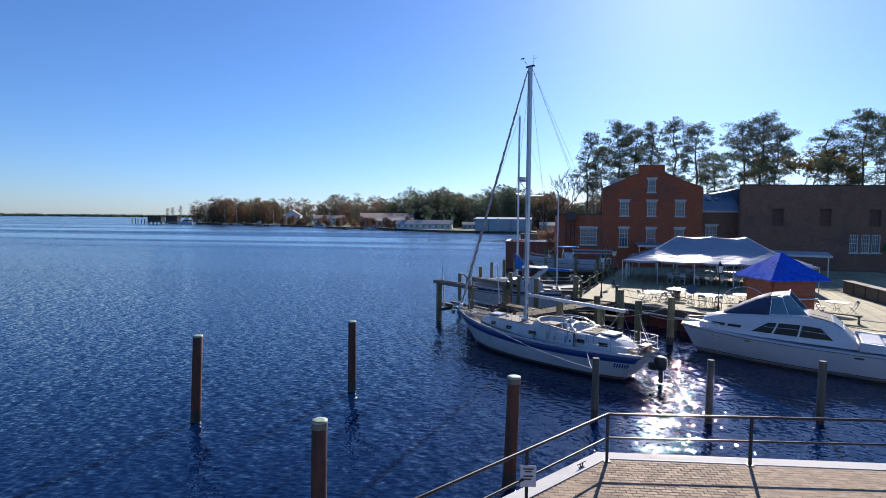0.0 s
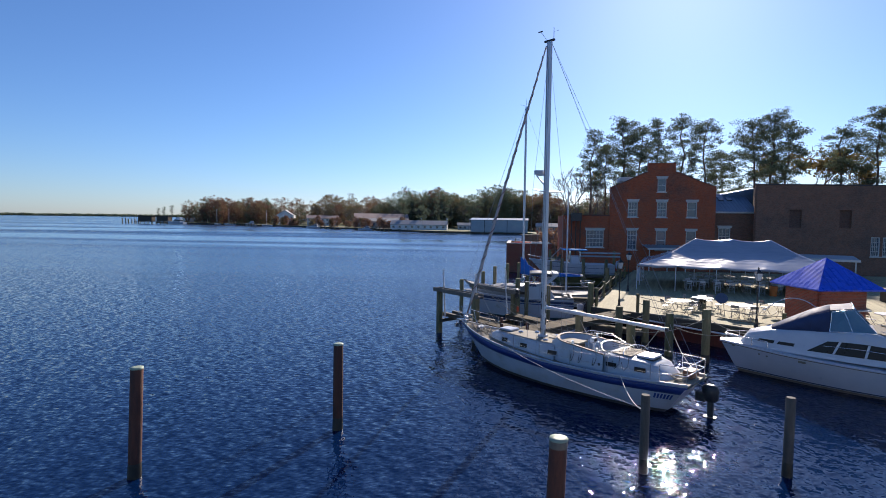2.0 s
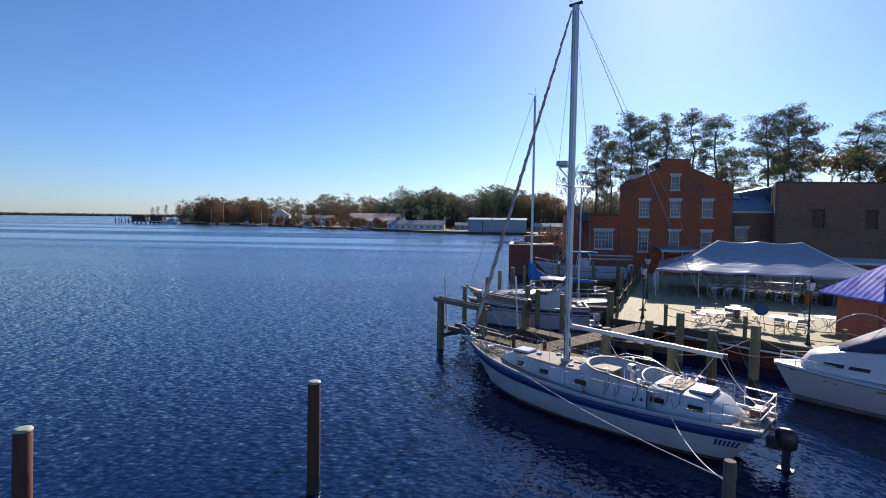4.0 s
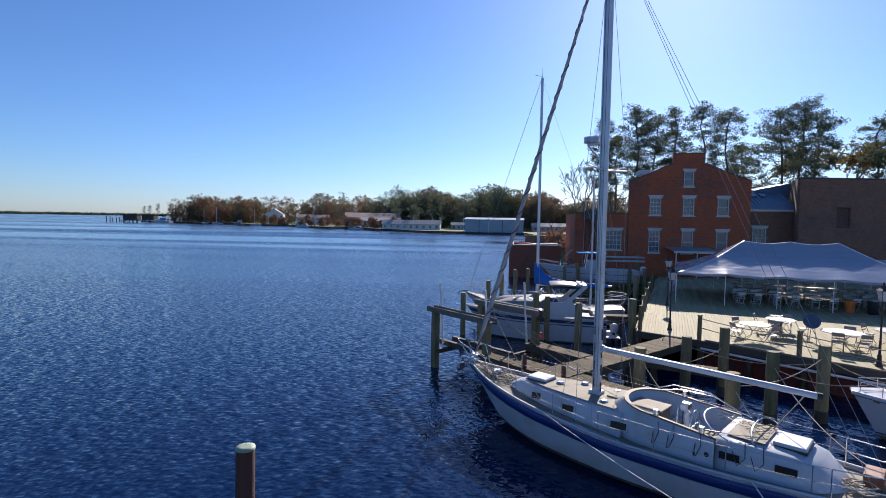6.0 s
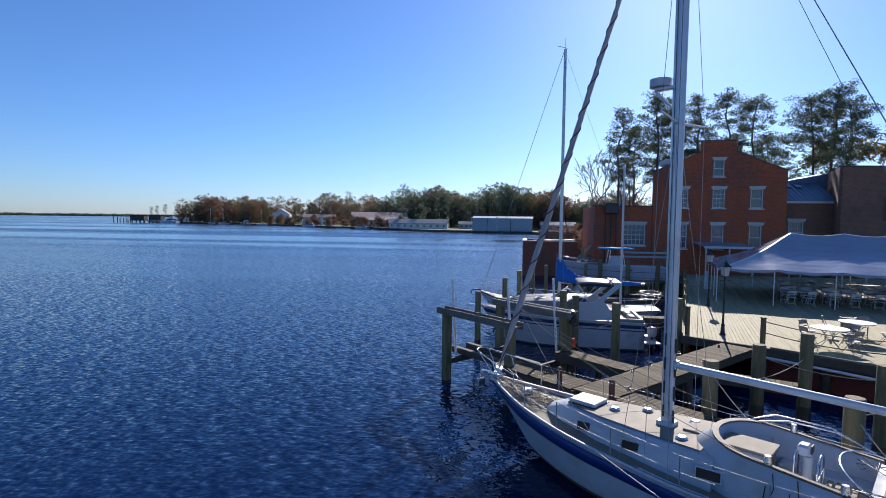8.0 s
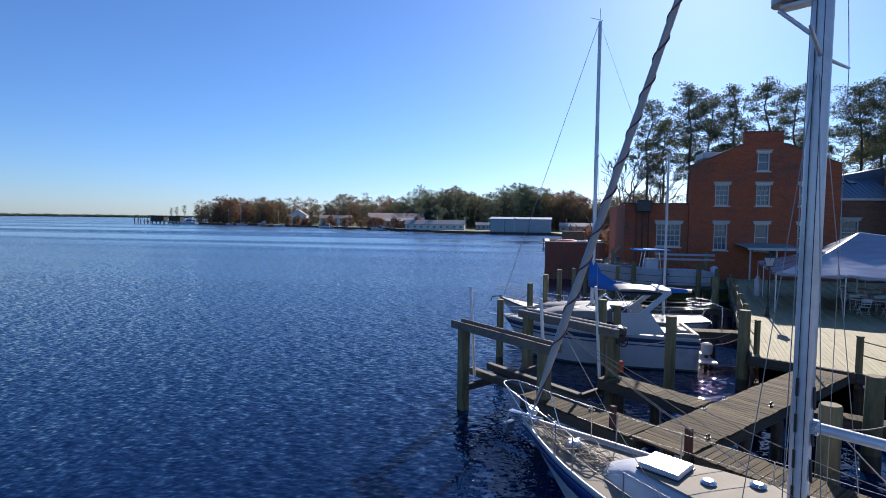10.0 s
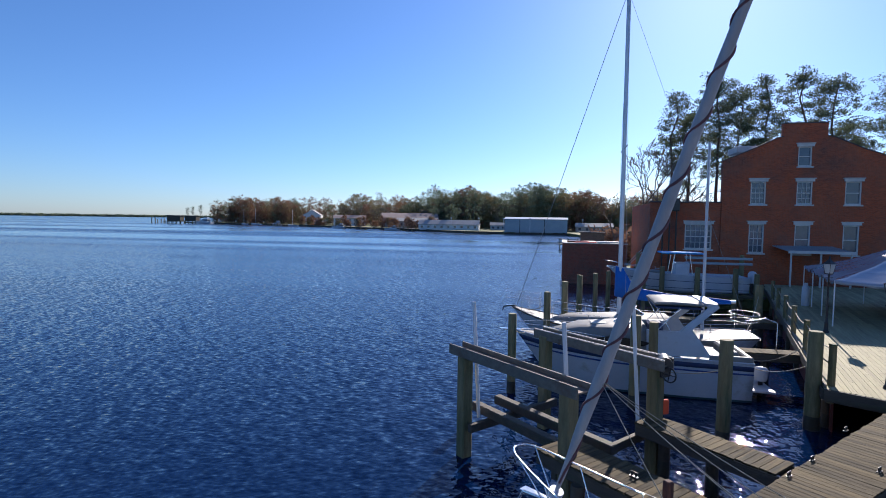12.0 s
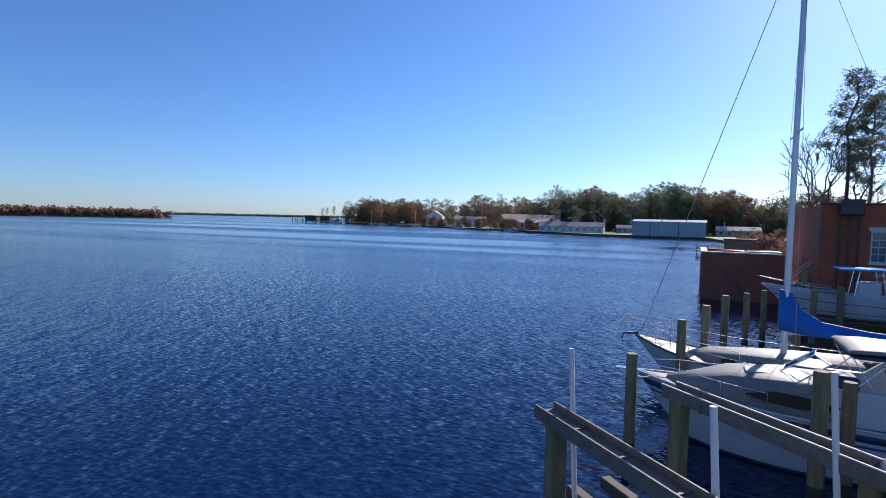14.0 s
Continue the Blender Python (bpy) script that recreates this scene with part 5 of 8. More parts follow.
    part("halyard", g, BLACK, mast, "dark halyards and cleats along the mast")
    g = Geo().box((mx, 0, 14.35), (0.5, 0.10, 0.08), b=0.01).tube([(mx - 0.2, 0, 14.3), (mx - 0.2, 0, 14.85)], 0.012, 5).tube([(mx + 0.1, 0.1, 14.4), (mx + 0.35, 0.15, 14.75)], 0.008, 5)
    g.box((mx + 0.37, 0.15, 14.76), (0.22, 0.02, 0.05)).tube([(mx - 0.2, -0.05, 14.7), (mx - 0.36, -0.1, 14.72)], 0.008, 5)
    part("masthead", g, BLACK, mast, "masthead instruments and aerial")
    for z, ln in ((8.0, 1.15),):
        for sg in (1, -1):
            part("spreader", Geo().tube([(mx, 0, z), (mx - 0.12, sg * ln, z + 0.06)], 0.03, 6, 0.02), ALU, mast)
    rad = part("radar", Geo().tube([(mx + 0.38, 0, 8.78), (mx + 0.38, 0, 8.83), (mx + 0.38, 0, 8.91), (mx + 0.38, 0, 8.94)], 0.22, 20), WHITE, mast, "white radar dome on a bracket")
    part("radar_bracket", Geo().box((mx + 0.22, 0, 8.74), (0.5, 0.2, 0.05)).tube([(mx + 0.1, 0, 8.3), (mx + 0.5, 0, 8.72)], 0.03, 6), ALU, rad)
    # boom
    inv = M.inverted()
    b0, b1 = Vector((mx - 0.16, 0.0, 3.05)), inv @ Vector((6.95, 21.42, 2.76))
    boom = part("boom", Geo().tube([b0, b1], 0.075, 12), ALU, ob, "bare aluminium boom")
    part("boom_end", Geo().tube([b1, b1 + (b1 - b0).normalized() * 0.1], 0.085, 12), BLACK, boom)
    part("gooseneck", Geo().box((mx - 0.13, 0, 3.05), (0.16, 0.12, 0.2), b=0.02), STEEL, boom)
    part("mainsheet", Geo().tube([b1 - Vector((-0.2, 0, 0)), (2.2, -0.5, 1.83)], 0.014, 5), ROPE, ob)
    part("topping_lift", wire([b1 + Vector((0, 0, 0.06)), (mx - 0.1, 0, 14.25)]), WIRE, ob)
    # furled foresail
    tack, head = Vector((10.88, 0, 2.05)), Vector((mx + 0.16, 0, 14.15))
    pts, rings = [], []
    for k in range(61):
        f = k / 60
        p = tack + (head - tack) * f
        r = 0.035 + 0.066 * min(1, f * 9) * (1 - f) ** 0.8 + 0.004 * math.sin(k * 1.7)
        rings.append([p + Vector((r * math.cos(a) * 0.93, r * math.sin(a), -r * math.cos(a) * 0.36)) for a in [2 * math.pi * q / 12 for q in range(12)]])
    sail = part("furled_sail", Geo().loft(rings, True, True), surface("grey_sailcloth", (0.33, 0.32, 0.33), (0.47, 0.46, 0.46), 0.8, scale=2, fine=25, bump=0.3, stretch=(3, 3, 0.6), stain=(0.3, 0.29, 0.3)), ob, "grey furled foresail wound tightly")
    g = Geo()
    spiral = []
    ax = (head - tack).normalized()
    s1 = Vector((0, 1, 0))
    s2 = ax.cross(s1)
    for k in range(300):
        f = k / 299 * 0.96 + 0.01
        r = 0.026 + 0.067 * min(1, f * 9) * (1 - f) ** 0.8
        a = 0.42 * k + 14.0 * math.exp(-f * 9)
        spiral.append(tack + (head - tack) * f + (s1 * math.cos(a) + s2 * math.sin(a)) * r)
    part("sail_edge", Geo().tube(spiral, 0.018, 5), surface("faded_maroon", (0.11, 0.045, 0.05), (0.19, 0.09, 0.09), 0.85), sail, "faded maroon sail edge winding round")
    part("furling_drum", Geo().tube([tack - ax * 0.12, tack - ax * 0.02], 0.10, 14).tube([tack - ax * 0.24, tack - ax * 0.20], 0.10, 14).tube([tack - ax * 0.4, tack], 0.03, 8), WHITE, ob)
    # shrouds and stays
    for sg in (1, -1):
        e = H.at(mx - 0.1, 1.0, sg, -0.12)
        part("shroud", wire([e, (mx - 0.12, sg * 1.15, 8.06), (mx, 0, 14.1)]), WIRE, ob)
        for dx in (0.45, -0.55):
            e = H.at(mx + dx, 1.0, sg, -0.15)
            part("lower_shroud", wire([e, (mx, sg * 0.05, 7.95)]), WIRE, ob)
        e = H.at(0.15, 1.0, sg, -0.2)
        part("backstay", wire([e, (mx - 0.1, 0, 14.25)]), WIRE, ob)
    # lifelines, stanchions, rails
    for sg in (1, -1):
        tops = []
        for x in (1.2, 2.7, 4.2, 5.6, 7.0, 8.4, 9.5):
            b = H.at(x, 1.0, sg, -0.06)
            t = b + Vector((0, sg * 0.01, 0.62))
            tops.append(t)
            part("stanchion", Geo().tube([b, t], 0.013, 6), WIRE, ob)
        line = [H.at(0.3, 1.0, sg, -0.06) + Vector((0, 0, 0.62))] + tops + [H.at(10.2, 1.0, sg, -0.03) + Vector((0, 0, 0.66))]
        part("lifeline", wire(line, 0.0045), WIRE, ob)
        part("lower_lifeline", wire([p - Vector((0, 0, 0.31)) for p in line], 0.004), WIRE, ob)
    g = Geo()
    bowp = [H.at(9.95, 1, 1, -0.03), H.at(10.5, 1, 1, -0.02), Vector((11.35, 0.0, 1.9)), H.at(10.5, 1, -1, -0.02), H.at(9.95, 1, -1, -0.03)]
    upper = [bowp[0] + Vector((0, 0, 0.62)), bowp[1] + Vector((0.3, 0.05, 0.66)), Vector((11.45, 0.22, 2.40)), Vector((11.62, 0.0, 2.41)), Vector((11.45, -0.22, 2.40)), bowp[3] + Vector((0.3, -0.05, 0.66)), bowp[4] + Vector((0, 0, 0.62))]
    bend = []
    for k in range(len(upper) - 1):
        p0, p1, p2, p3 = upper[max(0, k - 1)], upper[k], upper[k + 1], upper[min(len(upper) - 1, k + 2)]
        for q in range(6):
            t = q / 6
            bend.append(0.5 * (2 * p1 + (p2 - p0) * t + (2 * p0 - 5 * p1 + 4 * p2 - p3) * t * t + (3 * p1 - p0 - 3 * p2 + p3) * t ** 3))
    bend.append(upper[-1])
    g.tube(bend, 0.014, 6)
    for b, t in ((bowp[0], upper[0]), (bowp[1], upper[1]), (bowp[3], upper[5]), (bowp[4], upper[6]), (Vector((10.95, 0.08, 1.74)), upper[2]), (Vector((10.95, -0.08, 1.74)), upper[4])):
        g.tube([b, t], 0.012, 6)
    part("pulpit", g, STEEL, ob, "stainless bow pulpit")
    g = Geo()
    st = [H.at(0.9, 1, 1, -0.05), H.at(0.05, 1, 1, -0.05), H.at(0.05, 1, -1, -0.05), H.at(0.9, 1, -1, -0.05)]
    for h in (0.62, 0.32):
        g.tube([p + Vector((0, 0, h)) for p in st], 0.015, 6)
    for p in st + [(st[1] + st[2]) / 2]:
        g.tube([p, p + Vector((0, 0, 0.62))], 0.014, 6)
    part("pushpit", g, STEEL, ob, "stainless stern rail")
    # anchor, bow roller, foredeck gear
    part("bow_roller", Geo().box((11.15, 0, 1.80), (0.7, 0.16, 0.07), b=0.01), STEEL, ob)
    part("anchor", Geo().tube([(10.6, 0.1, 1.92), (11.4, 0.1, 1.84), (11.55, 0.1, 1.55)], 0.025, 6).box((11.45, 0.1, 1.52), (0.1, 0.3, 0.22), b=0.02), STEEL, ob)
    g = Geo()
    rng = random.Random(4)
    for k in range(18):
        pts = [Vector((10.6 - 1.9 * q / 5 + rng.uniform(-0.25, 0.25), rng.uniform(-0.5, 0.5) * (0.5 + 0.5 * q / 5), 0)) for q in range(6)]
        for p in pts:
            p.z = lerp_at(p.x, H.t, 2) + rng.uniform(-0.03, 0.10)
        g.tube(pts, 0.009, 4)
    for k in range(9):
        c = Vector((9.75 + rng.uniform(-0.45, 0.4), rng.uniform(-0.28, 0.28), 1.52 + k * 0.012))
        r = rng.uniform(0.12, 0.24)
        g.tube([c + Vector((r * math.cos(a) * rng.uniform(0.8, 1.1), r * math.sin(a), 0.02 * math.sin(3 * a))) for a in [2 * math.pi * q / 14 for q in range(15)]], 0.013, 5)
    part("rope_coil", g, ROPE, ob, "tangled rope coils on the foredeck")
    part("windlass", Geo().box((9.95, 0.0, 1.60), (0.26, 0.2, 0.16), b=0.05).tube([(9.95, -0.18, 1.63), (9.95, 0.18, 1.63)], 0.05, 10), OLDWHITE, ob)
    # sheets of the furled sail, led aft on both sides
    clew = tack + (head - tack) * 0.14
    for sg, x, w, drop in ((-1, 6.6, 1.35, 0.25), (-1, 5.9, 1.4, 0.16), (-1, 4.2, 1.1, 0.3), (1, 7.6, 1.0, 0.12), (1, 4.1, 1.1, 0.3)):
        part("sail_sheet", Geo().tube(sag(clew, (x, sg * w, 1.5 if x > 5 else 1.95), drop, 14), 0.006, 5), ROPE, ob, "pale rope sheet from the furled sail")
    coil = Geo()
    for k in range(6):
        r = 0.12 + 0.03 * k
        coil.tube([(8.75 + r * math.cos(a), -0.5 + r * math.sin(a), lerp_at(8.75, H.t, 2) + 0.05 + 0.012 * (k % 3)) for a in [2 * math.pi * q / 16 for q in range(17)]], 0.016, 5)
    part("rope_coil", coil, ROPE, ob, "neat tan rope coil on the foredeck")
    # tackle and loose gear over the aft coaming
    for k in range(9):
        c = Vector((2.65 + rng.uniform(-0.5, 0.4), rng.uniform(-0.6, 0.9), 1.86))
        pts = [c + Vector((rng.uniform(-0.3, 0.3), rng.uniform(-0.3, 0.3), rng.uniform(0, 0.12))) for _ in range(6)]
        part("loose_line", Geo().tube(pts, 0.007, 5), BLACK, ob, "dark loose line over the aft cabin")
    for sx in (2.1, 2.45):
        part("hanging_line", Geo().tube([(sx, 0.86, 1.83), (sx - 0.05, 1.03, 1.55), (sx + 0.1, 1.06, 1.36), (sx + 0.2, 1.03, 1.65)], 0.011, 5), BLACK, ob)
    for sx in (3.9, 4.25, 3.3):
        part("hanging_line", Geo().tube([(sx, 1.07, 1.86), (sx - 0.03, 1.1, 1.6), (sx + 0.06, 1.12, 1.34), (sx + 0.12, 1.12, 1.3), (sx + 0.09, 1.1, 1.62)], 0.010, 5), BLACK, ob)
    for x, y in ((4.35, 0.97), (4.35, -0.97), (3.3, 1.0)):
        part("winch", Geo().tube([(x, y, cz(x) + 0.02), (x, y, cz(x) + 0.16)], 0.065, 12, 0.05), STEEL, ob, "chrome sheet winch")
    for sg in (1, -1):
        track = [H.at(x, 1.0, sg, -0.09) + Vector((0, 0, 0.035)) for x in (5.0, 5.5, 6.0, 6.4)]
        part("sheet_track", Geo().tube(track, 0.014, 6), STEEL, ob, "polished sheet track along the side deck")
        part("side_vent", Geo().tube([(3.15, sg * 1.06, 1.42), (3.15, sg * 1.10, 1.42)], 0.055, 14), BLACK, ob, "round black vent in the coaming side")
        part("vent_rim", Geo().tube([(3.42, sg * 1.06, 1.36), (3.42, sg * 1.095, 1.36)], 0.035, 12), STEEL, ob)
    for k in range(4):
        part("locker_slat", Geo().box((3.28 + 0.12 * k, 0.0, 1.46), (0.08, 0.62, 0.03), b=0.006), TEAK if k == 0 else CREAM, ob)
    part("hanging_rope", Geo().tube([(4.62, -0.62, 1.86), (4.6, -0.64, 1.5), (4.64, -0.6, 1.42)], 0.02, 6), ROPE, ob)
    g = Geo()
    for k in range(6):
        c = Vector((0.55 + rng.uniform(-0.15, 0.2), rng.uniform(0.1, 0.5), 1.31 + k * 0.015))
        r = rng.uniform(0.12, 0.24)
        g.tube([c + Vector((r * math.cos(a), r * math.sin(a) * 0.8, 0.02 * math.sin(3 * a))) for a in [2 * math.pi * q / 14 for q in range(15)]], 0.016, 5)
    part("rope_coil", g, ROPE, ob, "tan rope coils on the aft deck")
    # unreadable name on the quarter: plain bars
    for k in range(6):
        p, q = H.at(0.22 + k * 0.13, 0.50, 1, 0.008), H.at(0.22 + k * 0.13, 0.66, 1, 0.008)
        r, t = H.at(0.30 + k * 0.13, 0.66, 1, 0.008), H.at(0.30 + k * 0.13, 0.50, 1, 0.008)
        inn = [v - Vector((0, 0.01, 0)) for v in (p, q, r, t)]
        part("name_bar", Geo().add([p, q, r, t] + inn, [(0, 1, 2, 3), (7, 6, 5, 4), (0, 4, 5, 1), (1, 5, 6, 2), (2, 6, 7, 3), (3, 7, 4, 0)]).fixed(), BLUESTRIPE, ob, "dark blue bar of lettering")
    # outboard on a bracket
    motor = part("outboard", Geo().loft([[(-0.34 + 0.27 * math.cos(a) * k, -0.30 + 0.19 * math.sin(a) * k, z) for a in [2 * math.pi * q / 14 for q in range(14)]] for z, k in ((0.58, 0.75), (0.66, 1.0), (1.0, 1.06), (1.12, 0.85), (1.16, 0.4))], True, True), BLACK, ob, "black outboard motor on the transom")
    part("motor_leg", Geo().box((-0.36, -0.30, 0.2), (0.2, 0.11, 0.85), b=0.02).box((-0.36, -0.30, 0.02), (0.4, 0.26, 0.03), b=0.005), BLACK, motor)
    part("motor_bracket", Geo().box((-0.05, -0.30, 0.7), (0.34, 0.30, 0.32), b=0.02), BLACK, motor)
    part("motor_handle", Geo().tube([(-0.1, -0.3, 1.02), (0.2, -0.28, 1.12), (0.42, -0.26, 1.13)], 0.022, 6), BLACK, motor)
    return ob, M, H


boat1, BOAT_M, BOAT_H = sailing_boat()


def motor_yacht():
    d = Vector((-0.9022, 0.4313)).normalized()
    M = Matrix(((d.x, -d.y, 0, 21.71), (d.y, d.x, 0, 21.59), (0, 0, 1, 0), (0, 0, 0, 1)))
    ob = thing("motor_yacht", M, "white motor yacht with navy canvas screen cover beside the deck", "motor boat")
    H = Hull(((0, 1.66, 1.18, 1.24, 0.3), (3, 1.81, 1.20, 1.32, 0.5), (7, 1.80, 1.27, 1.12, 0.6), (9.5, 1.50, 1.36, 0.60, 0.6), (11.2, 0.85, 1.44, 0.16, 0.4), (11.9, 0.45, 1.43, 0.04, 0.2), (12.1, 0.24, 1.42, 0.0, 0.0)), 28, 0.7, 0.75)
    part("hull", H.skin(0.10), WHITE, ob)
    part("bottom", H.bottom(0.10), surface("tan_stained_boot", (0.16, 0.13, 0.09), (0.30, 0.25, 0.18), 0.6, scale=3, fine=25, bump=0.1), ob, "tan stained waterline")
    part("stem", Geo().add([H.at(12.1, f, sg) for sg in (1, -1) for f in (1.0, 0.75, 0.5, 0.25, 0.1)], [(0, 1, 6, 5), (1, 2, 7, 6), (2, 3, 8, 7), (3, 4, 9, 8)]), WHITE, ob)
    part("deck", H.deck(0.02), WHITE, ob)
    part("rub_rail", H.rail(0.035, -0.06, 0.012), WHITE, ob)
    part("rub_insert", H.band(0.90, 0.93, 0.02), BEAM, ob, "grey rubber line along the rub rail")
    part("waterline_stripe", H.band(0.12, 0.155, 0.006), NAVYCANVAS, ob, "dark line above the water")
    rows = ((11.25, 0.55, 0.45, 1.40, 1.50), (10.95, 0.72, 0.58, 1.40, 1.92), (10.1, 1.0, 0.85, 1.38, 2.20), (8.8, 1.3, 1.12, 1.36, 2.36), (7.4, 1.45, 1.28, 1.34, 2.50), (6.6, 1.5, 1.32, 1.33, 2.52), (5.7, 1.52, 1.34, 1.32, 2.32), (5.25, 1.53, 1.36, 1.31, 2.0), (4.7, 1.56, 1.44, 1.30, 1.48))
    trunk = part("forward_cabin", house(rows, 0.12), WHITE, ob)

    def side(x, z, out=0.0):
        wb, wt, zb, zt = (lerp_at(x, rows[::-1], k) for k in (1, 2, 3, 4))
        return Vector((x, wb + (wt - wb) * 0.88 * (z - zb) / max(0.1, zt - 0.12 - zb) + out, z))

    def pane(low, high, name, mat, label="", out=0.012, n=14):
        """A pane let into the cabin side, between a lower and an upper edge of (x, z) from fore to aft."""
        edge = []
        for ends in (low, high):
            edge.append([side(ends[0][0] + (ends[1][0] - ends[0][0]) * k / n, ends[0][1] + (ends[1][1] - ends[0][1]) * k / n + (0.05 * math.sin(math.pi * k / n) if ends is high and n > 4 else 0), out) for k in range(n + 1)])
        inner = [[p - Vector((0, 0.06, 0)) for p in e] for e in edge]
        return part(name, Geo().loft([edge[0], edge[1], inner[1], inner[0], edge[0]], smooth=False).fixed(), mat, trunk, label)

    pane(((8.82, 1.58), (5.66, 1.58)), ((8.15, 2.06), (6.12, 2.06)), "side_window", DARKGLASS, "long dark side window", 0.02)
    for xb, xt in ((7.95, 7.75), (6.95, 6.85)):
        pane(((xb + 0.04, 1.59), (xb - 0.04, 1.59)), ((xt + 0.04, 2.09), (xt - 0.04, 2.09)), "window_bar", WHITE, "", 0.032, 2)
    for x in (10.6, 9.88):
        pane(((x, 1.65), (x - 0.6, 1.65)), ((x - 0.07, 1.77), (x - 0.64, 1.78)), "port_window", DARKGLASS, "small dark port light", 0.02, 4)
    part("grab_rail", Geo().tube([side(8.3, 1.86, 0.03), side(7.2, 1.9, 0.05), side(5.9, 1.84, 0.04)], 0.013, 6), STEEL, ob)
    # screen under its canvas: nearly level bottom, peaked at the frame
    sec = []
    for x, w, zb, zt in ((10.12, 0.62, 2.19, 2.23), (9.4, 0.86, 2.27, 2.66), (8.7, 1.02, 2.34, 3.06), (8.1, 1.13, 2.42, 3.30)):
        sec.append([(x, w, zb), (x, w * 0.92, zb + (zt - zb) * 0.6), (x, w * 0.78, zb + (zt - zb) * 0.93), (x, w * 0.5, zt + 0.02), (x, 0, zt + 0.05), (x, -w * 0.5, zt + 0.02), (x, -w * 0.78, zb + (zt - zb) * 0.93), (x, -w * 0.92, zb + (zt - zb) * 0.6), (x, -w, zb)])
    canv = Geo().loft(sec)
    canv.add(sec[0], [tuple(range(9))])
    cover = part("screen_cover", canv, NAVYCANVAS, ob, "navy canvas cover over the windscreen")
    so = cover.modifiers.new("thickness", "SOLIDIFY")
    so.thickness = 0.01
    part("cover_seam", Geo().tube([p for p in sec[2]], 0.014, 5).tube([sec[k][2] for k in range(4)], 0.012, 5), NAVYCANVAS, cover)
    tint = glass("tinted_screen", (0.05, 0.13, 0.19))
    frame_ = Geo()
    for sg in (1, -1):
        top_f, top_a, bot_a, bot_f = Vector((8.05, sg * 0.90, 3.22)), Vector((7.35, sg * 0.93, 3.38)), Vector((6.62, sg * 1.16, 2.55)), Vector((8.1, sg * 1.14, 2.44))
        q = [top_f, top_a, bot_a, bot_f]
        part("windscreen", Geo().add(q + [p - Vector((0, sg * 0.015, 0)) for p in q], [(0, 1, 2, 3), (7, 6, 5, 4), (0, 4, 5, 1), (1, 5, 6, 2), (2, 6, 7, 3), (3, 7, 4, 0)]).fixed(), tint, ob, "blue-tinted screen wing")
        frame_.tube([bot_f, top_f, top_a, bot_a, bot_f], 0.02, 6).tube([(top_f + top_a) / 2 - Vector((0.05, 0, 0)), (bot_f + bot_a) / 2], 0.014, 6)
    part("cover_top", Geo().loft([[(8.1, 1.13 * q, 3.24 + 0.11 * (1 - q * q)) for q in (-0.78, -0.5, 0, 0.5, 0.78)], [(7.38, 1.15 * q, 3.38 + 0.10 * (1 - q * q)) for q in (-0.8, -0.5, 0, 0.5, 0.8)]]), NAVYCANVAS, cover)
    frame_.tube([(7.36, 0.96, 3.42), (7.36, 0.5, 3.50), (7.36, -0.5, 3.50), (7.36, -0.96, 3.42)], 0.025, 6)
    part("screen_frame", frame_, STEEL, ob, "bright metal screen frame")
    part("roof_panel", Geo().loft([[(x, w * q, z + 0.045 + 0.012 * (1 - q * q)) for q in (-1, -0.4, 0.4, 1)] for x, w, z in ((6.6, 1.1, 2.52), (6.1, 1.13, 2.43), (5.72, 1.14, 2.325))]), CREAM, ob, "worn beige panel on the cabin roof")
    part("rear_window", Geo().loft([[(x, w * q, z + 0.05) for q in (-1, 1)] for x, w, z in ((5.66, 1.12, 2.30), (5.28, 1.10, 2.03))], smooth=False), SHEDMETAL, ob, "pale sloped rear window")
    part("window_rim", Geo().tube([(5.68, 1.14, 2.36), (5.26, 1.12, 2.06), (5.26, -1.12, 2.06), (5.68, -1.14, 2.36), (5.68, 1.14, 2.36)], 0.02, 6), WHITE, ob)
    for y in (1.0, -1.0):
        part("hand_rail", Geo().tube([(6.5, y, 2.55), (6.5, y, 2.63), (5.85, y, 2.50), (5.85, y, 2.42)], 0.014, 6), STEEL, ob)
    # after cockpit: coamings, seats, engine box
    for sg in (1, -1):
        part("cockpit_coaming", house(((4.75, 0.14, 0.12, 1.28, 1.62), (3.2, 0.14, 0.12, 1.28, 1.56), (0.4, 0.14, 0.12, 1.26, 1.50)), 0.05), WHITE, ob, m=pose(0, sg * 1.5, 0))
    part("cockpit_seat", Geo().box((4.25, 0, 1.45), (0.8, 2.6, 0.34), b=0.08).box((3.5, 0, 1.38), (0.6, 2.6, 0.22), b=0.06), WHITE, ob, "white padded cockpit seats")
    part("engine_box", Geo().box((2.0, 0, 1.42), (1.6, 1.6, 0.36), b=0.08), WHITE, ob)
    part("locker", Geo().box((3.9, 0.95, 1.58), (0.5, 0.5, 0.06), b=0.03), BLUESTRIPE, ob, "blue pad on the cockpit locker")
    g = Geo()
    for sg in (1, -1):
        pts = [H.at(x, 1, sg, -0.08) + Vector((0, 0, 0.32)) for x in (10.2, 10.8, 11.4, 11.9)]
        g.tube(pts, 0.014, 6)
        for p in pts:
            g.tube([p - Vector((0, 0, 0.32)), p], 0.012, 6)
    part("bow_rail", g, STEEL, ob, "stainless bow rail")
    part("outrigger", Geo().tube(sag((10.4, -0.4, 2.9), (8.0, -1.1, 2.5), -0.75, 16), 0.02, 6), WHITE, ob, "bent white aerial pole")
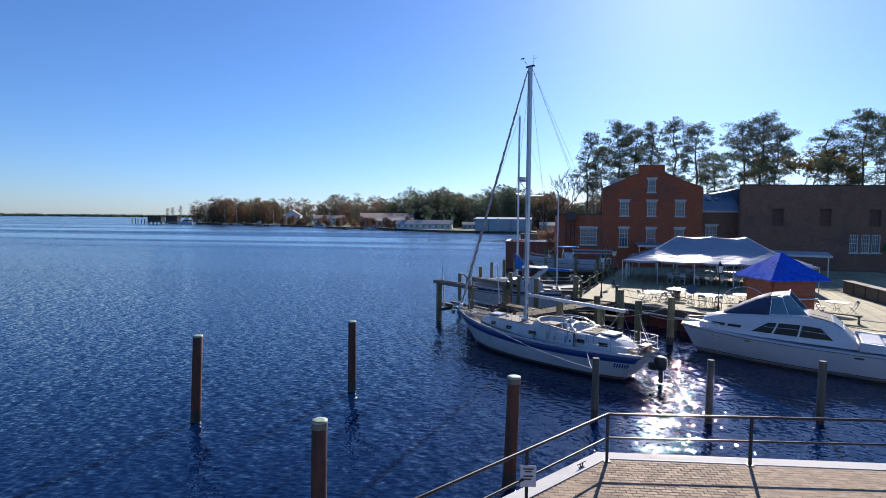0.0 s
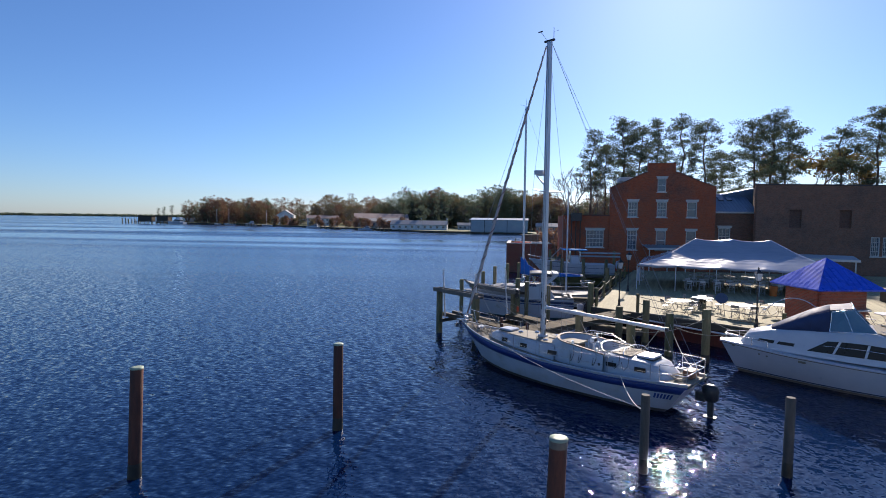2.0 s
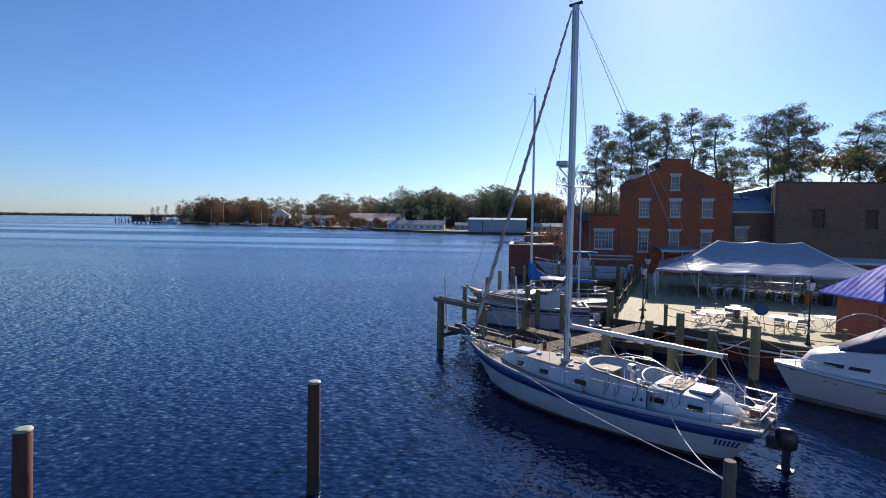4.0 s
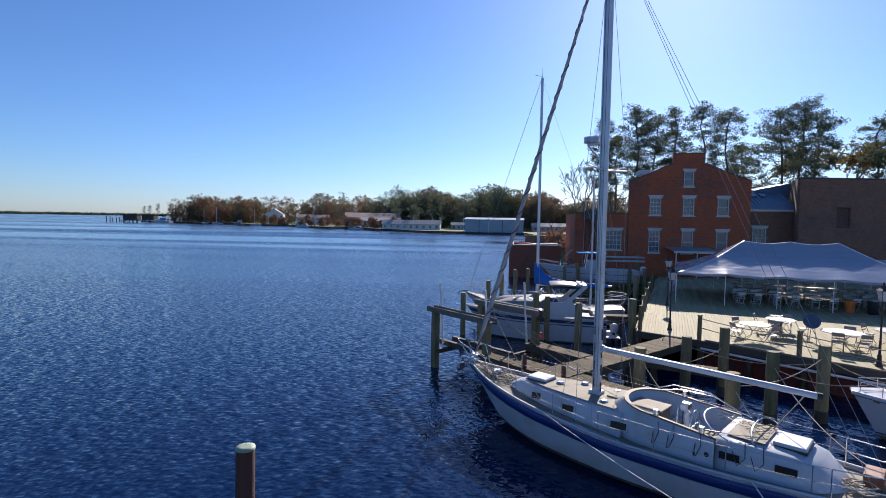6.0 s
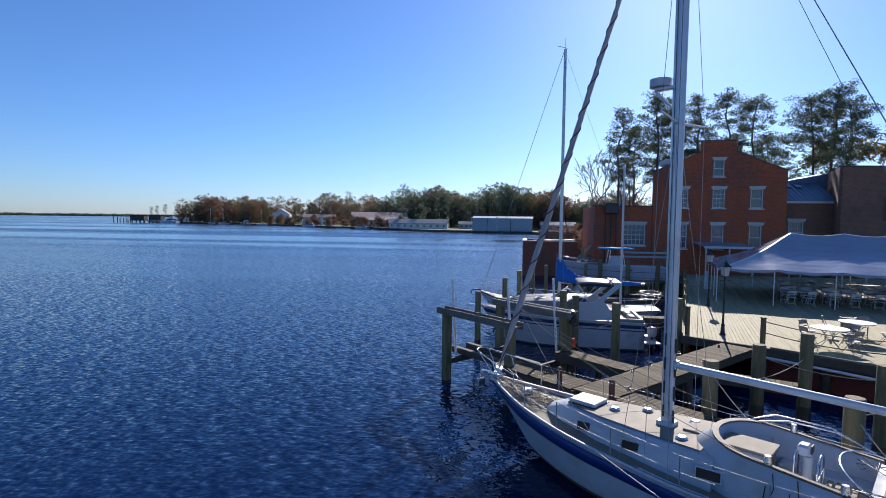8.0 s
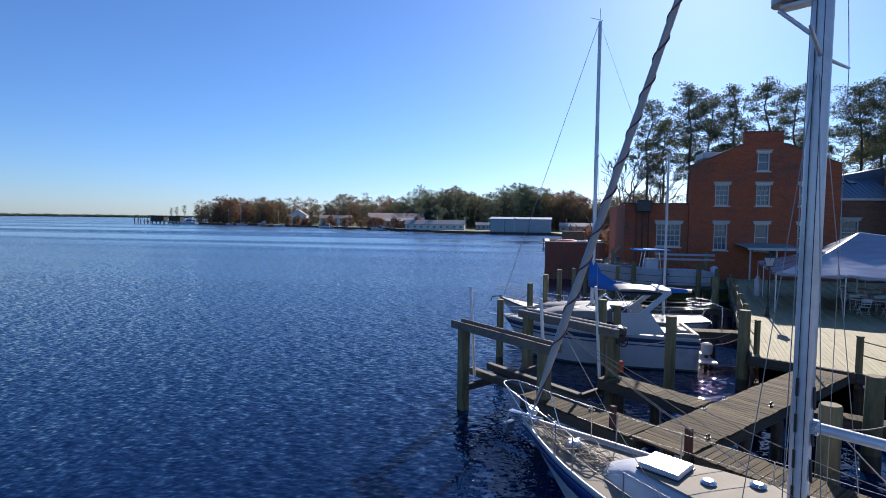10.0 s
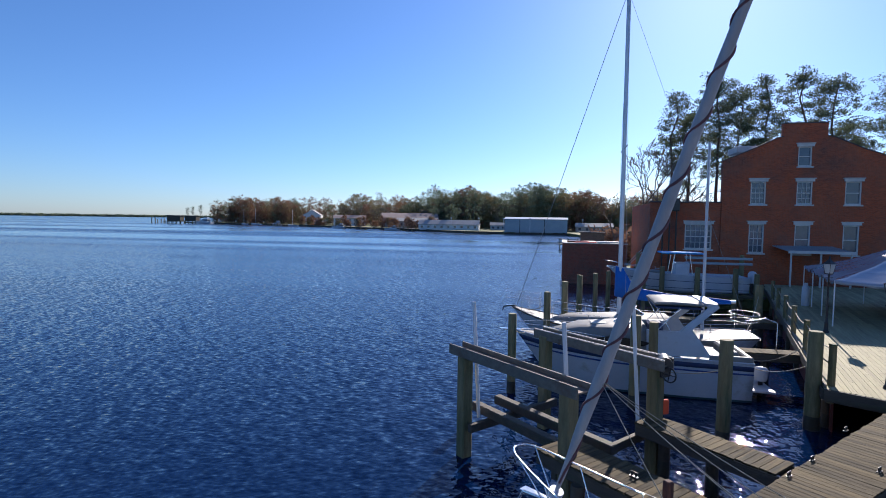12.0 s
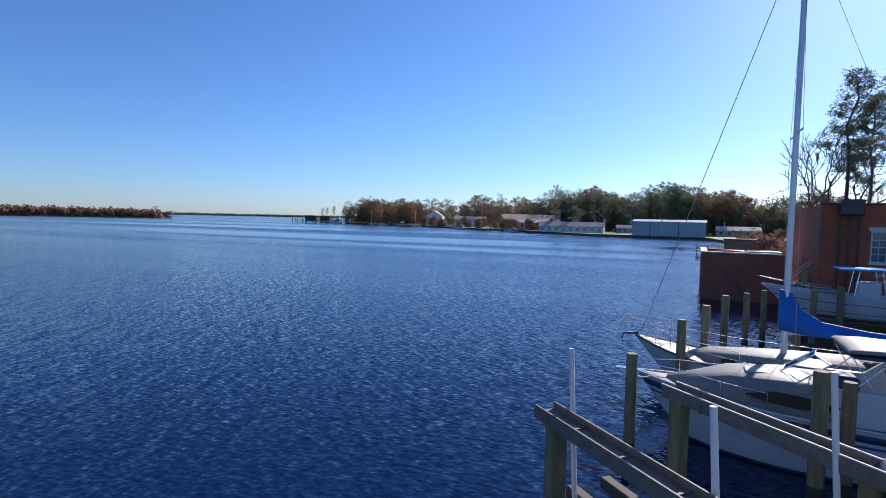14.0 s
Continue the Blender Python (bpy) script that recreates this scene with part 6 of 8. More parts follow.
    part("outrigger_base", Geo().tube([(8.0, -1.1, 2.3), (8.0, -1.1, 2.52)], 0.03, 8).tube([(10.4, -0.4, 2.86), (10.5, -0.38, 2.9)], 0.035, 8), STEEL, ob)
    part("exhaust", Geo().box(H.at(4.75, 0.80, 1, 0.0), (0.34, 0.06, 0.08), -2, 0.01), BLACK, ob)
    for x, f in ((11.6, 0.88), (10.6, 0.78), (10.3, 0.77)):
        part("hull_vent", Geo().box(H.at(x, f, 1, 0.0), (0.16 if x > 11 else 0.07, 0.06, 0.05), -45 if x > 11 else -25, 0.01), BEAM, ob)
    part("hull_plate", Geo().box(H.at(9.0, 0.82, 1, 0.0), (0.26, 0.05, 0.09), -14, 0.01), CREAM, ob)
    return ob, M, H


yacht, YACHT_M, YACHT_H = motor_yacht()


def cabin_cruiser():
    M = Matrix(((-1, 0, 0, 5.0), (0, -1, 0, 38.55), (0, 0, 1, 0), (0, 0, 0, 1)))
    ob = thing("cabin_cruiser", M, "white cabin cruiser with navy stripes and a radar arch", "motor boat")
    H = Hull(((0, 1.25, 1.30, 1.15, 0.3), (2, 1.36, 1.36, 1.22, 0.4), (4.4, 1.30, 1.44, 1.02, 0.5), (6.2, 0.88, 1.56, 0.5, 0.4), (7.2, 0.36, 1.66, 0.1, 0.2), (7.7, 0.05, 1.72, 0, 0)), 24, 0.7, 1.3)
    part("hull", H.skin(0.06), SKYHULL, ob)
    part("bottom", H.bottom(0.06), surface("teal_bottom", (0.02, 0.06, 0.07), (0.05, 0.11, 0.12), 0.6), ob)
    part("stripe", H.band(0.80, 0.92), NAVYCANVAS, ob, "navy stripe")
    part("stripe", H.band(0.70, 0.74), BLUESTRIPE, ob)
    part("deck", H.deck(0.03), TONEDWHITE, ob)
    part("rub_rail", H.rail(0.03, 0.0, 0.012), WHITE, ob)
    cab = part("cabin_top", house(((6.9, 0.25, 0.15, 1.58, 1.66), (6.1, 0.68, 0.52, 1.48, 1.88), (5.4, 0.92, 0.74, 1.42, 2.08), (4.2, 1.12, 0.92, 1.36, 2.17), (3.2, 1.16, 0.98, 1.34, 2.19)), 0.09), TONEDWHITE, ob)
    for sg in (1, -1):
        # a long leaf-shaped window let into each side
        rim = [(5.05, 1.03, 1.74), (4.4, 1.09, 1.90), (3.7, 1.13, 1.86), (3.12, 1.17, 1.76), (3.35, 1.18, 1.64), (3.98, 1.17, 1.60), (4.55, 1.12, 1.65)]
        n = len(rim)
        part("side_window", Geo().add([(x, sg * y, z) for x, y, z in rim] + [(x, sg * (y - 0.16), z) for x, y, z in rim], [tuple(range(n)), tuple(range(2 * n - 1, n - 1, -1))] + [(k, n + k, n + (k + 1) % n, (k + 1) % n) for k in range(n)]).fixed(), DARKGLASS, cab, "dark leaf-shaped side window")
        # high cockpit side that sweeps up into the foot of the arch
        side = [(3.25, 1.14, 1.36), (3.25, 1.06, 2.18), (2.30, 1.09, 2.17), (1.86, 1.08, 2.30), (1.60, 1.13, 1.92), (1.24, 1.20, 1.40)]
        n = len(side)
        part("cockpit_screen", Geo().add([(x, sg * y, z) for x, y, z in side] + [(x, sg * (y - 0.10), z) for x, y, z in side], [tuple(range(n)), tuple(range(2 * n - 1, n - 1, -1))] + [(k, n + k, n + (k + 1) % n, (k + 1) % n) for k in range(n)]).fixed(), SKYHULL, ob, "high white cockpit side below the arch")
    part("deck_hatch", Geo().box((4.75, 0.1, 2.165), (0.55, 0.5, 0.05), b=0.02), CONCRETE, cab, "grey deck hatch")
    part("fore_window", Geo().box((5.75, 0.05, 1.975), (0.5, 0.6, 0.03), b=0.01, m=pose(0, 0, 0, 0, 16, 0).to_3x3()), CONCRETE, cab)
    ws = [[(4.0, 0.94, 2.17), (4.2, 0, 2.22), (4.0, -0.94, 2.17)], [(3.32, 0.86, 2.68), (3.5, 0, 2.72), (3.32, -0.86, 2.68)]]
    screen = part("windscreen", Geo().loft(ws, smooth=False), CLEARPANE, ob, "clear raked windscreen")
    screen.visible_shadow = False
    part("screen_frame", Geo().tube(ws[1], 0.02, 6).tube(ws[0], 0.02, 6).tube([ws[0][0], ws[1][0]], 0.02, 6).tube([ws[0][2], ws[1][2]], 0.02, 6).tube([ws[0][1], ws[1][1]], 0.02, 6), STEEL, ob)
    for sg in (1, -1):
        leg = [(2.30, 1.08, 2.12), (1.84, 1.08, 2.28), (1.02, 0.98, 3.02), (1.08, 0.98, 3.12), (1.44, 0.98, 3.16), (1.36, 0.98, 2.98)]
        n = len(leg)
        part("arch_leg", Geo().add([(x, sg * (y + 0.015), z) for x, y, z in leg] + [(x, sg * (y - 0.085), z) for x, y, z in leg], [tuple(range(n)), tuple(range(2 * n - 1, n - 1, -1))] + [(k, n + k, n + (k + 1) % n, (k + 1) % n) for k in range(n)]).fixed(), OLDWHITE, ob, "white raked leg of the radar arch")
    part("radar_arch", Geo().box((1.24, 0, 3.09), (0.42, 1.80, 0.12), b=0.03), OLDWHITE, ob, "white radar arch")
    roll = [[(x, 0.95 * math.copysign(abs(math.cos(a)) ** 0.4, math.cos(a)), z + h * math.sin(a)) for a in [2 * math.pi * q / 20 for q in range(20)]] for x, z, h in ((3.0, 3.06, 0.03), (2.94, 3.06, 0.09), (2.4, 3.08, 0.10), (1.9, 3.07, 0.09), (1.5, 3.05, 0.08), (1.46, 3.05, 0.03))]
    canopy = part("rolled_canopy", Geo().loft(roll, True, True), TONEDWHITE, ob, "white folded canopy ahead of the arch")
    part("canopy_underside", Geo().box((2.22, 0, 2.94), (1.46, 1.84, 0.07), b=0.03), NAVYCANVAS, canopy, "dark underside of the canopy")
    for sg in (1, -1):
        part("canopy_strut", Geo().tube([(2.5, sg * 1.0, 2.18), (2.94, sg * 0.93, 2.95)], 0.013, 6), STEEL, ob)
        part("canopy_strut", Geo().tube([(2.9, sg * 1.0, 2.18), (2.2, sg * 0.93, 2.95)], 0.013, 6), STEEL, ob)
    part("helm", Geo().box((2.75, -0.45, 1.95), (0.5, 0.7, 0.55), b=0.08), NAVYCANVAS, ob, "dark covered helm console")
    part("cockpit_side", Geo().box((0.66, 1.15, 1.38), (1.3, 0.16, 0.22), b=0.06).box((0.66, -1.15, 1.38), (1.3, 0.16, 0.22), b=0.06).box((0.1, 0, 1.38), (0.2, 2.4, 0.22), b=0.06), TONEDWHITE, ob)
    for y in (0.5, -0.5):
        part("seat", Geo().box((0.5, y, 1.42), (0.34, 0.8, 0.28), b=0.1), TONEDWHITE, ob, "white padded seat")
    part("swim_platform", Geo().box((-0.4, 0, 0.32), (0.75, 1.9, 0.07), b=0.02), WHITE, ob)
    mo = part("outboard", Geo().loft([[(-0.55 + 0.22 * math.cos(a) * k, 0.2 + 0.16 * math.sin(a) * k, z) for a in [2 * math.pi * q / 14 for q in range(14)]] for z, k in ((0.5, 0.8), (0.6, 1.0), (0.86, 1.05), (0.95, 0.8), (0.98, 0.3))], True, True), WHITE, ob, "small white outboard motor")
    part("motor_leg", Geo().box((-0.55, 0.2, 0.2), (0.14, 0.09, 0.7), b=0.02), BLACK, mo)
    g = Geo()
    for sg in (1, -1):
        pts = [H.at(x, 1, sg, -0.08) + Vector((0, 0, 0.42)) for x in (4.6, 5.6, 6.6)] + [Vector((8.1, 0.0, 2.0))]
        g.tube(pts, 0.012, 6)
        for p in pts[:-1]:
            g.tube([p - Vector((0, 0, 0.42)), p], 0.01, 6)
    g.box((7.9, 0, 1.72), (0.8, 0.22, 0.05), b=0.01)
    part("bow_rail", g, STEEL, ob, "stainless bow rail and pulpit")
    return ob


cabin_cruiser()


def blue_ketch():
    M = Matrix(((-0.995, 0.09, 0, 6.9), (-0.09 * -1, -0.995, 0, 43.3), (0, 0, 1, 0), (0, 0, 0, 1)))
    ob = thing("ketch", M, "white ketch with a bright blue sail cover", "sailing boat")
    H = Hull(((0, 1.0, 1.15, 0.6, 0.3), (2, 1.4, 1.05, 1.2, 0.6), (5, 1.55, 1.08, 1.35, 0.7), (7.6, 1.3, 1.25, 1.0, 0.5), (9.2, 0.85, 1.55, 0.5, 0.3), (10.2, 0.05, 1.85, 0, 0)), 26, 0.65, 1.5, 0.8)
    part("hull", H.skin(0.08), SKYHULL, ob)
    part("bottom", H.bottom(0.08), BOOT, ob)
    part("stripe", H.band(0.93, 0.985), TEAK, ob, "dark rubbing strake")
    part("deck", H.deck(0.05), TONEDWHITE, ob)
    part("coachroof", house(((8.3, 0.4, 0.3, 1.2, 1.35), (7.6, 0.75, 0.6, 1.12, 1.55), (5.5, 1.0, 0.85, 1.05, 1.66), (3.4, 1.05, 0.9, 1.02, 1.7))), TONEDWHITE, ob)
    for x in (4.2, 5.2, 6.2, 7.1):
        part("port_light", Geo().box((x, 0.97 - 0.1 * max(0, x - 5.5), 1.38), (0.4, 0.05, 0.13), 3, 0.01), DARKGLASS, ob)
    mast = part("mast", Geo().tube([(5.42, 0, 1.6), (5.42, 0, 15.75)], 0.10, 12, 0.085), ALU, ob, "tall grey mast")
    part("spreader", Geo().tube([(5.42, -1.2, 9.0), (5.42, 1.2, 9.0)], 0.025, 6), ALU, mast)
    part("masthead", Geo().tube([(5.3, 0, 15.8), (5.9, 0.05, 15.95)], 0.012, 5).tube([(5.42, 0, 15.7), (5.42, 0, 16.4)], 0.01, 5), BLACK, mast)
    cov = []
    for x, zb, zt, w in ((5.62, 2.5, 3.85, 0.16), (5.3, 2.45, 3.75, 0.2), (5.0, 2.4, 3.22, 0.2), (4.4, 2.36, 2.84, 0.2), (3.2, 2.33, 2.66, 0.18), (1.6, 2.34, 2.58, 0.15), (0.9, 2.36, 2.52, 0.12)):
        cov.append([(x, w, zb), (x, w * 0.9, (zb + zt) / 2), (x, w * 0.4, zt), (x, -w * 0.4, zt), (x, -w * 0.9, (zb + zt) / 2), (x, -w, zb)])
    part("sail_cover", Geo().loft(cov, True, True), BLUECANVAS, ob, "bright blue canvas sail cover")
    part("boom", Geo().tube([(5.4, 0, 2.42), (0.7, 0, 2.45)], 0.07, 8), ALU, ob)
    part("mizzen_mast", Geo().tube([(2.0, 0.1, 1.2), (2.0, 0.1, 9.2)], 0.07, 10, 0.055), WHITE, ob, "slim white mizzen mast")
    tip = Vector((9.95, 0, 1.85))
    part("forestay", wire([tip, (5.5, 0, 15.6)], 0.014), WIRE, ob)
    for sg in (1, -1):
        part("shroud", wire([H.at(5.3, 1, sg, -0.1), (5.42, sg * 1.2, 9.0), (5.42, 0, 15.5)], 0.007), WIRE, ob)
    part("backstay", wire([(0.1, 0, 1.2), (5.4, 0, 15.6)], 0.007), WIRE, ob)
    for sg in (1, -1):
        g = Geo()
        pts = [H.at(x, 1, sg, -0.06) + Vector((0, 0, 0.6)) for x in (0.4, 2.0, 3.6, 5.2, 6.8, 8.3, 9.4)] + [Vector((10.3, 0.0, 2.4))]
        g.tube(pts, 0.010, 5)
        g.tube([p - Vector((0, 0, 0.28)) for p in pts[:-1]], 0.007, 5)
        for p in pts[:-1]:
            g.tube([p - Vector((0, 0, 0.6)), p], 0.011, 5)
        part("guard_rail", g, STEEL, ob, "stainless guard rail")
    for z in (2.46, 2.16):
        part("pulpit_rail", Geo().tube([(8.9, 0.72, z - 0.12), (9.7, 0.42, z), (10.35, 0.2, z + 0.04), (10.5, 0.0, z + 0.05), (10.35, -0.2, z + 0.04), (9.7, -0.42, z), (8.9, -0.72, z - 0.12)], 0.014, 6), STEEL, ob, "stainless pulpit rail")
    for x, y in ((8.9, 0.72), (9.7, 0.42), (9.7, -0.42), (8.9, -0.72)):
        part("pulpit_post", Geo().tube([(x, y * 0.9, 1.5), (x, y, 2.42)], 0.013, 6), STEEL, ob)
    part("bow_roller", Geo().box((10.2, 0, 1.84), (0.5, 0.14, 0.05), b=0.015), STEEL, ob)
    part("anchor", Geo().tube([(10.0, 0.1, 1.88), (10.55, 0.1, 1.8), (10.6, 0.1, 1.6)], 0.03, 6), IRON, ob)
    g = Geo()
    for r, z in ((0.55, 2.0), (0.5, 1.7)):
        g.tube([(0.35 + r * math.cos(a), r * 1.4 * math.sin(a), z) for a in [2 * math.pi * k / 20 for k in range(21)]], 0.014, 5)
    part("stern_rail", g, STEEL, ob)
    return ob


blue_ketch()


def lifted_boat():
    M = Matrix(((-1, 0, 0, 10.5), (0, -1, 0, 56.0), (0, 0, 1, 1.42), (0, 0, 0, 1)))
    ob = thing("centre_console_boat", M, "white fishing boat with light blue hard top on a lift", "motor boat")
    H = Hull(((0, 1.15, 0.98, 1.05, 0.15), (2.8, 1.25, 1.0, 1.05, 0.25), (6.0, 1.05, 1.14, 0.6, 0.25), (7.6, 0.5, 1.32, 0.12, 0.1), (8.5, 0.04, 1.46, 0, 0)), 20, 0.75, 1.4)
    part("hull", H.skin(0.05), WHITE, ob)
    part("bottom", H.bottom(0.05), WHITE, ob)
    part("stripe", H.band(0.60, 0.63), NAVYCANVAS, ob)
    part("boot_stripe", H.band(0.16, 0.19), NAVYCANVAS, ob)
    part("deck", H.deck(0.1), WHITE, ob)
    part("console", Geo().box((3.8, 0, 1.35), (0.9, 0.9, 0.9), b=0.08), WHITE, ob)
    part("hard_top", Geo().box((3.9, 0, 2.42), (2.5, 1.9, 0.10), b=0.04), surface("sky_blue_top", (0.02, 0.22, 0.55), (0.03, 0.34, 0.72), 0.85), ob, "light blue hard top")
    g = Geo()
    for x in (3.2, 4.5):
        for y in (-0.6, 0.6):
            part("top_strut", Geo().tube([(x, y, 1.0), (x - 0.2 * (1 if x > 4 else -1), y * 0.95, 2.4)], 0.025, 6), STEEL, ob)
    part("bow_locker", Geo().box((5.6, 0, 1.12), (1.2, 0.8, 0.2), b=0.06), TONEDWHITE, ob)
    g = Geo()
    for sg in (1, -1):
        pts = [H.at(x, 1, sg, -0.08) + Vector((0, 0, 0.28)) for x in (5.2, 6.2, 7.3)] + [Vector((8.6, 0, 1.8))]
        g.tube(pts, 0.014, 5)
        for p in pts[:-1]:
            g.tube([p - Vector((0, 0, 0.28)), p], 0.011, 5)
    part("bow_rail", g, STEEL, ob)
    part("badge", Geo().box((3.0, H.at(3.0, 0.72, 1).y + 0.012, 0.75), (0.45, 0.02, 0.09)), BLACK, ob)
    mo = part("outboard", Geo().loft([[(-0.5 + 0.26 * math.cos(a) * k, 0.2 * math.sin(a) * k, z) for a in [2 * math.pi * q / 14 for q in range(14)]] for z, k in ((0.55, 0.8), (0.7, 1), (1.15, 1.05), (1.3, 0.7), (1.33, 0.3))], True, True), WHITE, ob)
    part("motor_leg", Geo().box((-0.5, 0, 0.2), (0.18, 0.1, 0.8), b=0.02), BLACK, mo)
    lift = thing("lift_frame", pose(0, 0, 0), "grey pipe lift frame carrying the fishing boat", "boat lift")
    for y in (54.75, 57.3):
        part("beam", Geo().box((9.3 if y > 56 else 7.5, y, 3.1 if y > 56 else 1.2), (4.2 if y > 56 else 7.8, 0.14, 0.16), b=0.02), SHEDMETAL if y > 56 else TIMBER, lift)
    part("upper_beam", Geo().box((9.3, 57.3, 3.45), (4.2, 0.14, 0.16), b=0.02), SHEDMETAL, lift)
    for x in (4.2, 10.8):
        part("cross_beam", Geo().box((x, 56.0, 1.24), (0.16, 2.9, 0.2), b=0.02), BEAM, lift)
        part("post", Geo().box((x, 57.45, 1.6), (0.24, 0.24, 4.2), b=0.02), PILE, lift)
        part("post", Geo().box((x, 54.6, 1.0), (0.24, 0.24, 3.4), b=0.02), PILE, lift)
    for y in (55.4, 56.6):
        part("bunk", Geo().box((7.2, y, 1.36), (6.0, 0.16, 0.14), b=0.02), TIMBER, lift)
    return ob


lifted_boat()


# ---- trees ----
def tufts(g, c, radius, count, size, rng, flat=0.7):
    """A clump of small leaf blades round c."""
    for _ in range(count):
        d = Vector((rng.gauss(0, 1), rng.gauss(0, 1), rng.gauss(0, 1))).normalized() * radius * rng.random() ** 0.45
        p = c + Vector((d.x, d.y, d.z * flat))
        a = Vector((rng.gauss(0, 1), rng.gauss(0, 1), rng.gauss(0, 0.7))).normalized()
        b = a.orthogonal().normalized()
        b = (b * math.cos(rng.random() * 6.28) + a.cross(b) * math.sin(rng.random() * 6.28))
        s = size * rng.uniform(0.6, 1.3)
        g.add([p - a * s - b * s * 0.35, p + a * s - b * s * 0.2, p + a * s * 0.9 + b * s * 0.35, p - a * s * 0.8 + b * s * 0.3], [(0, 1, 2, 3)])


def pine_meshes(seed, height, spread, first=0.45, dense=1.0):
    rng = random.Random(seed)
    tr, cr = Geo(), Geo()
    bend = [Vector((rng.uniform(-0.25, 0.25) * k / 4, rng.uniform(-0.25, 0.25) * k / 4, height * k / 8)) for k in range(9)]
    tr.tube(bend, 0.24, 9, 0.06)
    levels = int(34 * dense)
    for k in range(levels):
        f = first + (1 - first) * (k / levels) ** 0.85
        i = min(7, int(f * 8))
        base = bend[i] + (bend[i + 1] - bend[i]) * (f * 8 - i)
        a = k * 2.4 + rng.uniform(-0.7, 0.7)
        up = (f - first) / (1 - first)
        shape = max(0.16, math.sin(math.pi * min(0.97, 0.22 + 0.74 * up)) ** 0.8)
        ln = spread * shape * rng.uniform(0.5, 1.15)
        tip = base + Vector((math.cos(a) * ln, math.sin(a) * ln, ln * rng.uniform(0.05, 0.3 + 0.4 * up)))
        mid = (base + tip) / 2 + Vector((0, 0, -0.1 * ln + rng.uniform(-0.1, 0.1)))
        tr.tube([base, mid, tip], 0.042, 5, 0.014)
        for q in range(max(3, int(ln * 2.5))):
            t = 1 - 0.65 * rng.random() ** 1.2
            c = base + (tip - base) * t + Vector((rng.uniform(-0.75, 0.75), rng.uniform(-0.75, 0.75), rng.uniform(-0.15, 0.55)))
            tr.tube([base + (tip - base) * max(0.2, t - 0.2), c], 0.016, 3, 0.006)
            tufts(cr, c, rng.uniform(0.4, 0.95), 62, 0.1, rng, 0.6)
    for q in range(5):
        tufts(cr, bend[8] + Vector((rng.uniform(-0.6, 0.6), rng.uniform(-0.6, 0.6), rng.uniform(-0.8, 0.25))), 0.6, 40, 0.1, rng)
    return tr.mesh("trunk"), cr.mesh("crown")


def tree(name, meshes, bark, leaves, x, y, z, rz, scale, label, group):
    ob = thing(name, pose(x, y, z, 0, 0, rz) @ Matrix.Scale(scale, 4), label, "tree", group)
    part("trunk", meshes[0], bark, ob)
    if meshes[1]:
        part("crown", meshes[1], leaves, ob)
    return ob


PINES = [pine_meshes(11, 20.0, 3.0, 0.50, 0.7), pine_meshes(12, 20.0, 4.0, 0.52, 0.95), pine_meshes(13, 20.0, 2.2, 0.52, 0.7), pine_meshes(14, 20.0, 3.4, 0.52, 0.8)]
for x, y, top, kind, rz in ((11.4, 84, 20.5, 0, 30), (16.2, 84, 21.8, 1, 80), (18.6, 86, 21.0, 1, 200), (21.0, 84, 21.8, 2, 10), (24.1, 83, 22.1, 3, 140), (27.6, 84, 21.6, 3, 250), (14.0, 88, 18.5, 1, 300), (30.5, 88, 16.0, 0, 100),
                            (34.6, 84, 21.4, 1, 20), (37.2, 85, 22.6, 1, 130), (40.2, 87, 21.4, 3, 70), (45.9, 84, 20.4, 3, 190), (50.6, 84, 22.8, 1, 260), (55.0, 86, 22.0, 1, 50), (60.0, 88, 22.5, 3, 330), (33.0, 92, 18.0, 1, 40), (66, 90, 23, 1, 10)):
    tree("pine_tree", PINES[kind], BARK, NEEDLES, x, y, 0.95, rz, (top - 0.95) / 20.0, "tall loblolly pine with a clumpy open dark green crown", "pines behind the buildings")


def broadleaf_meshes(seed, height, spread, leaves=1.0, leaf_size=0.17, first=0.25):
    """A forking tree of fine branches, with leaf clumps at the twig ends."""
    rng = random.Random(seed)
    tr, cr = Geo(), Geo()

    def grow(p, d, ln, r, level):
        q = p + d * ln
        mid = (p + q) / 2 + Vector((rng.uniform(-1, 1), rng.uniform(-1, 1), 0.3)) * ln * 0.06
        tr.tube([p, mid, q], max(r, 0.02), 6 if level < 2 else (4 if level < 4 else 3), max(0.014, r * 0.62), caps=False)
        if level >= 6:
            if leaves > 0 and rng.random() < leaves * 0.45:
                tufts(cr, q, 0.75, 18, leaf_size, rng, 0.8)
            return
        for k in range(rng.choice((2, 3, 3) if level < 4 else (2, 2, 3))):
            a, tilt = rng.uniform(0, 6.28), rng.uniform(0.3, 0.75) * spread
            side = d.orthogonal().normalized()
            side = side * math.cos(a) + d.cross(side) * math.sin(a)
            nd = (d * math.cos(tilt) + side * math.sin(tilt) + Vector((0, 0, 0.18))).normalized()
            grow(p + d * ln * rng.uniform(0.7, 1.0), nd, ln * rng.uniform(0.62, 0.82), r * 0.58, level + 1)
    grow(Vector((0, 0, 0)), Vector((rng.uniform(-0.08, 0.08), rng.uniform(-0.08, 0.08), 1)).normalized(), height * first, height * 0.014, 0)
    return tr.mesh("trunk"), (cr.mesh("crown") if cr.v else None)


BARE = [broadleaf_meshes(21, 13.0, 1.0, 0.0), broadleaf_meshes(22, 13.0, 1.15, 0.12)]
GOLD = [broadleaf_meshes(31, 14.0, 0.9, 0.9, 0.2), broadleaf_meshes(32, 14.0, 1.0, 1.0, 0.2)]
